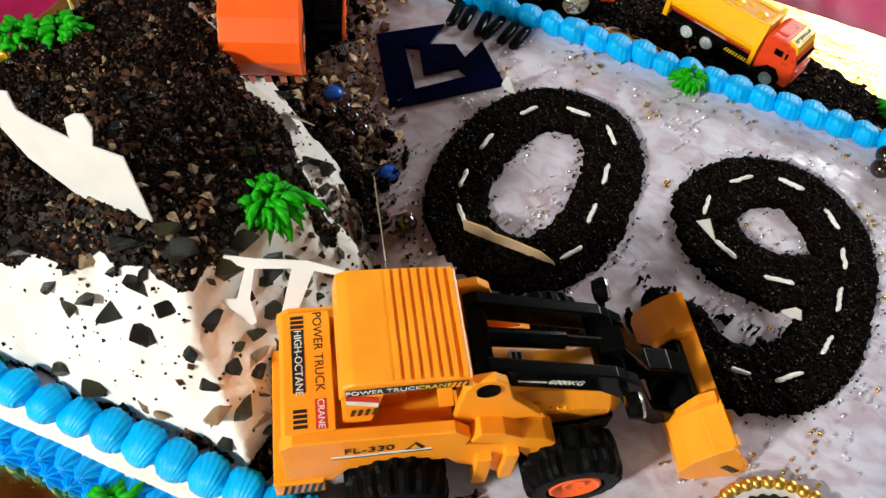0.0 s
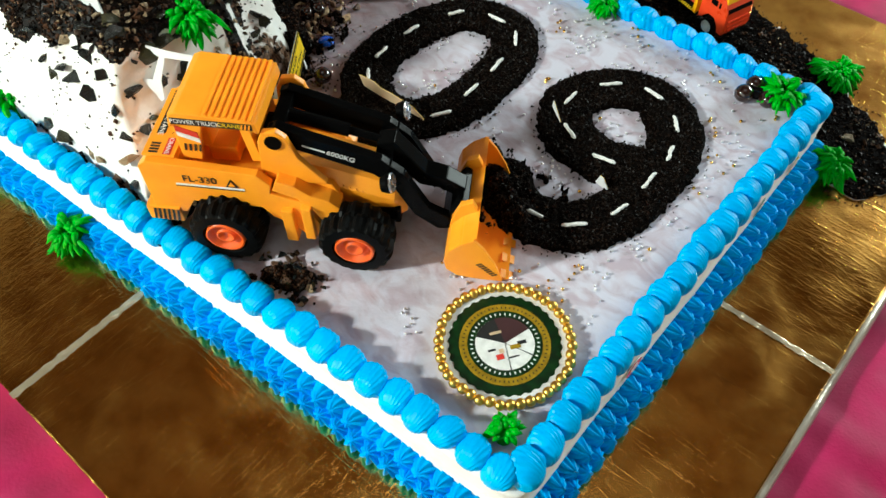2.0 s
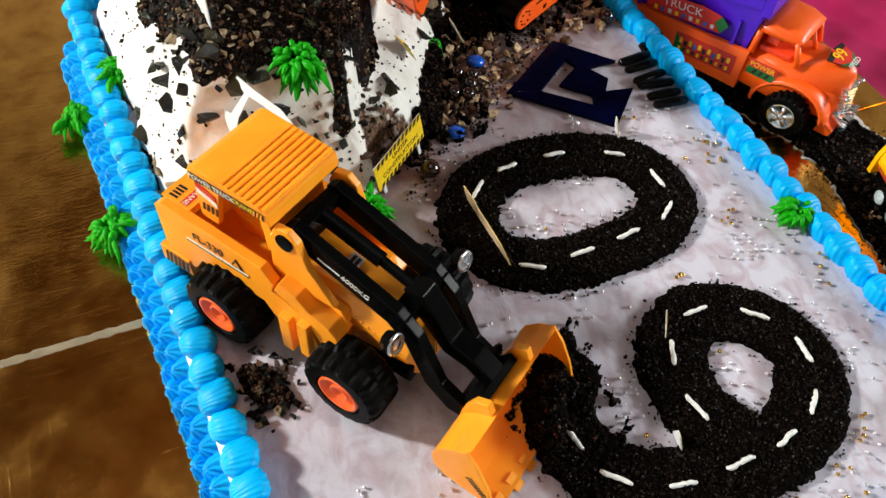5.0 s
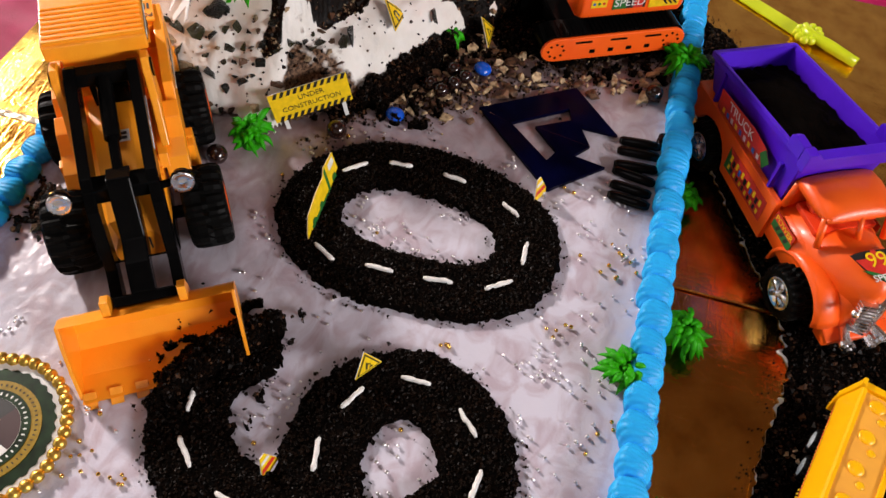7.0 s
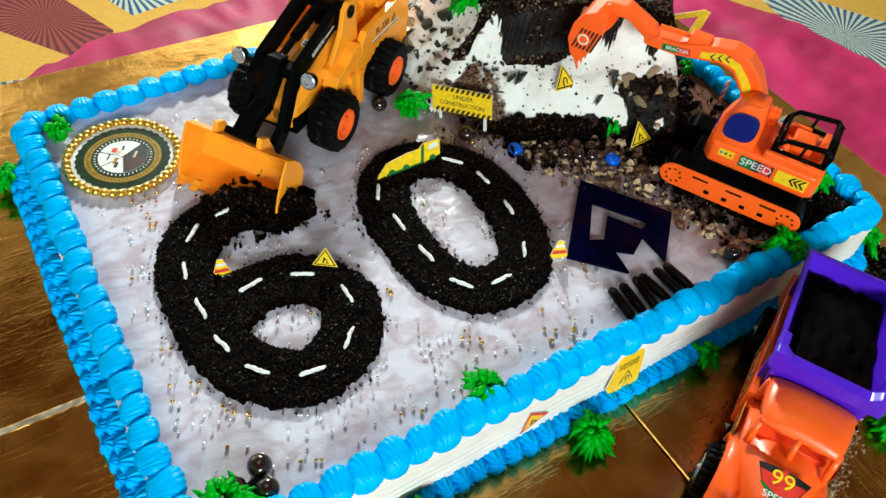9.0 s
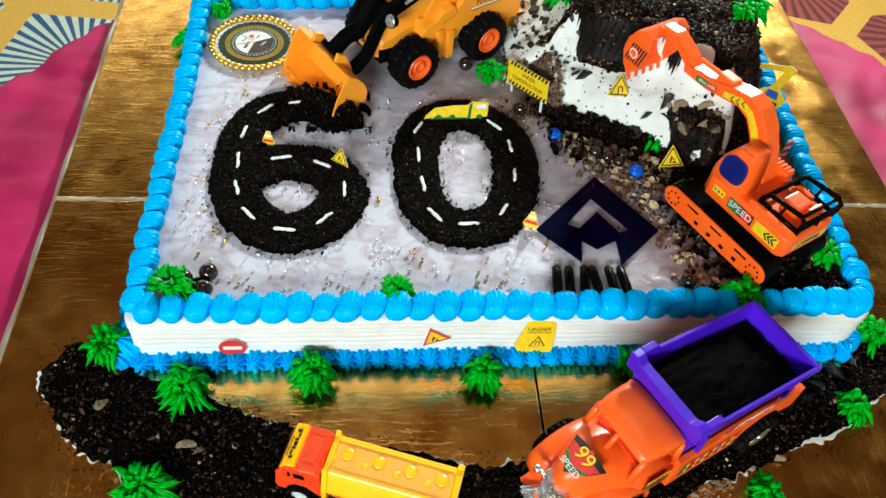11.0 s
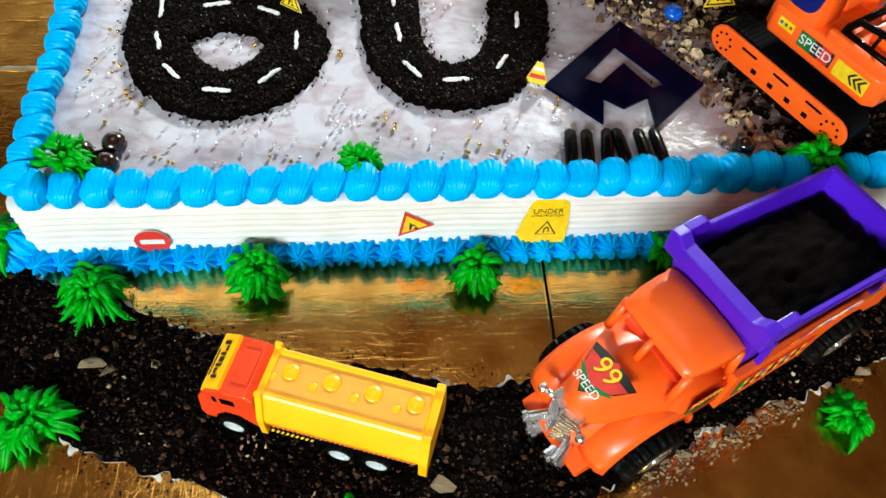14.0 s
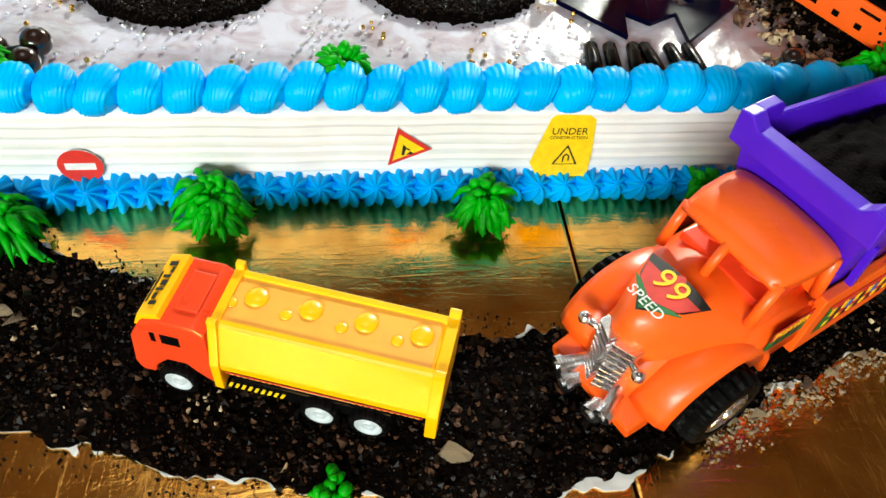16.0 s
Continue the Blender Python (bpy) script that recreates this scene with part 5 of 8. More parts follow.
    plate("shield", [(x * k, y * k) for x, y in [(0, -0.019), (0.015, -0.002), (0.0205, 0.011), (0.010, 0.0128), (0.0, 0.0132), (-0.010, 0.0128), (-0.0205, 0.011), (-0.015, -0.002)]], 0.0004, BLACKPRINT, nose, m)
    plate("shield", [(x * k, y * k) for x, y in [(0, -0.017), (0.016, -0.004), (0.006, -0.006), (0, -0.010), (-0.006, -0.006), (-0.016, -0.004)]], 0.0006, GREENPRINT, nose, m)
    plate("shield", [(x * k, y * k) for x, y in [(0, -0.010), (0.013, -0.004), (0.018, 0.006), (0.009, 0.006), (0.0, 0.014), (-0.009, 0.006), (-0.018, 0.006), (-0.013, -0.004)]], 0.0007, REDPRINT, nose, m)
    words("99", 0.0158, YELLOWPRINT, nose, m @ Matrix.Translation((0.0, 0.0030, 0.0009)))
    words("SPEED", 0.0070, WHITEPRINT, nose, m @ Matrix.Translation((0.0, -0.0105, 0.0009)))
    # round fenders
    for s in (-1, 1):
        bm = bmesh.new()
        rings = []
        for a in np.linspace(0.12, math.pi + 0.10, 16):
            c, sn = math.cos(a), math.sin(a)
            r1 = 0.0275
            base = Vector((0.118 + r1 * c * (1.15 if c > 0 else 1.2), 0, 0.021 + r1 * sn))
            n = Vector((c, 0, sn))
            prof = []
            for y, d in ((0.014, 0.003), (0.024, 0.0045), (0.031, 0.0035), (0.0350, 0.0008), (0.0340, -0.0010), (0.026, 0.0008), (0.014, -0.001)):
                p = base + n * d
                prof.append((p.x, s * y, p.z))
            rings.append(prof)
        loft(bm, rings)
        part("fender", bm, ORANGE, t, "", True)
        m = facing((0.084, s * 0.0339, 0.0500), (1 if s < 0 else -1, 0, 0), (0, 0, 1))
        plate("door_label", rect(0.026, 0.015), 0.0003, GREENPRINT, t, m)
        plate("door_label", [(-0.013, 0.0), (0.013, 0.0), (0.013, 0.0075), (-0.013, 0.0075)], 0.0005, REDPRINT, t, m)
        words("POWER", 0.0068, YELLOWPRINT, t, m @ Matrix.Translation((0, 0.003, 0.0006)))
        for k in range(3):
            plate("printed_bar", [(-0.008 + k * 0.006, -0.006), (-0.005 + k * 0.006, -0.006), (-0.003 + k * 0.006, -0.001), (-0.006 + k * 0.006, -0.001)], 0.0005, BLACKPRINT, t, m)
        for x in (-0.030, 0.118):
            wheel_parts(t, (x, s * 0.0350, 0.0215), 0.0215, 0.017, 0.0125, CHROME, s, 22, True)
    # chrome engine: two banks of cooling ribs in a V, with stub pipes at the head and foot
    bm = bmesh.new()
    prism(bm, [(0.148, 0.020), (0.156, 0.020), (0.158, 0.046), (0.152, 0.054), (0.148, 0.052)], -0.0060, 0.0060, "y", 0.0008)
    grille = part("grille", bm, CHROME, t, "chromed ribbed engine grille")
    for s in (-1, 1):
        for k in range(9):
            u = k / 8
            z = 0.025 + 0.027 * u
            bm = prism(bmesh.new(), [(0.1550 - 0.002 * u, s * 0.0005), (0.1635 - 0.004 * u, s * 0.0012), (0.1585 - 0.003 * u, s * (0.0085 + 0.0028 * u)), (0.1520 - 0.002 * u, s * (0.0085 + 0.0028 * u))], z, z + 0.0019, "z", 0.0003)
            part("rib", bm, CHROME, grille)
        for z, y, r in ((0.0175, 0.0075, 0.0042), (0.0240, 0.0120, 0.0036)):
            bm = rod(bmesh.new(), (0.150, s * y * 0.7, z), (0.1665, s * y * 1.25, z - 0.002), r, 16)
            rod(bm, (0.1650, s * y * 1.22, z - 0.0018), (0.1680, s * y * 1.27, z - 0.0022), r * 1.25, 16)
            rod(bm, (0.1676, s * y * 1.265, z - 0.0021), (0.1690, s * y * 1.28, z - 0.0023), r * 0.55, 12)
            part("stub_pipe", bm, CHROME, grille)
        bm = rod(bmesh.new(), (0.153, s * 0.007, 0.047), (0.1575, s * 0.0165, 0.0495), 0.0017, 10)
        ball(bm, (0.1578, s * 0.0170, 0.0497), 0.0031, seg=12)
        part("head_knob", bm, CHROME, grille, "", True)
    bm = prism(bmesh.new(), [(0.146, 0.012), (0.160, 0.012), (0.162, 0.020), (0.150, 0.024)], -0.026, 0.026, "y", 0.0015)
    part("front_bumper", bm, ORANGE, t)
    return t


dump_truck()


def tanker():
    t = thing("toy_tank_truck", pose(0.1815, -0.1235, 0.0042, 0, 0, 162.0), "small toy truck with a red cab and yellow tank body", "toy truck")
    bm = bmesh.new()
    box(bm, -0.046, 0.080, -0.012, 0.012, 0.008, 0.016, 0.001)
    box(bm, -0.030, 0.040, -0.017, 0.017, 0.009, 0.018, 0.001)
    part("chassis", bm, BLACK, t)
    # tank: a tub with leaning walls, sunk lid and bubble domes
    bm = bmesh.new()
    loft(bm, [[(x, -0.0130, 0.0170), (x, -0.0195, 0.0270), (x, -0.0198, 0.0310), (x, -0.0150, 0.0515), (x, -0.0138, 0.0525), (x, -0.0118, 0.0525), (x, -0.0112, 0.0505), (x, 0.0112, 0.0505), (x, 0.0118, 0.0525), (x, 0.0138, 0.0525), (x, 0.0150, 0.0515), (x, 0.0198, 0.0310), (x, 0.0195, 0.0270), (x, 0.0130, 0.0170)] for x in (-0.046, 0.046)])
    tank = part("tank", bm, YELLOW, t)
    part("lid_panel", box(bmesh.new(), -0.043, 0.043, -0.0114, 0.0114, 0.0500, 0.0512), TANK_TOP, tank)
    for k in range(4):
        x = 0.0332 - k * 0.0231
        part("dome", ball(bmesh.new(), (x, -0.003, 0.0512), 0.0050, (1, 1, 0.40), 20), YELLOW, tank, "", True)
        part("dome", ball(bmesh.new(), (x + 0.009, 0.0020, 0.0512), 0.0027, (1, 1, 0.36), 14), YELLOW, tank, "", True)
    for x0, x1 in ((-0.0495, -0.0445), (0.0425, 0.0465)):
        bm = prism(bmesh.new(), [(-0.012, 0.015), (-0.0205, 0.0130), (-0.0212, 0.031), (-0.0165, 0.0525), (-0.0165, 0.0560), (-0.0140, 0.0560), (-0.0135, 0.0530), (0.0135, 0.0530), (0.0140, 0.0560), (0.0165, 0.0560), (0.0165, 0.0525), (0.0212, 0.031), (0.0205, 0.0130), (0.012, 0.015)], x0, x1, "x", 0.0006)
        part("end_frame", bm, YELLOW, tank)
    for s in (-1, 1):
        m = facing((-0.001, s * 0.0176, 0.0225), (1 if s < 0 else -1, 0, 0), (0, s * 0.55, 1))
        plate("label", rect(0.084, 0.0062), 0.0004, REDPRINT, tank, m)
        stripes(tank, m @ Matrix.Translation((0, 0.0024, 0.0003)), 30, 0.082, 0.0013, 0.0006, YELLOWPRINT)
        words("POWER", 0.0042, BLACKPRINT, tank, m @ Matrix.Translation((-0.030 if s > 0 else 0.030, -0.0006, 0.0006)))
        for k in range(13):
            plate("printed_bar", rect(0.0018, 0.0024, (-1 if s > 0 else 1) * (0.016 - k * 0.0026), -0.0008), 0.0006, WHITEPRINT, tank, m)
        side = facing((0.030, s * 0.0174, 0.0130), (1 if s < 0 else -1, 0, 0), (0, 0, 1))
        stripes(t, side, 9, 0.026, 0.0036, 0.0014, YELLOWPRINT)
        for x in (0.064, 0.001, -0.0205):
            wheel_parts(t, (x, s * 0.0165, 0.0092), 0.0092, 0.008, 0.0062, GREYHUB, s, 14)
    # cab
    bm = bmesh.new()
    out = [(0.048, 0.010), (0.048, 0.046), (0.052, 0.0495), (0.068, 0.0495), (0.076, 0.046), (0.082, 0.034), (0.084, 0.014), (0.082, 0.008), (0.0755, 0.008), (0.074, 0.014), (0.068, 0.0205), (0.060, 0.0205), (0.0535, 0.014)]
    prism(bm, out, -0.0175, 0.0175, "y", 0.0014)
    cab = part("cab", bm, RED, t)
    part("roof_hatch", box(bmesh.new(), 0.053, 0.063, -0.010, 0.010, 0.0490, 0.0508, 0.0008), RED, cab)
    bm = prism(bmesh.new(), [(0.066, 0.0490), (0.0675, 0.0520), (0.0765, 0.0490), (0.0790, 0.0420), (0.0770, 0.0420), (0.0745, 0.0470)], -0.0165, 0.0165, "y", 0.0006)
    visor = part("visor", bm, YELLOW, cab, "yellow sun visor")
    m = facing((0.0722, 0, 0.0509), (0, 1, 0), (-1, 0, 0.34))
    for k, (w, hh, y) in enumerate(((0.0022, 0.0036, 0.0), (0.0030, 0.0012, 0.0012), (0.0014, 0.0030, 0.0), (0.0026, 0.0026, 0.0004), (0.0012, 0.0034, 0.0), (0.0030, 0.0014, -0.0006), (0.0018, 0.0032, 0.0002))):
        plate("printed_bar", rect(w, hh, -0.0105 + k * 0.0035, y), 0.0004, BLACKPRINT, visor, m)
    plate("printed_bar", rect(0.016, 0.0006, 0.002, -0.0032), 0.0004, BLACKPRINT, visor, m)
    bm = prism(bmesh.new(), [(0.0772, 0.0405), (0.0824, 0.0330), (0.0828, 0.0335), (0.0778, 0.0410)], -0.0155, 0.0155, "y")
    part("windscreen", bm, BLACK, cab)
    for s in (-1, 1):
        ya, yb = sorted((s * 0.0170, s * 0.0178))
        part("side_window", prism(bmesh.new(), [(0.060, 0.034), (0.068, 0.034), (0.068, 0.040), (0.060, 0.040)], ya, yb, "y"), BLACK, cab)
        part("side_window", prism(bmesh.new(), [(0.0705, 0.034), (0.0725, 0.034), (0.0725, 0.040), (0.0705, 0.040)], ya, yb, "y"), BLACK, cab)
    bm = bmesh.new()
    for z in (0.014, 0.019, 0.024):
        box(bm, 0.0825, 0.0846, -0.013, 0.013, z - 0.0008, z + 0.0008)
    part("grille", bm, RED, cab)
    return t


tanker()


# ---- crumbs, joined in their hundreds ----
CHIP = np.array([(1, 0, 0), (-1, 0, 0), (0, 1, 0), (0, -1, 0), (0, 0, 1), (0, 0, -1)], float)
CHIP_FACES = [(0, 2, 4), (2, 1, 4), (1, 3, 4), (3, 0, 4), (2, 0, 5), (1, 2, 5), (3, 1, 5), (0, 3, 5)]


def crumbs(name, places, sizes, mat, label, category, seed, flat=0.7, parent=None):
    """Angular crumbs at the given places (x, y, z), as one loose mass."""
    rg = np.random.RandomState(seed)
    n = len(places)
    if n == 0:
        return None
    q = rg.normal(size=(n, 4))
    q /= np.linalg.norm(q, axis=1)[:, None]
    w, x, y, z = q.T
    rot = np.stack([1 - 2 * (y * y + z * z), 2 * (x * y - z * w), 2 * (x * z + y * w), 2 * (x * y + z * w), 1 - 2 * (x * x + z * z), 2 * (y * z - x * w),
                    2 * (x * z - y * w), 2 * (y * z + x * w), 1 - 2 * (x * x + y * y)], 1).reshape(n, 3, 3)
    stretch = rg.uniform(0.55, 1.25, (n, 1, 3)) * np.array([1, 1, flat])
    wob = rg.uniform(0.7, 1.3, (n, 6, 1))
    v = np.einsum("nij,nkj->nki", rot, CHIP[None] * stretch * wob) * np.asarray(sizes)[:, None, None] + np.asarray(places)[:, None, :]
    faces = (np.array(CHIP_FACES)[None] + 6 * np.arange(n)[:, None, None]).reshape(-1, 3)
    mesh = bpy.data.meshes.new(name)
    mesh.from_pydata(v.reshape(-1, 3).tolist(), [], faces.tolist())
    ob = part_of(name, mesh, mat, parent)
    return tagged(ob, label, "" if parent else category, kind="stuff")


# ---- the two crumb roads ----
def spline(pts, n, closed=False):
    """A smooth line through a few plan points."""
    p = [Vector((*q, 0)) if len(q) == 2 else Vector(q) for q in pts]
    out = []
    m = len(p)
    for i in range(m if closed else m - 1):
        a, b, c, d = (p[(i - 1) % m], p[i], p[(i + 1) % m], p[(i + 2) % m]) if closed else (p[max(i - 1, 0)], p[i], p[i + 1], p[min(i + 2, m - 1)])
        for k in range(n):
            t = k / n
            out.append(0.5 * ((2 * b) + (c - a) * t + (2 * a - 5 * b + 4 * c - d) * t * t + (3 * b - a - 3 * c + d) * t ** 3))
    if not closed:
        out.append(p[-1])
    return out


ZERO = spline([(0.2120, 0.2030), (0.2105, 0.1650), (0.2140, 0.1300), (0.2300, 0.1040), (0.2560, 0.0970), (0.2820, 0.1090), (0.2985, 0.1400), (0.3045, 0.1800), (0.2990, 0.2150), (0.2830, 0.2360), (0.2560, 0.2470), (0.2290, 0.2360)], 10, True)
SIX = spline([(0.1330, 0.2420), (0.1180, 0.2540), (0.0950, 0.2570), (0.0660, 0.2440), (0.0490, 0.2130), (0.0455, 0.1750), (0.0475, 0.1380), (0.0620, 0.1080), (0.0930, 0.0900), (0.1260, 0.1030), (0.1430, 0.1370), (0.1240, 0.1690), (0.0860, 0.1760), (0.0520, 0.1600)], 10)


def near_line(line, closed):
    a = np.array([(p.x, p.y) for p in line])
    b = np.roll(a, -1, 0) if closed else a[1:]
    a = a if closed else a[:-1]
    d = b - a
    dd = (d * d).sum(1) + 1e-12
    def far(q):
        t = np.clip(((q[:, None, :] - a) * d).sum(2) / dd, 0, 1)
        near = a + t[..., None] * d
        return np.sqrt(((q[:, None, :] - near) ** 2).sum(2).min(1))
    return far


def ragged(q, f, seed):
    return np.array([noise.noise(Vector((x * f, y * f, seed))) for x, y in q])


def mass(name, cells, step, height_of, mat, label, category, z0, parent=None, even=1):
    """A bumpy sheet over marked plan cells, with a skirt down to z0."""
    index, verts, faces = {}, [], []
    def vert(i, j):
        if (i, j) not in index:
            index[(i, j)] = len(verts)
            x, y = i * step, j * step
            verts.append((x + 0.3 * step * noise.noise(Vector((i * 0.9, j * 0.9, 1))), y + 0.3 * step * noise.noise(Vector((i * 0.9, j * 0.9, 7))), height_of(x, y)))
        return index[(i, j)]
    for i, j in cells:
        faces.append((vert(i, j), vert(i + 1, j), vert(i + 1, j + 1), vert(i, j + 1)))
    inside = set(cells)
    low = {}
    def foot(k):
        if k not in low:
            low[k] = len(verts)
            verts.append((verts[k][0], verts[k][1], z0))
        return low[k]
    for i, j in cells:
        for (di, dj, a, b) in ((0, -1, (i, j), (i + 1, j)), (1, 0, (i + 1, j), (i + 1, j + 1)), (0, 1, (i + 1, j + 1), (i, j + 1)), (-1, 0, (i, j + 1), (i, j))):
            if (i + di, j + dj) not in inside:
                ka, kb = index[a], index[b]
                faces.append((kb, ka, foot(ka), foot(kb)))
    # even out the stepped rim
    beside = {}
    for i, j in cells:
        for (di, dj, a, b) in ((0, -1, (i, j), (i + 1, j)), (1, 0, (i + 1, j), (i + 1, j + 1)), (0, 1, (i + 1, j + 1), (i, j + 1)), (-1, 0, (i, j + 1), (i, j))):
            if (i + di, j + dj) not in inside:
                beside.setdefault(index[a], []).append(index[b])
                beside.setdefault(index[b], []).append(index[a])
    for _ in range(even):
        then = {k: [sum(verts[o][c] for o in near) / len(near) for c in (0, 1)] for k, near in beside.items()}
        for k, (x, y) in then.items():
            verts[k] = (0.4 * verts[k][0] + 0.6 * x, 0.4 * verts[k][1] + 0.6 * y, verts[k][2])
    for k, f in low.items():
        verts[f] = (verts[k][0], verts[k][1], z0)
    mesh = bpy.data.meshes.new(name)
    mesh.from_pydata(verts, [], faces)
    ob = part_of(name, mesh, mat, parent, label)
    return tagged(ob, label, "" if parent else category)


def road(name, line, closed, half, label, seed):
    step = 0.0014
    far = near_line(line, closed)
    xs = [p.x for p in line]
    ys = [p.y for p in line]
    ij = [(i, j) for i in range(int((min(xs) - 0.035) / step), int((max(xs) + 0.035) / step)) for j in range(int((min(ys) - 0.035) / step), int((max(ys) + 0.035) / step))]
    q = np.array([((i + 0.5) * step, (j + 0.5) * step) for i, j in ij])
    d = far(q)
    edge = half - 0.0004 + 0.0020 * ragged(q, 90, seed) + 0.0030 * ragged(q, 260, seed + 3) + 0.0016 * ragged(q, 480, seed + 5)
    cells = [c for c, ok in zip(ij, d < edge) if ok]
    dist = dict(zip(ij, d))
    def height(x, y):
        k = dist.get((int(x / step), int(y / step)), half)
        rim = min(1, max(0.25, (half + 0.003 - k) / 0.007))
        return TOP + 0.0048 * rim + 0.0009 * noise.noise(Vector((x * 210, y * 210, seed))) + 0.0007 * noise.noise(Vector((x * 520, y * 520, seed + 4)))
    thing_ = thing(name, Matrix(), label, "crumb road")
    mass("road_bed", cells, step, height, SOIL, "", "", TOP - 0.001, thing_)
    rg = np.random.RandomState(seed)
    pick = rg.choice(len(cells), 7500)
    pts = np.array([((cells[k][0] + rg.rand()) * step, (cells[k][1] + rg.rand()) * step) for k in pick])
    z = np.array([height(x, y) for x, y in pts]) + rg.uniform(-0.0002, 0.0006, len(pts))
    crumbs("crumb_mass", np.c_[pts, z], rg.uniform(0.0005, 0.0015, len(pts)), CRUMB, "loose dark cake crumbs", "", seed, parent=thing_)
    ringed = q[(d > edge) & (d < half + 0.0055)]
    pick = rg.choice(len(ringed), 260)
    spread_ = ringed[pick] + rg.normal(0, 0.0011, (260, 2))
    crumbs("stray_crumb_mass", np.c_[spread_, np.full(260, TOP + 0.0004)], rg.uniform(0.0004, 0.0015, 260), CRUMB, "stray crumbs along the edge", "", seed + 1, parent=thing_)
    return far


far0 = road("crumb_road_nought", [p + (p - Vector((0.2565, 0.172, 0))).normalized() * 0.0008 for p in ZERO], True, 0.0218, "dark chocolate crumb road shaped as a nought", 11)
far6 = road("crumb_road_six", SIX, False, 0.0228, "dark chocolate crumb road shaped as a six", 23)

DASHES = [(0.2134, 0.2223), (0.2121, 0.1846), (0.2150, 0.1462), (0.2235, 0.1085), (0.2530, 0.0980), (0.2862, 0.1153), (0.3015, 0.1592), (0.3017, 0.1987), (0.2891, 0.2283),
          (0.0947, 0.2557), (0.0653, 0.2450), (0.0479, 0.2117), (0.0462, 0.1735), (0.0486, 0.1388), (0.0615, 0.1080), (0.0934, 0.0900), (0.1270, 0.1032), (0.1434, 0.1387), (0.1223, 0.1701), (0.0848, 0.1775)]
for n, (x, y) in enumerate(DASHES):
    line = ZERO if n < 9 else SIX
    k = min(range(len(line)), key=lambda i: (line[i].x - x) ** 2 + (line[i].y - y) ** 2)
    a, b = line[(k - 2) % len(line)], line[(k + 2) % len(line)] if n < 9 else line[min(k + 2, len(line) - 1)]
    if n >= 9:
        a = line[max(k - 2, 0)]
    d = (b - a).normalized()
    side = Vector((-d.y, d.x, 0))
    half = rnd.uniform(0.0076, 0.0098)
    bend = rnd.uniform(-0.0006, 0.0006)
    pts = [Vector((x, y, TOP + 0.0058)) + d * (u * half) + side * (bend * math.sin(u * 3) + rnd.uniform(-0.0003, 0.0003)) for u in np.linspace(-1, 1, 9)]
    bm = tube(bmesh.new(), pts, [0.0009] + [rnd.uniform(0.0013, 0.0018) for _ in range(7)] + [0.0009], 8)
    ob = part("lane_dash", bm, DASHWHITE, None, "", True)
    tagged(ob, "white piped cream lane dash on the crumb road", "lane dash", "lane dashes")


# ---- quarry mound ----
def ramp(t, stops):
    return float(np.interp(t, [s[0] for s in stops], [s[1] for s in stops]))


def mound_front(x, y):
    return (x - 0.33) * 0.447 + (y - 0.265) * 0.894 + 0.010 * min(1.0, max(0.0, (x - 0.43) / 0.05))


def mound(x, y):
    """Height of the quarry over the glaze."""
    d = mound_front(x, y) + 0.006 * noise.noise(Vector((x * 25, y * 25, 2)))
    shelf = ramp(x, [(0.36, 0.82), (0.48, 1.14)])
    front = ramp(d, [(-0.009, 0.0), (-0.002, 0.013), (0.003, 0.028), (0.014, 0.038), (0.034, 0.047), (0.044, 0.056)]) * shelf if d < 0.040 else ramp(d, [(0.040, 0.0524 * shelf), (0.0425, 0.092), (0.052, 0.102)])
    w = 0.006 * noise.noise(Vector((x * 30, y * 30, 6)))
    lean = max(0, (y - 0.345) * 0.08)
    left = ramp(x + w - lean - 0.9 * max(0, 0.302 - y), [(0.312, 0.0), (0.328, 0.026), (0.346, 0.048), (0.366, 0.090), (0.40, 0.102)])
    back = ramp(0.4185 + 0.068 * x - y + w, [(0.006, 0.0), (0.012, 0.014), (0.036, 0.062), (0.050, 0.086), (0.070, 0.102)])
    right = ramp(0.596 - x + w - 0.75 * max(0, 0.275 - y), [(0.020, 0.0), (0.027, 0.030), (0.040, 0.062), (0.056, 0.097)])
    h = min(front, left, back, right)
    h += 0.0055 * min(1, h / 0.008)
    if h > 0.004:
        h += 0.0035 * noise.noise(Vector((x * 70, y * 70, 3))) + 0.0016 * noise.noise(Vector((x * 190, y * 190, 5)))
    return max(h, -0.002)


def mound_is_white(x, y, h):
    d = mound_front(x, y)
    wob = 0.008 * noise.noise(Vector((x * 45, y * 45, 12)))
    if -0.004 + wob < d < (0.031 if x < 0.43 else 0.041) + 1.3 * wob and x > 0.350 + wob and x < 0.545:
        return not ((x - 0.482) ** 2 / 0.034 ** 2 + (d - 0.010) ** 2 / 0.013 ** 2 < 1 + 40 * wob)
    if y > 0.330 + wob and 0.003 + 0.3 * wob < h < ramp(x, [(0.40, 0.090), (0.45, 0.072)]) + 1.6 * wob:
        return True
    return x < 0.372 + wob and h < 0.088 and noise.noise(Vector((x * 60, y * 60, 15))) > (-0.60 if y > 0.315 else -0.32)


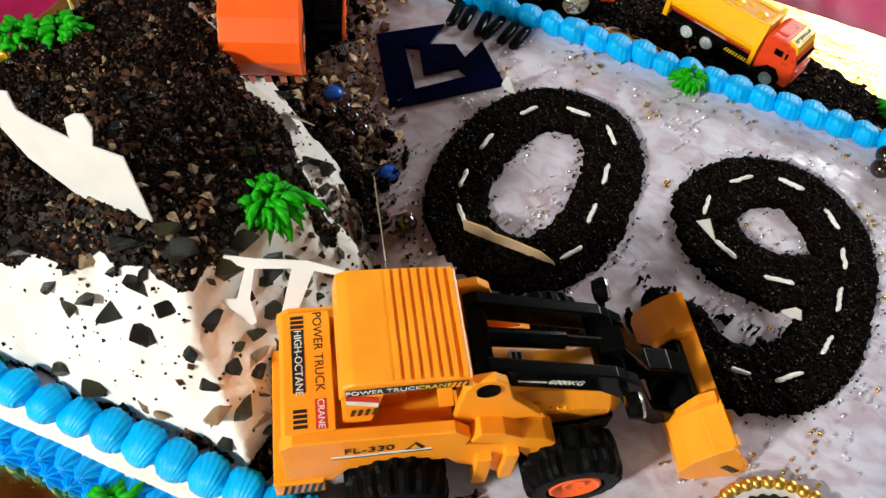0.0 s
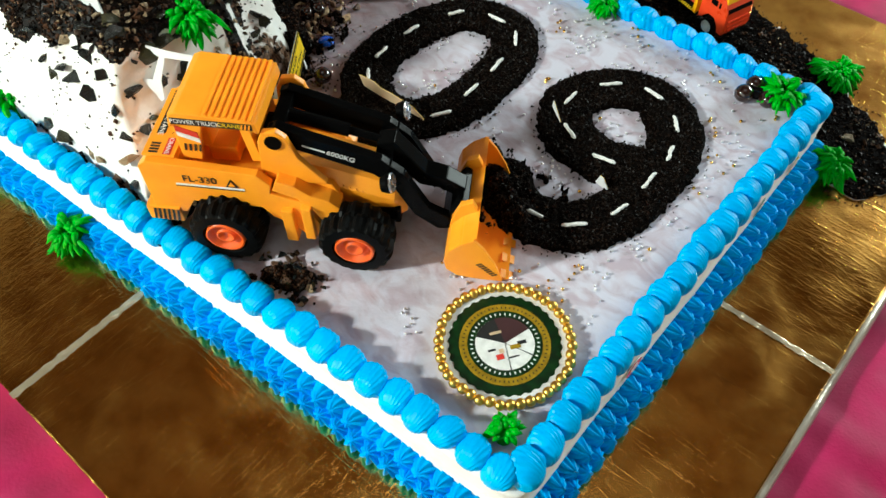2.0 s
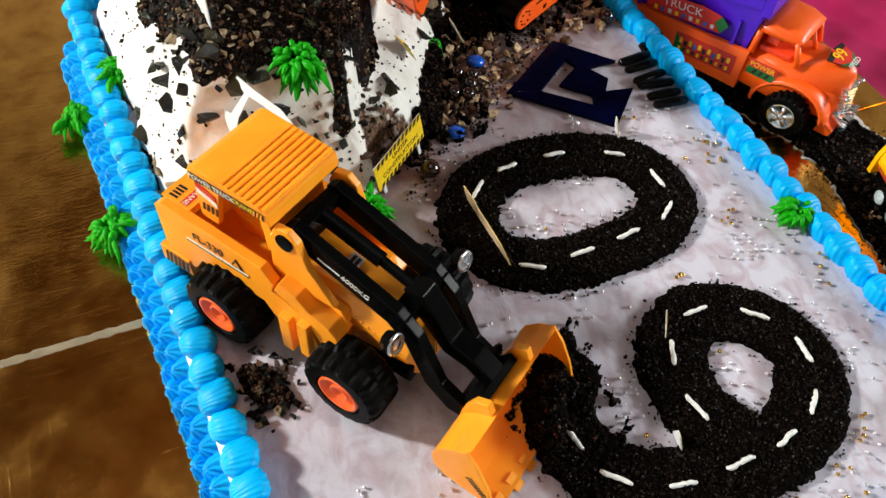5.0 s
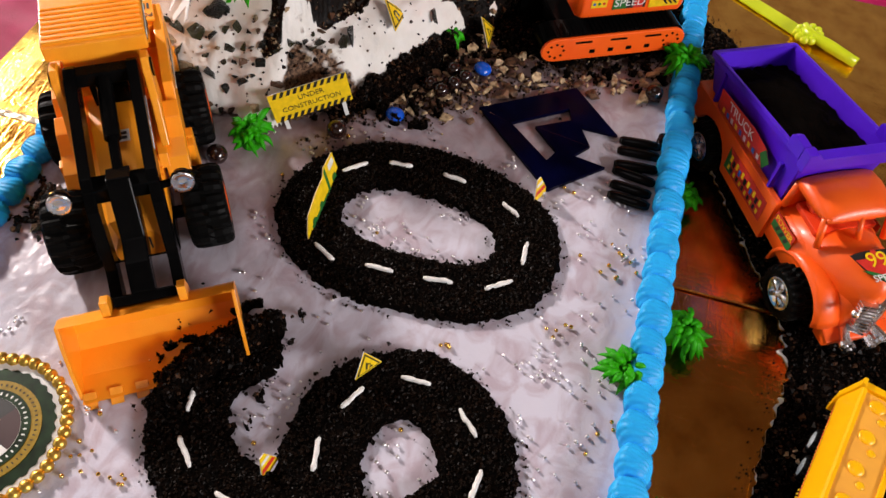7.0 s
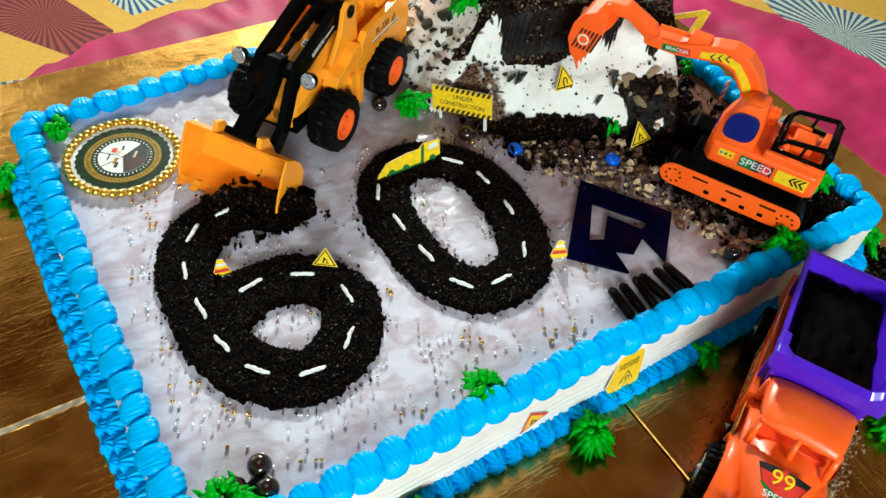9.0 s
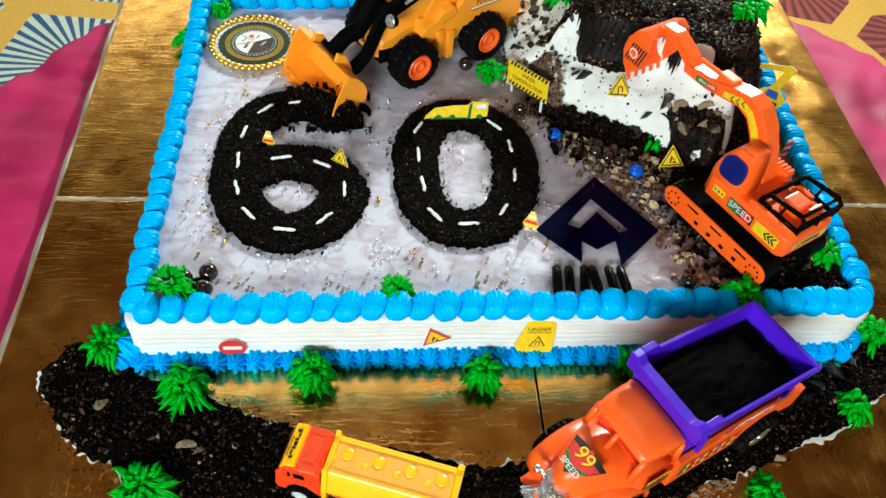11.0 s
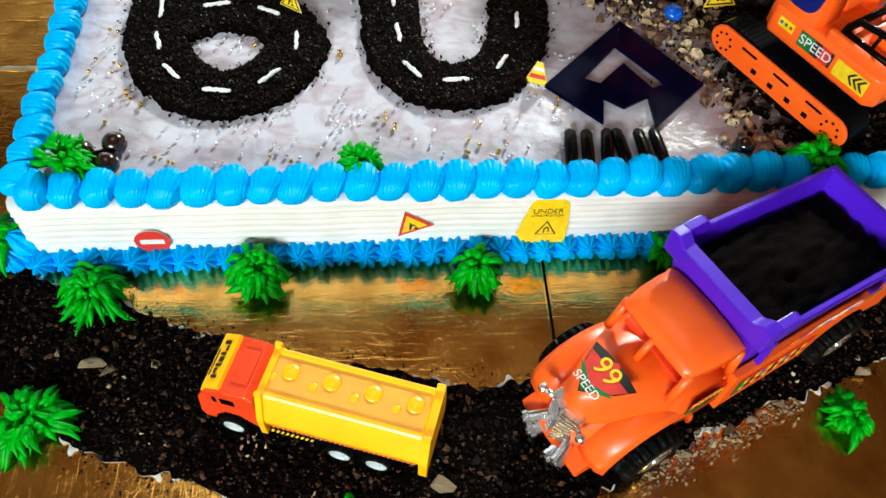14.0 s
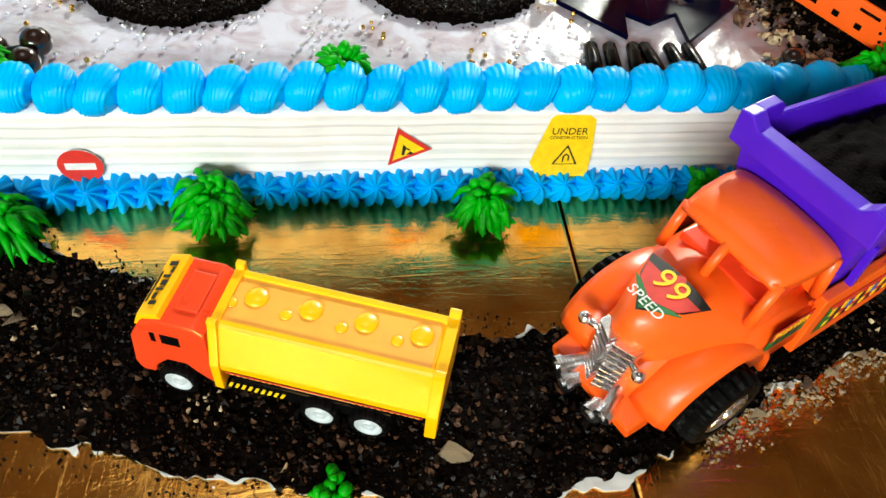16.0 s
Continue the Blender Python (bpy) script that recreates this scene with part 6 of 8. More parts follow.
def quarry_material():
    """White cream, browned on the front-left slope to stand for its shade, with dark soil over it up to a ragged edge.
    """
    q = material("quarry_cream", (0.82, 0.81, 0.78), 0.5, second=(0.72, 0.70, 0.66), scale=45, bump=0.0010, bump_scale=260)
    nt = q.node_tree
    b = nt.nodes["Principled BSDF"]
    place = nt.nodes.new("ShaderNodeTexCoord").outputs["Object"]
    def layer(attribute, scale, spread, colours, base):
        a = nt.nodes.new("ShaderNodeAttribute")
        a.attribute_name = attribute
        n = nt.nodes.new("ShaderNodeTexNoise")
        n.inputs["Scale"].default_value, n.inputs["Detail"].default_value = scale, 8
        nt.links.new(place, n.inputs["Vector"])
        add = nt.nodes.new("ShaderNodeMath")
        add.operation = "MULTIPLY_ADD"
        add.inputs[1].default_value = spread
        nt.links.new(n.outputs["Fac"], add.inputs[0])
        nt.links.new(a.outputs["Fac"], add.inputs[2])
        span = nt.nodes.new("ShaderNodeMapRange")
        span.inputs["From Min"].default_value, span.inputs["From Max"].default_value = 0.47 + spread / 2, 0.55 + spread / 2
        nt.links.new(add.outputs[0], span.inputs["Value"])
        speck = nt.nodes.new("ShaderNodeTexNoise")
        speck.inputs["Scale"].default_value, speck.inputs["Detail"].default_value = 420, 4
        nt.links.new(place, speck.inputs["Vector"])
        ramp = nt.nodes.new("ShaderNodeValToRGB")
        for e, (p, c) in zip(ramp.color_ramp.elements, colours):
            e.position, e.color = p, (*c, 1)
        nt.links.new(speck.outputs["Fac"], ramp.inputs["Fac"])
        mixer = nt.nodes.new("ShaderNodeMix")
        mixer.data_type = "RGBA"
        nt.links.new(span.outputs["Result"], mixer.inputs["Factor"])
        nt.links.new(base, mixer.inputs["A"])
        nt.links.new(ramp.outputs["Color"], mixer.inputs["B"])
        return mixer.outputs["Result"]
    out = layer("stain", 70, 0.6, ((0.38, (0.022, 0.009, 0.004)), (0.72, (0.26, 0.15, 0.09))), b.inputs["Base Color"].links[0].from_socket)
    out = layer("soil", 110, 0.45, ((0.40, (0.0006, 0.0003, 0.0002)), (0.80, (0.010, 0.0042, 0.0018))), out)
    nt.links.new(out, b.inputs["Base Color"])
    b.inputs["Specular IOR Level"].default_value = 0.12
    return q


QUARRY = quarry_material()


def build_mound():
    step = 0.0022
    i0, i1, j0, j1 = int(0.305 / step), int(0.598 / step), int(0.135 / step), int(0.455 / step)
    verts, index, faces = [], {}, []
    for i in range(i0, i1 + 2):
        for j in range(j0, j1 + 2):
            x, y = i * step, j * step
            h = mound(x, y)
            index[(i, j)] = len(verts)
            verts.append((x, y, TOP + h))
    for i in range(i0, i1 + 1):
        for j in range(j0, j1 + 1):
            x, y = (i + 0.5) * step, (j + 0.5) * step
            h = mound(x, y)
            if h <= 0.0003:
                continue
            faces.append((index[(i, j)], index[(i + 1, j)], index[(i + 1, j + 1)], index[(i, j + 1)]))
    mesh = bpy.data.meshes.new("quarry_mound")
    mesh.from_pydata(verts, [], faces)
    mesh.materials.append(QUARRY)
    soil, stain = mesh.attributes.new("soil", "FLOAT", "POINT"), mesh.attributes.new("stain", "FLOAT", "POINT")
    for k, (x, y, z) in enumerate(verts):
        soil.data[k].value = sum(not mound_is_white(x + i * 0.0018, y + j * 0.0018, z - TOP) for i in (-1, 0, 1) for j in (-1, 0, 1)) / 9
        # Brown laid over the front-left slope in place of the shade there.
        stain.data[k].value = min(1.0, max(0.0, (0.385 - x) / 0.03)) * min(0.6, max(0.0, (0.306 - y) / 0.02))
    mesh.shade_smooth()
    ob = new("quarry_mound", mesh)
    bm = bmesh.new()
    bm.from_mesh(mesh)
    bmesh.ops.delete(bm, geom=[v for v in bm.verts if not v.link_faces], context="VERTS")
    bm.to_mesh(mesh)
    bm.free()
    return tagged(ob, "quarry mound of white cream under dark chocolate soil", "quarry mound")


build_mound()


def ground_at(x, y):
    return TOP + max(0.0, mound(x, y))


rg = np.random.RandomState(5)
# soil crumbs over the dark part of the mound, and brown crumbs thrown over the glaze before it
pts = []
while len(pts) < 20000:
    x, y = rg.uniform(0.31, 0.592), rg.uniform(0.15, 0.445)
    h = mound(x, y)
    if h > 0.001 and (not mound_is_white(x, y, h) or rg.rand() < 0.035):
        pts.append((x, y, TOP + h + rg.uniform(-0.0003, 0.0008)))
pts = np.array(pts)
sz = rg.uniform(0.0005, 0.0019, len(pts)) * np.where(rg.rand(len(pts)) < 0.10, 2.0, 1)
cut = rg.rand(len(pts)) * 0.75 + 0.28 * np.array([max(0.0, 0.5 + noise.noise(Vector((x * 34, y * 34, 6)))) for x, y, z in pts])
crumbs("soil_crumbs", pts[cut < 0.68], sz[cut < 0.68], CRUMB, "dark chocolate soil crumbs over the quarry mound", "crumbs", 31)
crumbs("brown_crumbs", pts[(cut >= 0.68) & (cut < 0.92)], sz[(cut >= 0.68) & (cut < 0.92)], BROWNCRUMB, "brown wafer crumbs over the quarry mound", "crumbs", 32)
crumbs("tan_crumbs", pts[cut >= 0.92], sz[cut >= 0.92], ROCKTAN, "tan biscuit crumbs over the quarry mound", "crumbs", 33)


def field_chance(x, y):
    """How thick the thrown crumbs lie on the glaze towards the quarry."""
    d = mound_front(x, y)
    s = (x - 0.455) * 0.83 + (y - 0.02) * 0.56 + 0.03 * noise.noise(Vector((x * 22, y * 22, 4)))
    return min(1.0, max(0.0, (s + 0.012) / 0.075)) * (1 if d < 0 else 0) if x > 0.30 and y > 0.018 else 0


pts = []
while len(pts) < 6500:
    x, y = rg.uniform(0.30, 0.585), rg.uniform(0.018, 0.31)
    if mound(x, y) <= 0.0005 and rg.rand() < field_chance(x, y) ** 1.6 * (0.35 + 0.65 * (noise.noise(Vector((x * 40, y * 40, 21))) > -0.1)):
        pts.append((x, y, TOP + rg.uniform(0, 0.0009)))
pts = np.array(pts)
sz = rg.uniform(0.0006, 0.0020, len(pts))
cut = rg.rand(len(pts))
crumbs("field_dark_crumbs", pts[cut < 0.45], sz[cut < 0.45], CRUMB, "dark crumbs strewn over the glaze before the quarry", "crumbs", 34)
crumbs("field_brown_crumbs", pts[(cut >= 0.45) & (cut < 0.85)], sz[(cut >= 0.45) & (cut < 0.85)], BROWNCRUMB, "brown crumbs strewn over the glaze before the quarry", "crumbs", 35)
crumbs("field_tan_crumbs", pts[cut >= 0.85], sz[cut >= 0.85], ROCKTAN, "tan crumbs strewn over the glaze before the quarry", "crumbs", 36)

# dark bank of crumbs along the foot of the white shelf, and other small heaps
def heap(name, blobs, label, z0, seed, high=0.006, crumb_n=500, dark=0.75):
    step = 0.0016
    cells, tops = [], {}
    x0, x1 = min(b[0] - b[2] * 1.4 for b in blobs), max(b[0] + b[2] * 1.4 for b in blobs)
    y0, y1 = min(b[1] - b[2] * 1.4 for b in blobs), max(b[1] + b[2] * 1.4 for b in blobs)
    def lift(x, y):
        s = 0
        for bx, by, br in blobs:
            s = max(s, 1 - ((x - bx) ** 2 + (y - by) ** 2) / (br * br))
        return s + 0.45 * noise.noise(Vector((x * 120, y * 120, seed))) + 0.25 * noise.noise(Vector((x * 330, y * 330, seed)))
    for i in range(int(x0 / step) - 1, int(x1 / step) + 2):
        for j in range(int(y0 / step) - 1, int(y1 / step) + 2):
            if lift((i + 0.5) * step, (j + 0.5) * step) > 0.12:
                cells.append((i, j))
    def height(x, y):
        s = max(0.0, lift(x, y))
        base = z0(x, y) if callable(z0) else z0
        return base + high * min(1, s) ** 0.6 + 0.0005 * noise.noise(Vector((x * 700, y * 700, 2)))
    low = min(z0(x, y) for x, y, _ in blobs) if callable(z0) else z0
    t = thing(name, Matrix(), label, "crumb heap")
    mass("heap_bed", cells, step, height, SOIL, "", "", low - 0.001, t, 4)
    rs = np.random.RandomState(seed)
    pk = rs.choice(len(cells), crumb_n)
    p = np.array([((cells[k][0] + rs.rand()) * step, (cells[k][1] + rs.rand()) * step) for k in pk])
    z = np.array([height(x, y) for x, y in p])
    s = rs.uniform(0.0006, 0.0019, crumb_n)
    c = rs.rand(crumb_n)
    crumbs("crumb_mass", np.c_[p, z][c < dark], s[c < dark], CRUMB, "loose dark crumbs", "", seed, parent=t)
    crumbs("pale_crumb_mass", np.c_[p, z][c >= dark], s[c >= dark], BROWNCRUMB, "loose brown crumbs", "", seed + 1, parent=t)
    return t


heap("soil_bank", [(0.364, 0.240, 0.014), (0.384, 0.234, 0.020), (0.402, 0.225, 0.019), (0.420, 0.215, 0.015), (0.438, 0.204, 0.011)], "low bank of dark soil along the quarry's foot", TOP - 0.0005, 41, 0.020, 2600, 0.9)
heap("soil_bank", [(0.452, 0.188, 0.011), (0.490, 0.160, 0.016), (0.478, 0.150, 0.014)], "low bank of dark soil beside the excavator", TOP - 0.0005, 42, 0.0075, 900, 0.85)
heap("soil_bank", [(0.528, 0.205, 0.017), (0.543, 0.228, 0.016), (0.516, 0.180, 0.016), (0.552, 0.250, 0.014), (0.503, 0.166, 0.013)], "bank of dark soil and rubble behind the excavator", TOP - 0.0005, 44, 0.014, 1500, 0.7)
heap("soil_bank", [(0.345, 0.262, 0.010), (0.355, 0.252, 0.011)], "small bank of rubble behind the caution board", TOP - 0.0005, 48, 0.008, 500, 0.6)
heap("soil_pile", [(0.128, 0.250, 0.013), (0.143, 0.243, 0.014), (0.152, 0.233, 0.010), (0.112, 0.262, 0.012), (0.100, 0.268, 0.011)], "pile of dark crumbs in and beside the loader's bucket", TOP, 43, 0.017, 1400, 0.95)
heap("stone_heap", [(0.193, 0.412, 0.010), (0.203, 0.416, 0.009), (0.184, 0.404, 0.008)], "small heap of dark and pale stones beside the loader", TOP - 0.0005, 45, 0.005, 700, 0.6)
heap("soil_heap", [(0.530, 0.030, 0.016), (0.551, 0.034, 0.017), (0.566, 0.044, 0.014), (0.515, 0.028, 0.010), (0.566, 0.028, 0.012)], "heap of black soil behind the excavator", TOP - 0.0005, 47, 0.008, 900, 0.9)
heap("soil_bed", [(0.470, 0.150, 0.022), (0.492, 0.120, 0.024), (0.508, 0.090, 0.024), (0.522, 0.062, 0.024), (0.468, 0.118, 0.020), (0.484, 0.088, 0.020), (0.498, 0.060, 0.020), (0.512, 0.136, 0.020), (0.528, 0.108, 0.022), (0.542, 0.080, 0.022)], "bed of black soil under the excavator's tracks", TOP - 0.0005, 52, 0.0112, 2600, 0.75)
heap("soil_bank", [(0.315, 0.428, 0.011), (0.335, 0.430, 0.011), (0.355, 0.432, 0.010), (0.380, 0.436, 0.009), (0.405, 0.438, 0.008), (0.43, 0.440, 0.007), (0.30, 0.422, 0.010), (0.312, 0.412, 0.010), (0.322, 0.418, 0.010)], "dark soil between the mound and the blue border", TOP - 0.0005, 49, 0.006, 1200, 0.75)


# ---- rocks ----
def rock_mesh(seed, flat):
    rs = random.Random(seed)
    bm = bmesh.new()
    pts = [Vector((rs.uniform(-1, 1), rs.uniform(-1, 1), rs.uniform(-1, 1) * flat)) for _ in range(10)]
    for p in pts:
        p /= max(p.length ** 0.6, 0.5)
        bm.verts.new(Vector((p.x * rs.uniform(0.8, 1.25), p.y * rs.uniform(0.6, 1.0), p.z * flat * rs.uniform(0.8, 1.1))))
    bmesh.ops.convex_hull(bm, input=bm.verts[:])
    bmesh.ops.delete(bm, geom=[v for v in bm.verts if not v.link_faces], context="VERTS")
    bmesh.ops.bevel(bm, geom=bm.edges[:], offset=0.03, segments=1, affect="EDGES")
    bm.normal_update()
    mesh = bpy.data.meshes.new("rock")
    bm.to_mesh(mesh)
    bm.free()
    return mesh


ROCKS = {}
for mat in (ROCKDARK, ROCKGREEN, ROCKTAN, ROCKBROWN):
    ROCKS[mat.name] = []
    for k in range(5):
        mesh = rock_mesh(k * 7 + len(mat.name), 0.55 + 0.08 * k)
        mesh.materials.append(mat)
        ROCKS[mat.name].append(mesh)
ROCK_LABEL = {"dark_rock": "glossy black candy rock on the quarry", "green_black_rock": "greenish black candy rock on the quarry", "tan_rock": "tan biscuit rock on the quarry", "brown_rock": "brown chocolate rock on the quarry"}


def rock(x, y, size, mat, z=None, label=None):
    z = ground_at(x, y) if z is None else z
    ob = new("rock", rnd.choice(ROCKS[mat]))
    ob.matrix_world = Matrix.Translation((x, y, z + size * 0.25)) @ pose(0, 0, 0, rnd.uniform(-25, 25), rnd.uniform(-25, 25), rnd.uniform(0, 360)) @ Matrix.Diagonal((size, size, size, 1))
    return tagged(ob, label or ROCK_LABEL[mat], "rock", "rocks of the quarry")


rr = random.Random(19)
placed = []


def rubble(name, n, xa, xb, ya, yb, lo, hi, mats, test, label):
    """Small stones past counting, joined by colour into one loose mass each."""
    spots = {m: [] for m in mats}
    tries = 0
    while n > 0 and tries < 8000:
        tries += 1
        x, y, q = rr.uniform(xa, xb), rr.uniform(ya, yb), rr.uniform(lo, hi)
        if test(x, y) and not any((x - a) ** 2 + (y - b) ** 2 < (0.7 * (q + c)) ** 2 for a, b, c in placed):
            placed.append((x, y, q))
            spots[rr.choice(mats)].append((x, y, q))
            n -= 1
    for mat, rows in spots.items():
        verts, faces = [], []
        for x, y, q in rows:
            mesh = rr.choice(ROCKS[mat])
            m = Matrix.Translation((x, y, ground_at(x, y) + q * 0.25)) @ pose(0, 0, 0, rr.uniform(-25, 25), rr.uniform(-25, 25), rr.uniform(0, 360)) @ Matrix.Diagonal((q, q, q, 1))
            first = len(verts)
            verts += [tuple(m @ v.co) for v in mesh.vertices]
            faces += [tuple(first + k for k in p.vertices) for p in mesh.polygons]
        mesh = bpy.data.meshes.new(name)
        mesh.from_pydata(verts, [], faces)
        tagged(part_of(name, mesh, ROCKS[mat][0].materials[0]), label, "rubble", kind="stuff")


def strew(n, xa, xb, ya, yb, lo, hi, mats, test):
    tries = 0
    while n > 0 and tries < 6000:
        tries += 1
        x, y = rr.uniform(xa, xb), rr.uniform(ya, yb)
        s = rr.uniform(lo, hi)
        if not test(x, y) or any((x - a) ** 2 + (y - b) ** 2 < (0.8 * (s + c)) ** 2 for a, b, c in placed):
            continue
        placed.append((x, y, s))
        rock(x, y, s, rr.choice(mats))
        n -= 1


D_, G_, T_, B_ = "dark_rock", "green_black_rock", "tan_rock", "brown_rock"
# back slope: large dark blocks on the white cream
strew(17, 0.330, 0.45, 0.365, 0.420, 0.0065, 0.0105, [D_, D_, G_], lambda x, y: 0.02 < mound(x, y) < 0.064)
strew(34, 0.316, 0.46, 0.335, 0.415, 0.0045, 0.0100, [D_, D_, G_, G_, T_, D_], lambda x, y: 0.056 < mound(x, y) < 0.084 and (x - 0.372) ** 2 + (y - 0.330) ** 2 > 0.024 ** 2)
strew(52, 0.296, 0.44, 0.402, 0.446, 0.0045, 0.0100, [D_, D_, G_, G_, B_, T_], lambda x, y: mound(x, y) < 0.016 and y < 0.411 + 0.068 * x)
for x, y, q in ((0.318, 0.402, 0.0100), (0.3225, 0.415, 0.0085), (0.343, 0.424, 0.0100), (0.336, 0.388, 0.0090), (0.326, 0.372, 0.0085)):
    rock(x, y, q, T_, None, "tan wafer block among dark rocks at the mound's foot")
strew(26, 0.312, 0.372, 0.335, 0.410, 0.0050, 0.0102, [D_, D_, G_, G_, T_], lambda x, y: mound(x, y) < 0.056 and (x - 0.374) ** 2 + (y - 0.330) ** 2 > 0.02 ** 2)
for x, y, q, mat in ((0.362, 0.372, 0.0105, G_), (0.376, 0.384, 0.0100, D_), (0.389, 0.376, 0.0090, G_), (0.404, 0.392, 0.0105, D_), (0.352, 0.352, 0.0095, D_)):
    rock(x, y, q, mat)
# loose stones beside the loader
for k in range(46):
    a, q = rr.uniform(0, math.tau), 0.024 * math.sqrt(rr.random())
    rock(0.192 + 1.25 * q * math.cos(a), 0.410 + 0.62 * q * math.sin(a), rr.uniform(0.0018, 0.0042), rr.choice([D_, D_, D_, T_, B_, G_]), TOP + max(0.0, 0.004 - 0.2 * q), "small glossy stone of the heap beside the loader")
# left slope: mixed rubble
strew(100, 0.310, 0.372, 0.262, 0.360, 0.0030, 0.0076, [D_, T_, B_, D_, B_, G_], lambda x, y: mound(x, y) > 0.0 and (x - 0.368) ** 2 + (y - 0.330) ** 2 > 0.018 ** 2 and (x - 0.3255) * 0.82 + (y - 0.2745) * 0.57 > 0.006)
# upper plateau
rubble("plateau_rubble", 120, 0.345, 0.58, 0.29, 0.42, 0.0014, 0.0044, [B_, T_, D_, G_, D_], lambda x, y: mound(x, y) > 0.07, "brown, tan and dark rubble over the quarry's brow")
strew(26, 0.352, 0.43, 0.335, 0.402, 0.0022, 0.0052, [T_, T_, B_], lambda x, y: mound(x, y) > 0.06)
strew(12, 0.38, 0.58, 0.30, 0.42, 0.0040, 0.0070, [D_, G_], lambda x, y: mound(x, y) > 0.08)
# rubble on the front shelf by the excavator's boom
strew(48, 0.440, 0.530, 0.145, 0.240, 0.0046, 0.0100, [B_, T_, T_, T_, T_], lambda x, y: (x - 0.482) ** 2 / 0.036 ** 2 + (mound_front(x, y) - 0.010) ** 2 / 0.015 ** 2 < 1)
for x, y, rx, ry, turn in ((0.4500, 0.2200, 0.0150, 0.0070, 28), (0.4330, 0.2150, 0.0110, 0.0034, 18), (0.3770, 0.2630, 0.0115, 0.0050, 8)):
    ob = new("chocolate_slab", ROCKS["dark_rock"][int(turn) % 5])
    ob.matrix_world = Matrix.Translation((x, y, ground_at(x, y) + 0.0020)) @ pose(0, 0, 0, 38, 0, turn) @ Matrix.Diagonal((rx, ry * 1.25, 0.0055, 1))
    tagged(ob, "flat black chocolate slab lying on the white shelf", "chocolate slab")
strew(26, 0.50, 0.560, 0.160, 0.262, 0.0034, 0.0066, [T_, B_, D_, T_], lambda x, y: mound(x, y) < 0.02 and mound_front(x, y) > -0.02)
# broken pieces round the tracks and before the mound
rubble("quarry_rubble", 190, 0.36, 0.56, 0.030, 0.235, 0.0024, 0.0078, [B_, T_, T_], lambda x, y: mound(x, y) <= 0.001 and rr.random() < field_chance(x, y) and not (0.43 < x < 0.55 and 0.03 < y < 0.14 and abs((x - 0.502) * 0.883 + (y - 0.082) * 0.47) < 0.048) and not ((x - 0.367) ** 2 + (y - 0.097) ** 2 < 0.055 ** 2), "brown and tan biscuit rubble on the glaze before the quarry")


# ---- grass of piped cream ----
def tuft(x, y, z, r, h, n, lean=(0, 0), droop=0.35, seed=0, label="bright green piped cream grass tuft", name="icing_grass"):
    """A clump of pointed piped blades that spring from a small dome and hang over; a lean tips the clump over."""
    rs = random.Random(seed * 31 + 7)
    bm = bmesh.new()
    tip = math.hypot(*lean)
    axis = Vector((lean[0], lean[1], 1.0)).normalized() if tip > 0.25 else Vector((0, 0, 1))
    turn = Vector((0, 0, 1)).rotation_difference(axis).to_matrix()
    ball(bm, (0, 0, 0), r * 0.62, (1, 1, 0.75 * h / r), 12)
    for v in bm.verts:
        v.co = turn @ v.co
    low = -0.001 if z < 0.03 else -0.012
    for k in range(int(n * 1.5)):
        a = rs.uniform(0, math.tau)
        wide = r * (1 + 0.45 * noise.noise(Vector((2 * math.cos(a), 2 * math.sin(a), seed * 1.7))))
        q = wide * 0.62 * math.sqrt(rs.random())
        b = a + rs.gauss(0, 0.45)
        rise = rs.uniform(-0.5, 1.25) * (1 - 0.45 * q / r)
        ahead = Vector((math.cos(b) * math.cos(rise), math.sin(b) * math.cos(rise), math.sin(rise)))
        side = Vector((-math.sin(b), math.cos(b), 0))
        long = wide * rs.uniform(0.45, 1.10) * (1 + 0.5 * noise.noise(Vector((3 * math.cos(b), 3 * math.sin(b), seed * 3.1 + 2 * rise))))
        base = Vector((q * math.cos(a), q * math.sin(a), 0.72 * h * math.sqrt(max(0.0, 1 - (q / r) ** 2)) * rs.uniform(0.55, 1.0)))
        w, swing, phase = rs.uniform(0.0015, 0.0027), rs.uniform(-0.16, 0.16), rs.uniform(0, 6)
        pts = []
        for i in range(6):
            u = i / 5
            p = turn @ (base + ahead * (long * u) + side * (swing * long * math.sin(phase + 3.5 * u)))
            p.z -= droop * 1.25 * long * u * u
            p.z = max(p.z, low)
            pts.append(p)
        tube(bm, pts, [w * 0.7, w, w * 1.15, w * 1.0, w * 0.6, w * 0.1], 6)
    if z < 0.03:
        for v in bm.verts:
            v.co.z = max(v.co.z, 0.0004 - z)
    ob = part(name, bm, GREEN, None, "", True)
    ob.matrix_world = Matrix.Translation((x, y, z))
    return tagged(ob, label, "icing grass", "icing grass tufts")


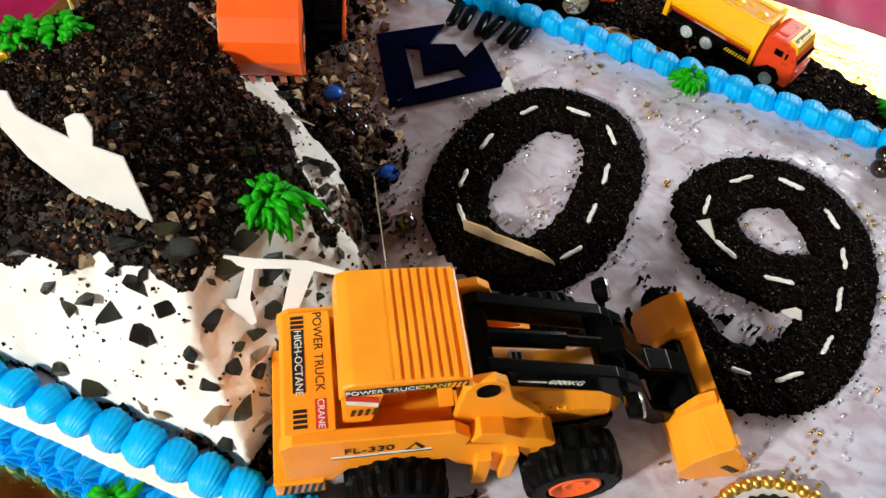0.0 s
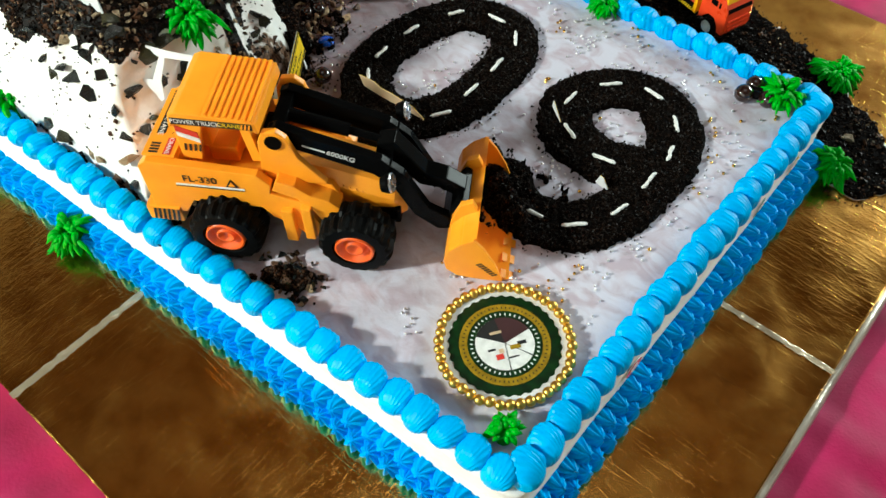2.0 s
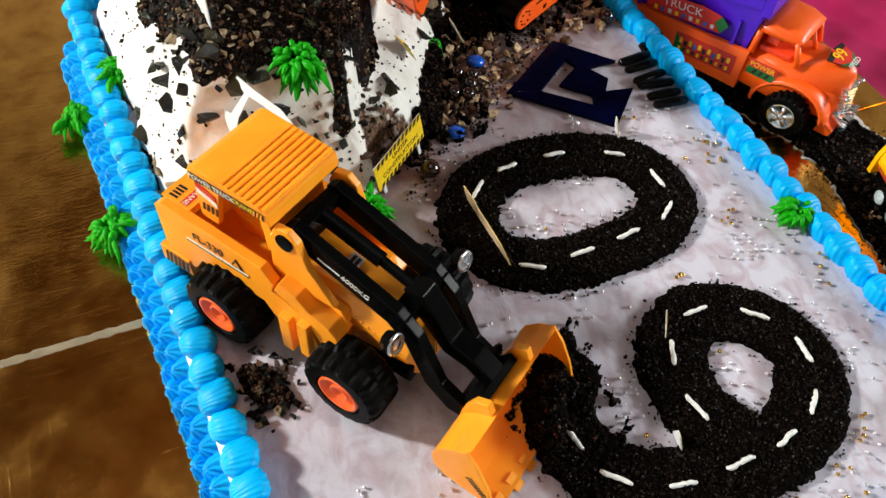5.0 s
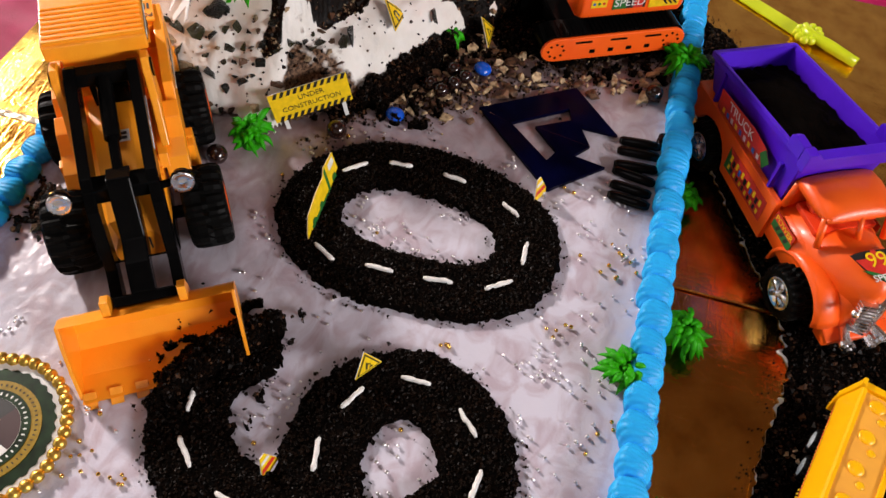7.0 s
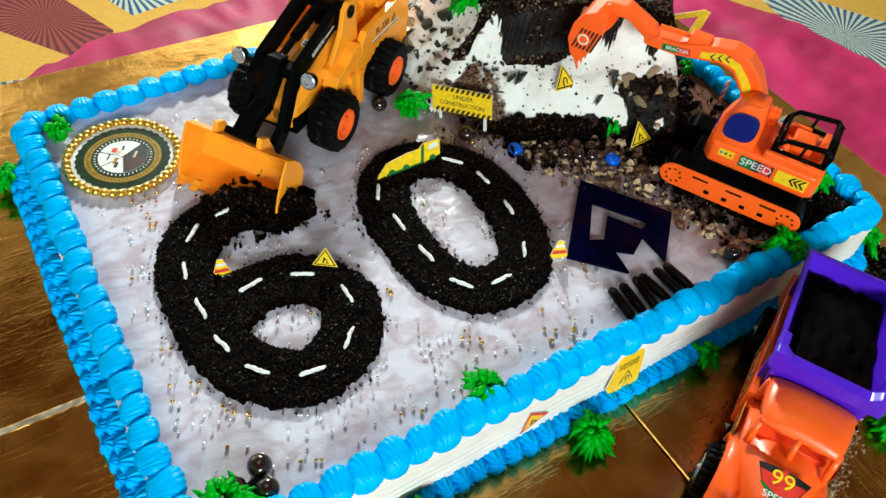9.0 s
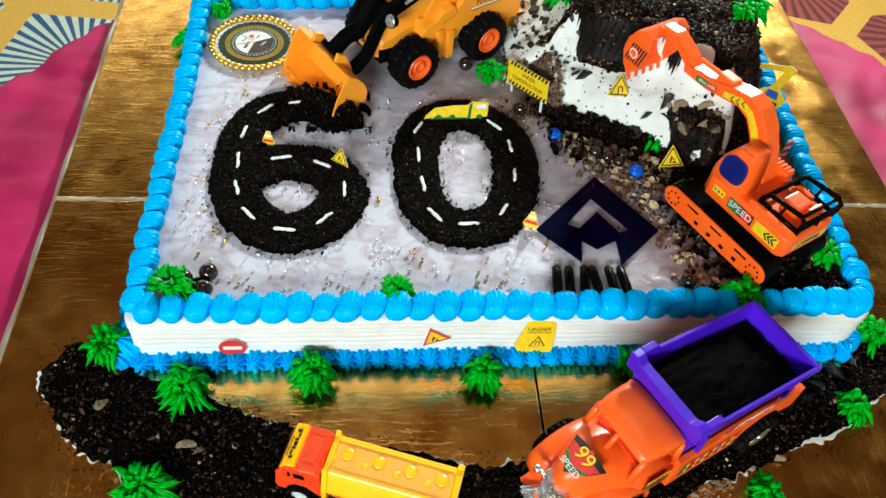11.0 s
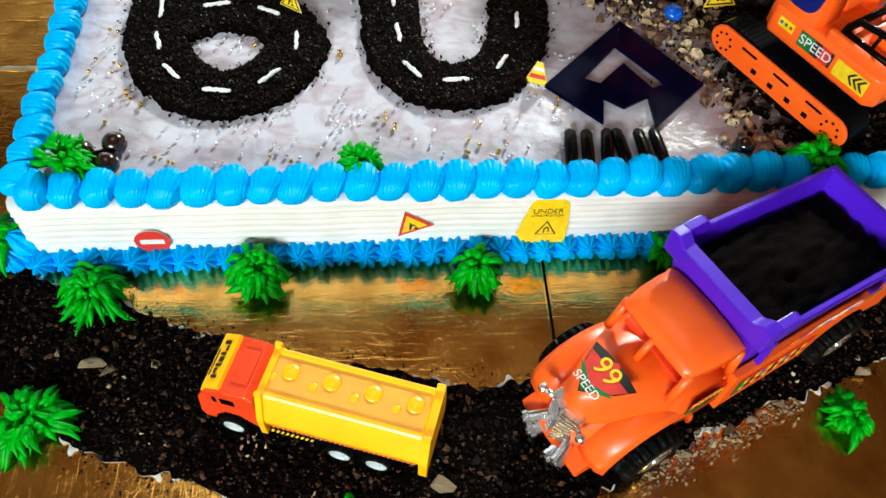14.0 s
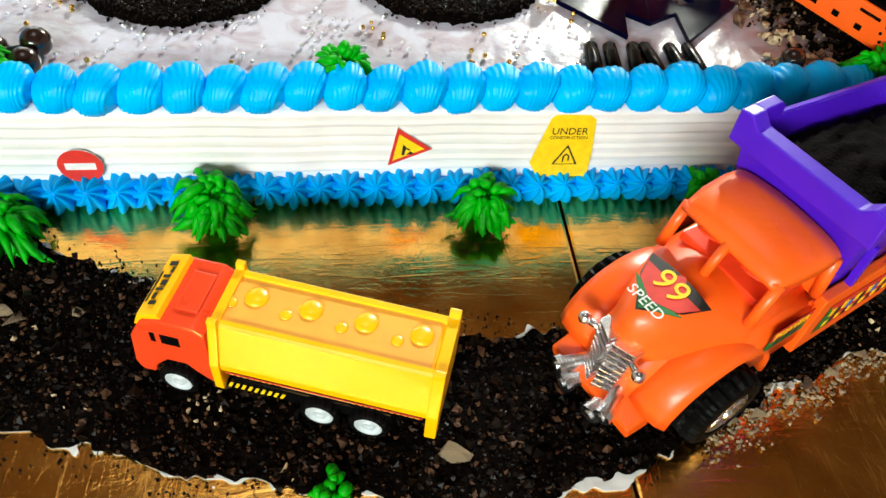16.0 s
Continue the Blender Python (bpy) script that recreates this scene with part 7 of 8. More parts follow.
FOOT = "bright green piped cream grass at the cake's foot"
RIM = "bright green piped cream grass on the blue border"
for k, (x, y, z, r, h, n, lean, droop, lab) in enumerate([
        (0.019, -0.020, 0.005, 0.018, 0.027, 58, (0, -0.9), 0.75, FOOT), (0.121, -0.015, 0.011, 0.0155, 0.026, 62, (0, -0.7), 0.8, FOOT), (0.261, -0.014, 0.011, 0.0140, 0.026, 52, (0.1, -0.8), 0.8, FOOT),
        (0.388, -0.008, 0.010, 0.011, 0.019, 30, (0, -0.5), 0.6, FOOT), (-0.042, 0.012, 0.006, 0.015, 0.030, 50, (-0.6, -0.2), 0.5, FOOT), (0.622, 0.020, 0.006, 0.013, 0.024, 40, (0.6, -0.3), 0.5, FOOT),
        (-0.040, 0.428, 0.008, 0.013, 0.022, 40, (-0.7, 0.3), 0.5, FOOT), (0.386, 0.474, 0.010, 0.015, 0.024, 56, (0.1, 0.6), 0.6, FOOT), (0.520, 0.486, 0.008, 0.014, 0.024, 40, (0.1, 0.5), 0.6, FOOT),
        (-0.003, -0.112, 0.0, 0.019, 0.020, 70, (0, 0), 0.5, "bright green piped cream grass on the gold board"), (0.582, -0.054, 0.0, 0.013, 0.020, 46, (0.1, 0), 0.5, "bright green piped cream grass on the gold board"),
        (0.478, -0.128, 0.0, 0.013, 0.019, 40, (0, -0.1), 0.5, "bright green piped cream grass on the gold board"), (0.176, -0.172, 0.0, 0.008, 0.014, 14, (0.5, -0.2), 0.7, "small bright green piped leaf on the gold board"),
        (0.010, 0.027, TOP, 0.014, 0.027, 46, (0, 0.1), 0.3, RIM), (0.1880, 0.0225, TOP + 0.003, 0.0125, 0.016, 44, (0, 0.2), 0.5, RIM), (0.479, 0.016, TOP + 0.006, 0.014, 0.017, 48, (0, 0.1), 0.4, RIM),
        (0.571, 0.064, TOP, 0.012, 0.022, 34, (0.2, 0), 0.4, RIM), (0.2915, 0.3080, TOP, 0.012, 0.026, 40, (0.0, -0.2), 0.3, "tall bright green piped grass beside the loader"),
        (0.0060, 0.405, TOP + 0.001, 0.010, 0.020, 26, (0.1, 0.2), 0.3, RIM), (0.364, 0.331, TOP + 0.090, 0.0145, 0.015, 62, (-0.4, 0.2), 0.6, "bright green piped bush on the mound's brow"),
        (0.4425, 0.2040, TOP + 0.010, 0.0075, 0.010, 26, (0.0, -0.4), 0.7, "small green piped bush at the quarry's foot"), (0.492, 0.440, TOP + 0.006, 0.017, 0.020, 56, (0, 0.2), 0.5, RIM),
        (0.553, 0.334, TOP + 0.097, 0.015, 0.017, 44, (0.2, 0), 0.5, "bright green piped bush on the mound's brow"), (0.583, 0.246, TOP + 0.030, 0.008, 0.016, 18, (0.3, 0), 0.4, "bright green piped bush on the mound's brow"),
        (0.546, 0.306, TOP + 0.097, 0.014, 0.016, 40, (0.1, 0.1), 0.5, "bright green piped bush on the mound's brow"), (0.530, 0.289, TOP + 0.097, 0.012, 0.014, 34, (0, 0.2), 0.5, "bright green piped bush on the mound's brow")]):
    if z > TOP + 0.02:
        z = min(z, ground_at(x, y) - 0.001)
    tuft(x, y, z, r, h, n, lean, droop, k, lab)

# ---- sugar balls ----
def sugar(name, n, mat, label, seed, r):
    rs = np.random.RandomState(seed)
    bm = bmesh.new()
    ico = bmesh.new()
    bmesh.ops.create_icosphere(ico, subdivisions=2, radius=1)
    ico.verts.index_update()
    bv, bf = np.array([v.co[:] for v in ico.verts]), np.array([[v.index for v in f.verts] for f in ico.faces])
    ico.free(), bm.free()
    got = []
    while len(got) < n:
        if rs.rand() < 0.75:
            cx, cy = rs.uniform(0.0, 0.34), rs.uniform(0.015, 0.39)
            m = rs.randint(1, 6)
            grp = np.c_[cx + rs.normal(0, 0.006, m), cy + rs.normal(0, 0.006, m)]
        else:
            grp = np.array([[rs.uniform(0.0, 0.33), rs.uniform(0.015, 0.40)]])
        for x, y in grp:
            q = np.array([[x, y]])
            if far0(q)[0] > 0.026 and far6(q)[0] > 0.027 and 0.0 < x < 0.345 and 0.015 < y < 0.42 and (x - 0.0445) ** 2 + (y - 0.3545) ** 2 > 0.05 ** 2 and not (0.12 < x < 0.30 and y > 0.29):
                got.append((x, y, rs.uniform(0.8, 1.15) * r))
    v = np.concatenate([bv * s + (x, y, TOP + 0.7 * s) for x, y, s in got])
    f = np.concatenate([bf + len(bv) * k for k in range(len(got))])
    mesh = bpy.data.meshes.new(name)
    mesh.from_pydata(v.tolist(), [], f.tolist())
    return tagged(part_of(name, mesh, mat, None, "", True), label, "sugar balls", kind="stuff")


sugar("silver_sugar_balls", 340, SILVER, "silver sugar balls scattered over the glaze", 3, 0.00112)
sugar("gold_sugar_balls", 70, GOLDBALL, "gold sugar balls scattered over the glaze", 4, 0.00135)

# ---- candies ----
for x, y, lab in ((0.3495, 0.2185, "bright blue button candy lying before the quarry"), (0.4215, 0.1690, "bright blue button candy lying before the quarry")):
    ob = part("button_candy", ball(bmesh.new(), (0, 0, 0), 0.0072, (1, 1, 0.62), 24), BLUEGEM, None, "", True)
    ob.matrix_world = Matrix.Translation((x, y, TOP + 0.0042)) @ pose(0, 0, 0, 12, 8, 0)
    tagged(ob, lab, "candy", "blue button candies")
for x, y, r in ((0.0175, 0.0360, 0.0078), (0.0362, 0.0425, 0.0078), (0.0345, 0.0265, 0.0075), (0.3185, 0.2530, 0.0075), (0.3850, 0.1930, 0.0062), (0.3960, 0.1860, 0.0060), (0.4060, 0.1800, 0.0058), (0.3900, 0.2030, 0.0060), (0.4120, 0.1905, 0.0060),
                (0.4370, 0.0345, 0.0070), (0.2680, 0.3230, 0.0075)):
    ob = part("chocolate_ball", ball(bmesh.new(), (0, 0, 0), r, (1, 1, 0.95), 24), DARKBALL, None, "", True)
    ob.matrix_world = Matrix.Translation((x, y, TOP + r * 0.9))
    tagged(ob, "shiny dark chocolate ball on the glaze", "chocolate ball", "chocolate balls")
ob = part("button_candy", ball(bmesh.new(), (0, 0, 0), 0.0070, (1, 1, 0.62), 24), material("yellow_candy_shell", (0.85, 0.52, 0.01), 0.25, coat=0.3), None, "", True)
ob.matrix_world = Matrix.Translation((0.541, 0.327, ground_at(0.541, 0.327) + 0.006)) @ pose(0, 0, 0, 50, 20, 0)
tagged(ob, "bright yellow button candy on the mound's brow", "candy")
ob = part("chocolate_lump", prism(bmesh.new(), [(-0.008, -0.006), (0.006, -0.007), (0.009, 0.003), (0.002, 0.008), (-0.007, 0.005)], 0, 0.010, "z", 0.0015), BLACKGEL, None)
ob.matrix_world = Matrix.Translation((0.0300, 0.0290, TOP))
tagged(ob, "broken black chocolate lump beside chocolate balls", "chocolate lump")

# ---- navy diamond emblem and black piped strokes under it ----
emblem = thing("jelly_emblem", Matrix.Translation((0.3690, 0.1000, TOP + 0.0004)), "navy jelly diamond emblem with a pale stepped gap", "cake emblem")
for half in ([(0.0100, 0.0610), (-0.0550, -0.0050), (-0.0200, -0.0410), (-0.0160, -0.0170), (-0.0030, -0.0270), (0.0040, 0.0160), (-0.0160, -0.0040), (-0.0270, 0.0010), (0.0020, 0.0340)],
             [(0.0100, 0.0610), (0.0020, 0.0340), (0.0310, -0.0050), (0.0200, -0.0090), (0.0040, 0.0160), (-0.0030, -0.0270), (0.0150, -0.0170), (0.0150, -0.0450), (0.0570, -0.0060)]):
    part("diamond_half", prism(bmesh.new(), half, 0, 0.0030, "z", 0.0003), NAVY, emblem)
strokes = thing("piped_strokes", Matrix.Translation((0.3600, 0.0385, TOP + 0.0020)), "row of four thick black piped gel strokes", "piped strokes")
for bars in ([((-0.0375, -0.0150), (-0.0345, 0.0150)), ((-0.0265, -0.0150), (-0.0240, 0.0145))], [((-0.0145, -0.0165), (-0.0100, 0.0150)), ((-0.0010, -0.0165), (-0.0040, 0.0150))],
             [((0.0125, -0.0170), (0.0105, 0.0145))], [((0.0235, -0.0165), (0.0210, 0.0145)), ((0.0230, -0.0160), (0.0370, -0.0175))]):
    bm = bmesh.new()
    for (x0, y0), (x1, y1) in bars:
        tube(bm, [(x0 + (x1 - x0) * u, y0 + (y1 - y0) * u, 0.0006 * math.sin(3 * u)) for u in (0, 0.08, 0.35, 0.65, 0.92, 1)], [0.0026, 0.0040, 0.0044, 0.0042, 0.0040, 0.0024], 12)
    for v in bm.verts:
        v.co.z *= 0.75
    part("stroke", bm, BLACKGEL, strokes, "", True)

# ---- medallion ----
medal = thing("medallion", pose(0.0445, 0.3545, TOP + 0.0004, 0, 0, 235), "round printed medallion ringed with gold sugar beads", "medallion")
part("rim_disc", prism(bmesh.new(), disc(0.0425, 64), 0, 0.0016, "z"), PAPER, medal, "white card disc")
DARKGREEN = material("dark_green_print", (0.002, 0.030, 0.004), 0.3, second=(0.001, 0.010, 0.002), scale=150)
GOLDPRINT = material("gold_print", (0.34, 0.21, 0.006), 0.35, second=(0.22, 0.13, 0.004), scale=200)
def wavy(r, waves, amp, n=160):
    return [((r + amp * math.sin(waves * math.tau * k / n)) * math.cos(math.tau * k / n), (r + amp * math.sin(waves * math.tau * k / n)) * math.sin(math.tau * k / n)) for k in range(n)]
up = Matrix.Translation((0, 0, 0.0016))
plate("wreath", wavy(0.0375, 34, 0.0007), 0.0003, DARKGREEN, medal, up)
plate("gold_band", disc(0.0305, 64), 0.0006, GOLDPRINT, medal, up)
plate("green_band", disc(0.0250, 64), 0.0009, DARKGREEN, medal, up)
plate("centre", disc(0.0198, 64), 0.0012, WHITEPRINT, medal, up)
for a0, a1, mat, r in ((20, 95, material("maroon_print", (0.05, 0.018, 0.02), 0.4), 0.0197), (95, 150, BLACKPRINT, 0.0197)):
    pts = [(0, 0)] + [(r * math.cos(radians(a)), r * math.sin(radians(a))) for a in np.linspace(a0, a1, 14)]
    plate("picture_field", pts, 0.0014, mat, medal, up)
for a in (150, 265, 20, 320):
    plate("divider", [(0, 0.0002), (0.0196 * math.cos(radians(a)) + 0.0002, 0.0196 * math.sin(radians(a))), (0.0196 * math.cos(radians(a)) - 0.0003, 0.0196 * math.sin(radians(a)) - 0.0003)], 0.0015, BLACKPRINT, medal, up)
for x, y, w, h, mat in ((-0.006, -0.009, 0.005, 0.004, REDPRINT), (-0.004, -0.005, 0.003, 0.003, TANCARD), (0.006, -0.004, 0.007, 0.003, GOLDPRINT), (0.011, -0.002, 0.006, 0.0025, BLACKPRINT), (-0.010, -0.003, 0.005, 0.0015, BLACKPRINT), (-0.004, 0.009, 0.008, 0.002, TANCARD), (0.003, -0.011, 0.007, 0.001, BLACKPRINT)):
    plate("picture_patch", rect(w, h, x, y), 0.0015, mat, medal, up)
for k in range(42):
    a = math.tau * k / 42
    plate("printed_bar", rect(0.0009, 0.0017), 0.0002, WHITEPRINT, medal, Matrix.Translation((0, 0, 0.0025)) @ Matrix.Rotation(a, 4, "Z") @ Matrix.Translation((0, 0.0224, 0)))
for k in range(60):
    a = math.tau * k / 60
    plate("printed_bar", rect(0.0007, 0.0014), 0.0002, BLACKPRINT, medal, Matrix.Translation((0, 0, 0.0022)) @ Matrix.Rotation(a, 4, "Z") @ Matrix.Translation((0, 0.0278, 0)))
bead = bpy.data.meshes.new("bead")
bm = ball(bmesh.new(), (0, 0, 0), 0.0037, (1, 1, 0.95), 14)
bm.to_mesh(bead)
bm.free()
bead.materials.append(GOLDBEAD)
bead.shade_smooth()
for k in range(42):
    a = math.tau * k / 42
    r = 0.0440 + rnd.uniform(-0.0005, 0.0005)
    ob = part_of("bead", bead, GOLDBEAD, medal)
    ob.matrix_local = Matrix.Translation((r * math.cos(a), r * math.sin(a), 0.0027 + rnd.uniform(0, 0.0006)))


# ---- printed cards ----
def card(name, origin, right, upv, outline, face_mat, label, category="sign", thick=0.0006, back=PAPER):
    t = thing(name, facing(origin, right, upv), label, category)
    plate("card", outline, thick, back, t, Matrix.Translation((0, 0, -thick)))
    plate("print", outline, 0.0002, face_mat, t, Matrix())
    return t


def man(t, s, z, mat=BLACKPRINT):
    """A plain worker-at-a-heap sign mark, as blocks."""
    m = Matrix.Translation((0, 0, z))
    plate("mark", [(-0.35 * s, -0.5 * s), (-0.15 * s, -0.5 * s), (0.05 * s, 0.2 * s), (-0.15 * s, 0.45 * s)], 0.0002, mat, t, m)
    plate("mark", [(0.0, -0.5 * s), (0.55 * s, -0.5 * s), (0.3 * s, -0.2 * s)], 0.0002, mat, t, m)
    plate("mark", [(-0.1 * s, 0.1 * s), (0.3 * s, -0.15 * s), (0.32 * s, -0.05 * s), (-0.05 * s, 0.25 * s)], 0.0002, mat, t, m)


def tri(s):
    return [(-s, -0.62 * s), (s, -0.62 * s), (0, 1.12 * s)]


def triangle_sign(origin, right, upv, s, label, mark):
    t = card("warning_sign", origin, right, upv, tri(s), YELLOWPRINT, label)
    plate("border", tri(s * 0.86), 0.0004, BLACKPRINT, t, Matrix())
    plate("field", tri(s * 0.70), 0.0006, YELLOWPRINT, t, Matrix())
    if mark == "man":
        man(t, s * 0.62, 0.0006)
    else:
        bm = bmesh.new()
        tube(bm, [(-0.16 * s, -0.42 * s, 0.0007), (-0.16 * s, 0.02 * s, 0.0007), (-0.08 * s, 0.14 * s, 0.0007), (0.08 * s, 0.14 * s, 0.0007), (0.16 * s, 0.02 * s, 0.0007), (0.16 * s, -0.3 * s, 0.0007)], 0.055 * s, 6)
        part("arrow", bm, BLACKPRINT, t)
    return t


def cone(origin, right, upv, s, label):
    t = card("cone_card", origin, right, upv, [(-0.5 * s, 0), (0.5 * s, 0), (0.5 * s, 0.12 * s), (0.16 * s, s), (-0.10 * s, s), (-0.42 * s, 0.12 * s)], YELLOWPRINT, label, "cone card")
    plate("band", [(-0.33 * s, 0.25 * s), (0.42 * s, 0.25 * s), (0.34 * s, 0.45 * s), (-0.26 * s, 0.45 * s)], 0.0004, REDPRINT, t, Matrix())
    plate("band", [(-0.20 * s, 0.62 * s), (0.28 * s, 0.62 * s), (0.22 * s, 0.78 * s), (-0.16 * s, 0.78 * s)], 0.0004, WHITEPRINT, t, Matrix())
    return t


# on the front face
FACE_Y = -0.0014
noentry = card("no_entry_sign", (0.0547, FACE_Y - 0.0005, 0.0262), (1, 0.014, 0), (0, 0.05, 1), [(x * 1.06, y) for x, y in disc(0.0105, 40)], REDPRINT, "round red no-entry sign stuck on the cream side")
plate("bar", rect(0.0150, 0.0042), 0.0004, WHITEPRINT, noentry, Matrix())
w = card("road_works_sign", (0.2200, FACE_Y + 0.002, 0.0345), (1, 0.017, 0.12), (-0.12, 0, 1), [(-0.0105, -0.0105), (0.0140, -0.0020), (-0.0030, 0.0150)], REDPRINT, "red-edged triangular road works sign stuck on the cream side")
plate("field", [(-0.0078, -0.0072), (0.0098, -0.0012), (-0.0024, 0.0108)], 0.0004, YELLOWPRINT, w, Matrix())
man(w, 0.0075, 0.0004)
u = card("caution_sign", (0.3055, 0.0000, 0.0365), (1, 0.014, -0.02), (0, 0.12, 1), [(-0.0175, -0.0110), (-0.0120, -0.0205), (0.0165, -0.0205), (0.0165, -0.004), (0.0145, 0.0170), (0.0105, 0.0200), (-0.0070, 0.0200), (-0.0100, 0.0180)], YELLOWPRINT, "yellow caution stand sign stuck on the cream side")
words("UNDER", 0.0060, BLACKPRINT, u, Matrix.Translation((0.0015, 0.0095, 0.0003)))
words("CONSTRUCTION", 0.0027, BLACKPRINT, u, Matrix.Translation((0.0015, 0.0055, 0.0003)))
plate("triangle", [(-0.0050, -0.0120), (0.0095, -0.0120), (0.0022, 0.0010)], 0.0004, BLACKPRINT, u, Matrix())
plate("triangle", [(-0.0036, -0.0113), (0.0080, -0.0113), (0.0022, -0.0008)], 0.0006, YELLOWPRINT, u, Matrix())
bm = tube(bmesh.new(), [(0.0008, -0.0100, 0.0007), (0.0008, -0.0062, 0.0007), (0.0022, -0.0050, 0.0007), (0.0038, -0.0062, 0.0007), (0.0038, -0.0090, 0.0007)], 0.0005, 6)
part("arrow", bm, BLACKPRINT, u)
b = card("blue_sign", (0.5630, 0.0090, 0.0430), (1, 0.017, 0), (0, 0, 1), [(x * 1.3, y) for x, y in disc(0.0085, 32)], BLUEPRINT, "round blue sign stuck on the cream side")
plate("bar", rect(0.014, 0.003), 0.0004, WHITEPRINT, b, pose(0, 0, 0, 0, 0, -8))
# stickers on the left side
for y, z, mat in ((0.300, 0.040, REDPRINT), (0.115, 0.040, GREENPRINT), (0.055, 0.038, YELLOWPRINT)):
    s = card("side_sign", (CORNERS[0][0] - 0.0015, y, z), (0, -1, 0), (0, 0, 1), [(x * 1.1, q) for x, q in disc(0.0085, 24)] if mat is REDPRINT else tri(0.009), mat, "small printed sign stuck on the cream side")
    plate("field", [(x * 0.55, q * 0.55) for x, q in disc(0.0085, 24)], 0.0004, WHITEPRINT, s, Matrix())

# big caution board on two legs
cb = card("caution_board", (0.3255, 0.2745, TOP + 0.0243), (0.57, -0.81, 0.16), (0.05, 0.09, 1), rect(0.058, 0.0250), YELLOWPRINT, "yellow under-construction board on short legs")
for yy in (0.0104, -0.0104):
    stripes(cb, Matrix.Translation((0, yy, 0.0003)), 11, 0.055, 0.0042, 0.0022, BLACKPRINT)
words("UNDER", 0.0058, BLACKPRINT, cb, Matrix.Translation((0.001, 0.0036, 0.0003)))
words("CONSTRUCTION", 0.0056, BLACKPRINT, cb, Matrix.Translation((0, -0.0035, 0.0003)))
for x in (-0.022, 0.022):
    plate("leg", rect(0.003, 0.020, x, -0.020), 0.0006, PAPER, cb, Matrix.Translation((0, 0, -0.0014)))
triangle_sign((0.4090, 0.2385, TOP + 0.0470), (1, 0, -0.05), (0, 0.6, 0.8), 0.0125, "yellow triangular bend sign lying on the white shelf", "arrow")
triangle_sign((0.4550, 0.1745, TOP + 0.0150), (0.98, 0.05, 0.05), (0, 0.45, 0.9), 0.0125, "yellow triangular works sign at the quarry's foot", "man")
triangle_sign((0.1395, 0.1670, TOP + 0.0165), (0.80, -0.55, 0), (0.0, 0.3, 1), 0.0095, "yellow triangular works sign standing on the crumb road", "man")
cone((0.0705, 0.1985, TOP + 0.001), (0.95, -0.2, 0), (0, 0.25, 1), 0.0150, "yellow and red traffic cone card standing on the glaze")
cone((0.3080, 0.0985, TOP + 0.001), (0.9, -0.35, 0), (0, 0.25, 1), 0.0165, "yellow and red traffic cone card beside the emblem")
# tipper card across the nought
tc = card("tipper_card", (0.2190, 0.2350, TOP + 0.003), (0.99, 0.05, 0), (0, 0.25, 1), [(0.0, 0.0), (0.010, 0.002), (0.044, 0.0015), (0.064, 0.0045), (0.0645, 0.0190), (0.0480, 0.0205), (0.0430, 0.0165), (0.0300, 0.0165), (0.0110, 0.0140), (0.0025, 0.0060)], YELLOWPRINT, "yellow printed tipper lorry card standing across the road", "lorry card", 0.0006, TANCARD)
plate("window", [(0.0525, 0.0125), (0.0625, 0.0125), (0.0620, 0.0175), (0.0535, 0.0175)], 0.0004, WHITEPRINT, tc, Matrix())
plate("frame", [(0.0440, 0.0020), (0.0470, 0.0020), (0.0485, 0.0200), (0.0455, 0.0180)], 0.0004, GREENPRINT, tc, Matrix())
for x in (0.0150, 0.0290, 0.0560):
    plate("wheel_mark", [(x + a, 0.0035 + b_) for a, b_ in disc(0.0033, 16)], 0.0004, GREENPRINT, tc, Matrix())
plate("underline", [(0.010, 0.0018), (0.046, 0.0014), (0.046, 0.0034), (0.010, 0.0042)], 0.0005, GREENPRINT, tc, Matrix())
# yellow digger card and striped marker at the right border
dc = card("digger_card", (0.5580, 0.2480, TOP + 0.030), (0.75, -0.65, 0), (0.1, 0.1, 1), [(0, 0), (0.022, 0.0), (0.026, 0.010), (0.016, 0.020), (0.022, 0.044), (0.016, 0.046), (-0.012, 0.036), (-0.012, 0.031), (0.012, 0.038), (0.006, 0.018), (-0.002, 0.012)], YELLOWPRINT, "yellow printed digger card at the mound's edge", "digger card")
plate("window", [(0.004, 0.008), (0.018, 0.008), (0.016, 0.016), (0.006, 0.016)], 0.0004, BLUEPRINT, dc, Matrix())
plate("mark", [(0.002, 0.0015), (0.020, 0.0015), (0.020, 0.005), (0.002, 0.005)], 0.0004, GREENPRINT, dc, Matrix())
mk = card("striped_marker", (0.5740, 0.1880, TOP + 0.001), (1, 0.1, 0), (0.18, 0, 1), rect(0.007, 0.030, 0, 0.014), WHITEPRINT, "red and white striped marker card by the border", "marker")
for k in range(3):
    plate("band", [(-0.0035, 0.002 + k * 0.009), (0.0035, 0.005 + k * 0.009), (0.0035, 0.0095 + k * 0.009), (-0.0035, 0.0065 + k * 0.009)], 0.0004, REDPRINT, mk, Matrix())
st = card("stop_sign", (0.548, 0.372, TOP + 0.104), (0.97, -0.1, 0), (0, 0.3, 1), [(0.0095 * math.cos(math.tau * (k + 0.5) / 8), 0.0095 * math.sin(math.tau * (k + 0.5) / 8)) for k in range(8)], REDPRINT, "red octagonal stop sign card on the mound")
words("STOP", 0.0072, WHITEPRINT, st, Matrix.Translation((0, 0, 0.0003)))
plate("leg", rect(0.003, 0.020, 0, -0.016), 0.0006, PAPER, st, Matrix.Translation((0, 0, -0.0014)))
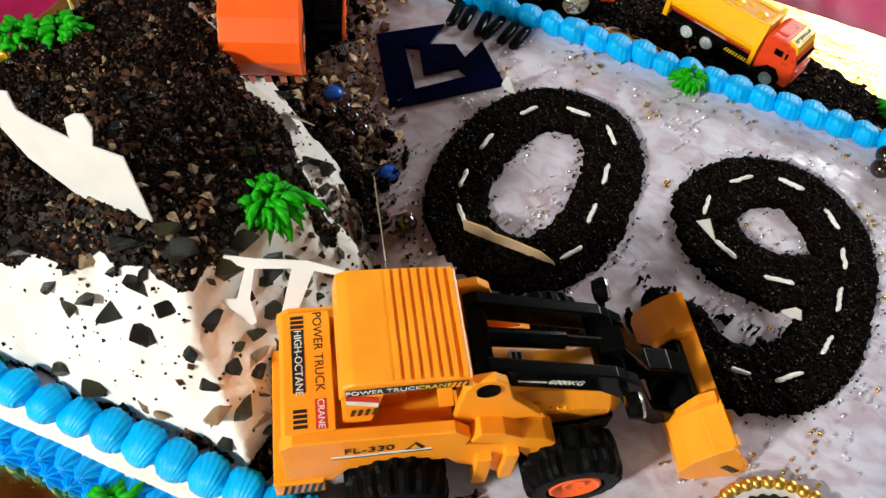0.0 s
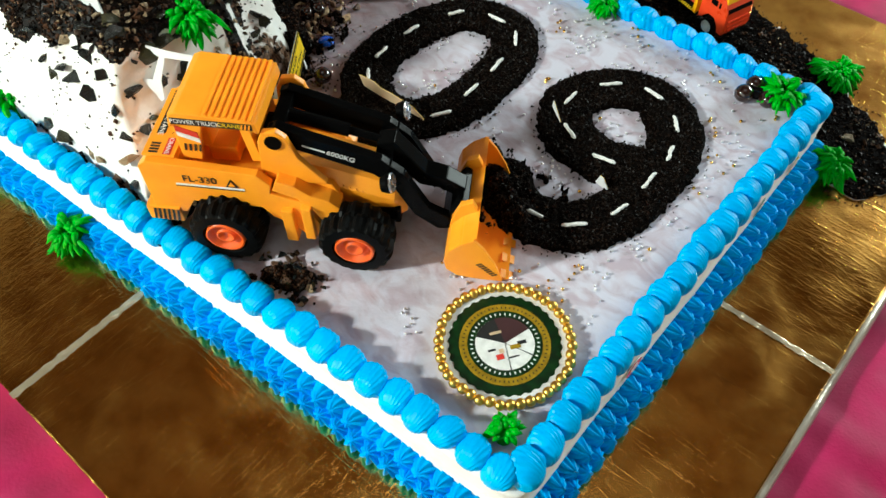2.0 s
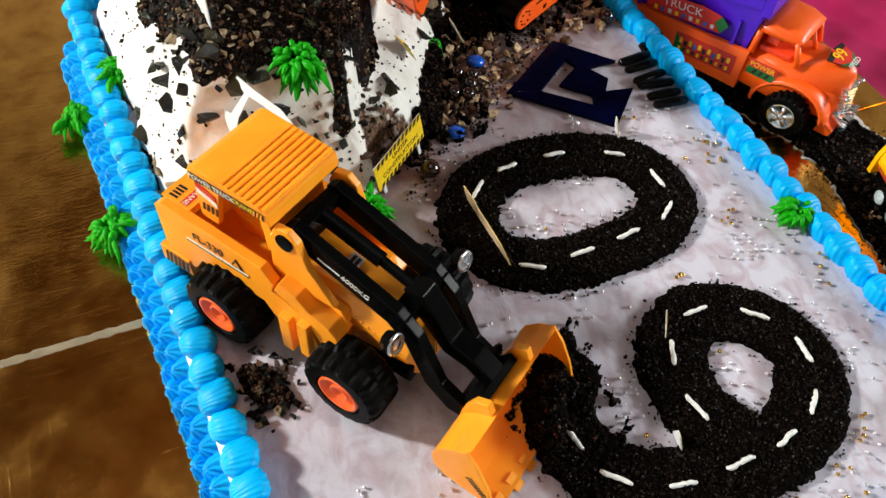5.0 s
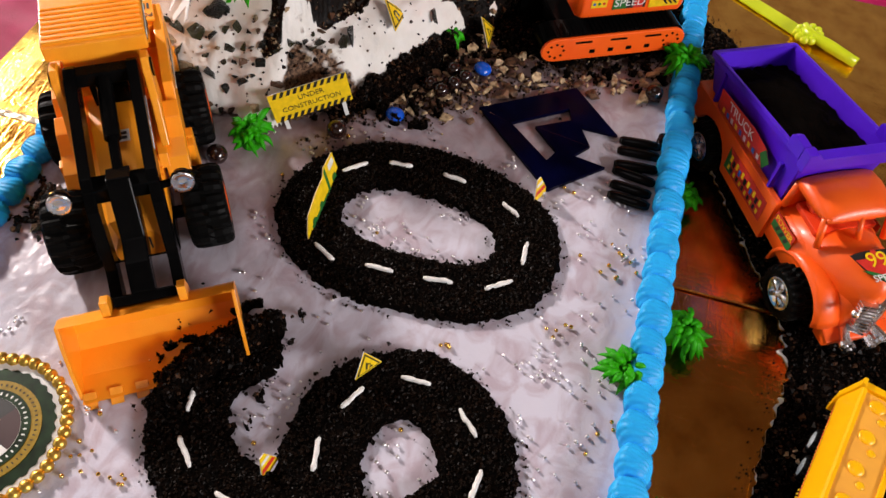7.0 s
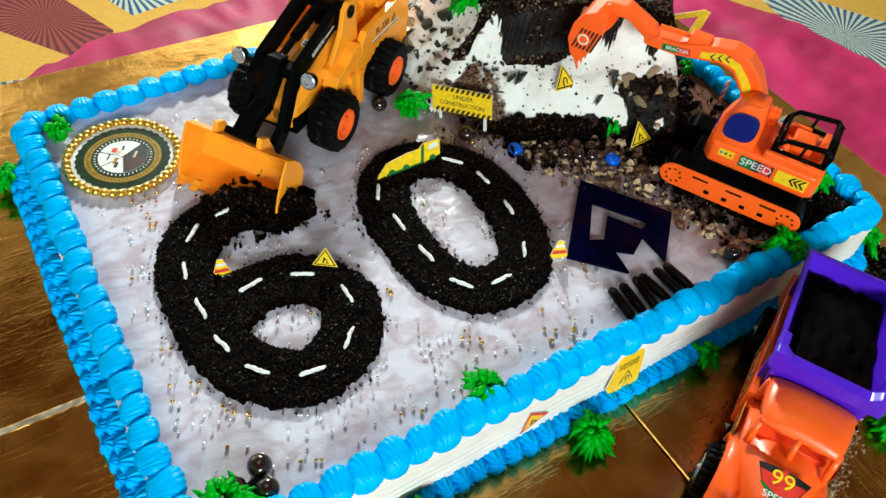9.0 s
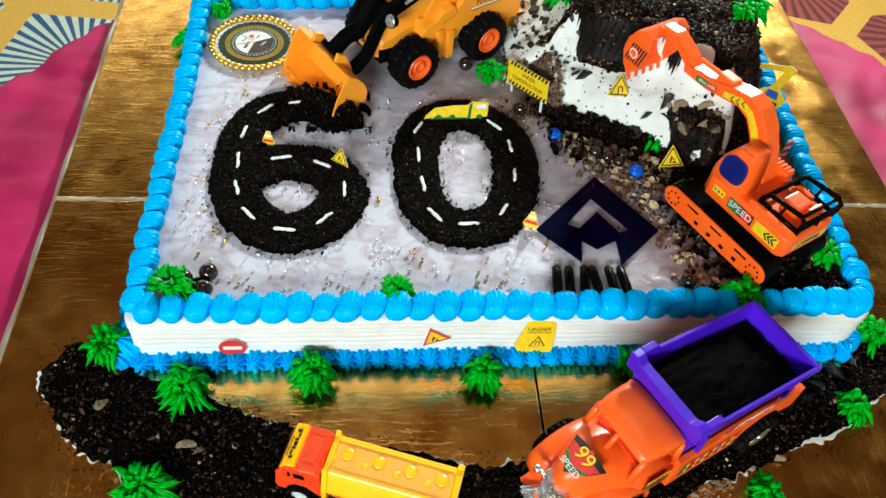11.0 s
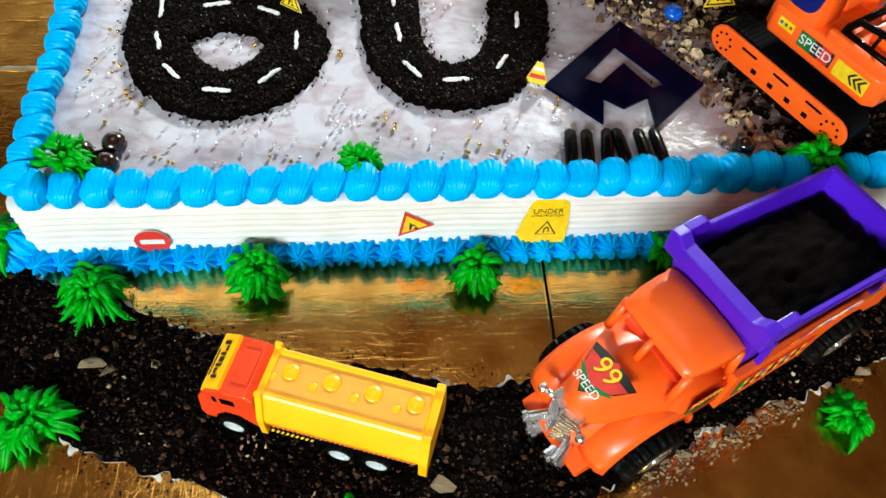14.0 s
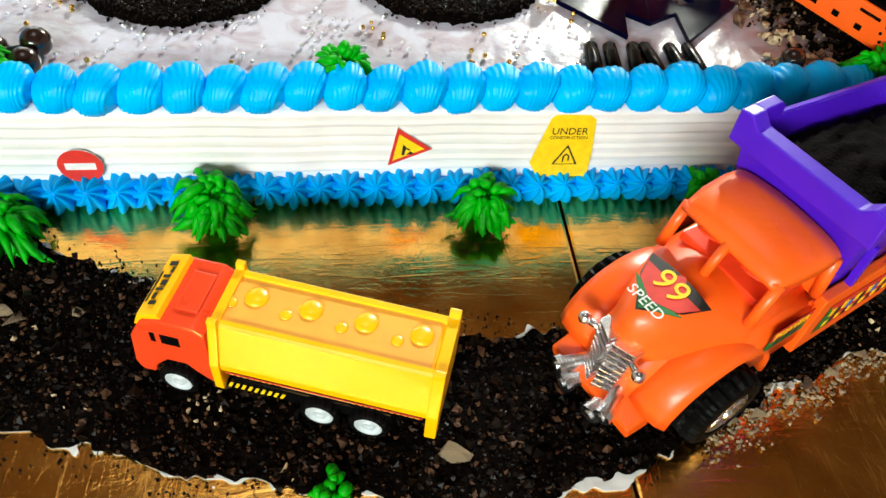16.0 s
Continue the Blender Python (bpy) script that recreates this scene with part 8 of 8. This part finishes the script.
# blank backs of the cards that stand on the back slope
bc = card("white_card", (0.3968, 0.3770, 0.1640), (0.996, 0.087, 0), (0, 0, 1), [(0, 0), (0.0384, -0.0015), (0.0632, 0.0197), (0.0713, 0.0375), (0.0625, 0.064), (0.0555, 0.066), (0.0555, 0.055), (0.0478, 0.051), (0.030, 0.0473), (0.0304, 0.051), (0.0285, 0.061), (0.022, 0.0666), (0.0165, 0.0685), (0.0146, 0.061), (0.019, 0.0476), (0.0035, 0.0475)], PAPER, "white back of a cut-out card standing on the mound", "card")
px = 0.00033
gc = card("white_card", (0.3421, 0.3850, 0.1215), (-0.90, -0.43, 0.0), (0.25, -0.5, 0.83), [(x * px, y * px) for x, y in [(0, 0), (8, 6), (-2, 45), (6, 96), (62, 98), (46, 24), (70, 24), (96, 96), (140, 88), (142, 98), (86, 112), (10, 112), (-40, 116), (-40, 108), (-8, 96), (-22, 44), (-48, 42)]], PAPER, "white back of a gantry-shaped cut-out card on the slope", "card")

# ---- on the board before the cake: soil road, stones, knife ----
def board_road():
    line = spline([(-0.072, -0.012), (-0.045, -0.045), (-0.005, -0.060), (0.050, -0.090), (0.110, -0.110), (0.180, -0.128), (0.250, -0.140), (0.310, -0.130), (0.370, -0.100), (0.440, -0.075), (0.510, -0.052), (0.565, -0.030), (0.610, 0.000)], 12)
    t = thing("board_soil_road", Matrix(), "black chocolate soil road strewn over the gold board", "soil road")
    step = 0.0022
    far = near_line(line, False)
    ij = [(i, j) for i in range(int(-0.12 / step), int(0.66 / step)) for j in range(int(-0.20 / step), int(0.06 / step))]
    q = np.array([((i + 0.5) * step, (j + 0.5) * step) for i, j in ij])
    d = far(q)
    half = np.interp(q[:, 0], [-0.09, -0.02, 0.05, 0.15, 0.25, 0.33, 0.45, 0.60], [0.028, 0.042, 0.046, 0.044, 0.042, 0.036, 0.040, 0.036])
    edge = half + 0.006 * ragged(q, 40, 3) + 0.004 * ragged(q, 150, 5)
    edge_of = dict(zip(ij, edge - d))
    cells = [c for c, e in zip(ij, edge - d) if e > 0 and not (c[1] * step > -0.014 and -0.02 < c[0] * step < 0.60)]
    # a pale cream bed shows round the soil
    pale = [c for c, e in zip(ij, edge - d) if e > -0.011 * max(0, noise.noise(Vector((c[0] * 0.07, c[1] * 0.07, 4))) - 0.06) - 0.003 * noise.noise(Vector((c[0] * 0.5, c[1] * 0.5, 9))) and not (c[1] * step > -0.014 and -0.02 < c[0] * step < 0.60)]
    mass("cream_bed", pale, step, lambda x, y: 0.0011 + 0.0004 * noise.noise(Vector((x * 200, y * 200, 3))), CREAM, "thin white cream under the soil", "", 0.0002, t)
    def height(x, y):
        e = edge_of.get((int(math.floor(x / step)), int(math.floor(y / step))), 0)
        return 0.0018 + 0.0016 * min(1, max(0, e / 0.006)) + 0.0018 * noise.noise(Vector((x * 110, y * 110, 9))) + 0.0011 * noise.noise(Vector((x * 330, y * 330, 2)))
    mass("soil_bed", cells, step, height, SOIL, "", "", 0.0004, t)
    rs = np.random.RandomState(8)
    n = 11000
    pk = rs.choice(len(cells), n)
    p = np.array([((cells[k][0] + rs.rand()) * step, (cells[k][1] + rs.rand()) * step) for k in pk])
    z = np.array([height(x, y) for x, y in p])
    s = rs.uniform(0.0006, 0.0019, n) * np.where(rs.rand(n) < 0.12, 1.9, 1.0)
    c = rs.rand(n) * 0.8 + 0.26 * np.array([max(0.0, 0.4 + noise.noise(Vector((x * 28, y * 28, 5)))) for x, y in p])
    crumbs("crumb_mass", np.c_[p, z][c < 0.74], s[c < 0.74], CRUMB, "loose dark crumbs", "", 61, parent=t)
    crumbs("brown_crumbs", np.c_[p, z][(c >= 0.74) & (c < 0.97)], s[(c >= 0.74) & (c < 0.97)], BROWNCRUMB, "loose brown crumbs", "", 62, parent=t)
    crumbs("tan_crumbs", np.c_[p, z][c >= 0.97], s[c >= 0.97], ROCKTAN, "loose tan crumbs", "", 63, parent=t)
    stray = q[(edge - d < 0) & (edge - d > -0.012)]
    pk = stray[rs.choice(len(stray), 900)] + rs.normal(0, 0.002, (900, 2))
    crumbs("stray_crumb_mass", np.c_[pk, np.full(900, 0.0005)], rs.uniform(0.0004, 0.0011, 900), CRUMB, "stray crumbs on the foil", "", 64, parent=t)


board_road()
for x, y, s, mat in ((0.0265, -0.076, 0.0085, T_), (0.0345, -0.081, 0.0055, T_), (-0.046, -0.038, 0.0070, T_), (0.062, -0.077, 0.0042, T_), (0.232, -0.158, 0.0095, T_), (0.002, -0.068, 0.0030, T_), (0.045, -0.058, 0.0026, B_),
                     (0.375, -0.148, 0.0042, T_), (0.392, -0.140, 0.0038, T_), (0.405, -0.132, 0.0040, B_), (0.420, -0.128, 0.0036, T_), (0.440, -0.118, 0.0042, T_), (0.385, -0.132, 0.0034, T_), (0.362, -0.150, 0.0034, T_),
                     (0.560, -0.030, 0.0085, D_), (0.578, -0.020, 0.0100, D_), (0.600, -0.008, 0.0090, D_), (0.585, -0.002, 0.0060, T_), (0.545, -0.045, 0.0070, D_), (0.570, -0.046, 0.0050, T_), (0.612, 0.030, 0.0070, D_), (0.5, -0.100, 0.0050, T_)):
    rock(x, y, s, mat, 0.003, "pale biscuit stone on the soil road" if mat in (T_, B_) else "black candy rock beside the dump truck")
rs = np.random.RandomState(77)
pts = np.c_[rs.uniform(0.345, 0.455, 420), np.zeros(420), np.full(420, 0.0012)]
pts[:, 1] = -0.160 + (pts[:, 0] - 0.345) * 0.42 + rs.normal(0, 0.006, 420)
crumbs("biscuit_crumbs", pts, rs.uniform(0.0006, 0.0018, 420), ROCKTAN, "tan biscuit crumbs spilt on the board by the truck", "crumbs", 78)

KNIFE = material("yellow_green_clear_plastic", (0.62, 0.72, 0.02), 0.18, second=(0.55, 0.66, 0.015), scale=40, coat=0.4)
knife = thing("cake_knife", facing((0.655, -0.105, 0.0), (0.42, 0.62, 0), (-0.62, 0.42, 0)), "translucent yellow-green plastic cake knife on the board", "cake knife")
part("blade", prism(bmesh.new(), [(0.0, -0.009), (0.10, -0.0085), (0.118, -0.002), (0.112, 0.007), (0.0, 0.009)], 0.0008, 0.0030, "z", 0.0006), KNIFE, knife)
bm = bmesh.new()
tube(bm, [(0.0, 0, 0.005), (-0.012, 0, 0.006), (-0.03, 0, 0.006), (-0.06, 0, 0.006)], [0.0085, 0.0050, 0.0060, 0.0050], 12)
for k in range(10):
    a = math.tau * k / 10
    ball(bm, (-0.006 + 0.010 * math.cos(a), 0.012 * math.sin(a), 0.0055), 0.0045, seg=8)
part("handle", bm, KNIFE, knife, "moulded flower-shaped handle", True)
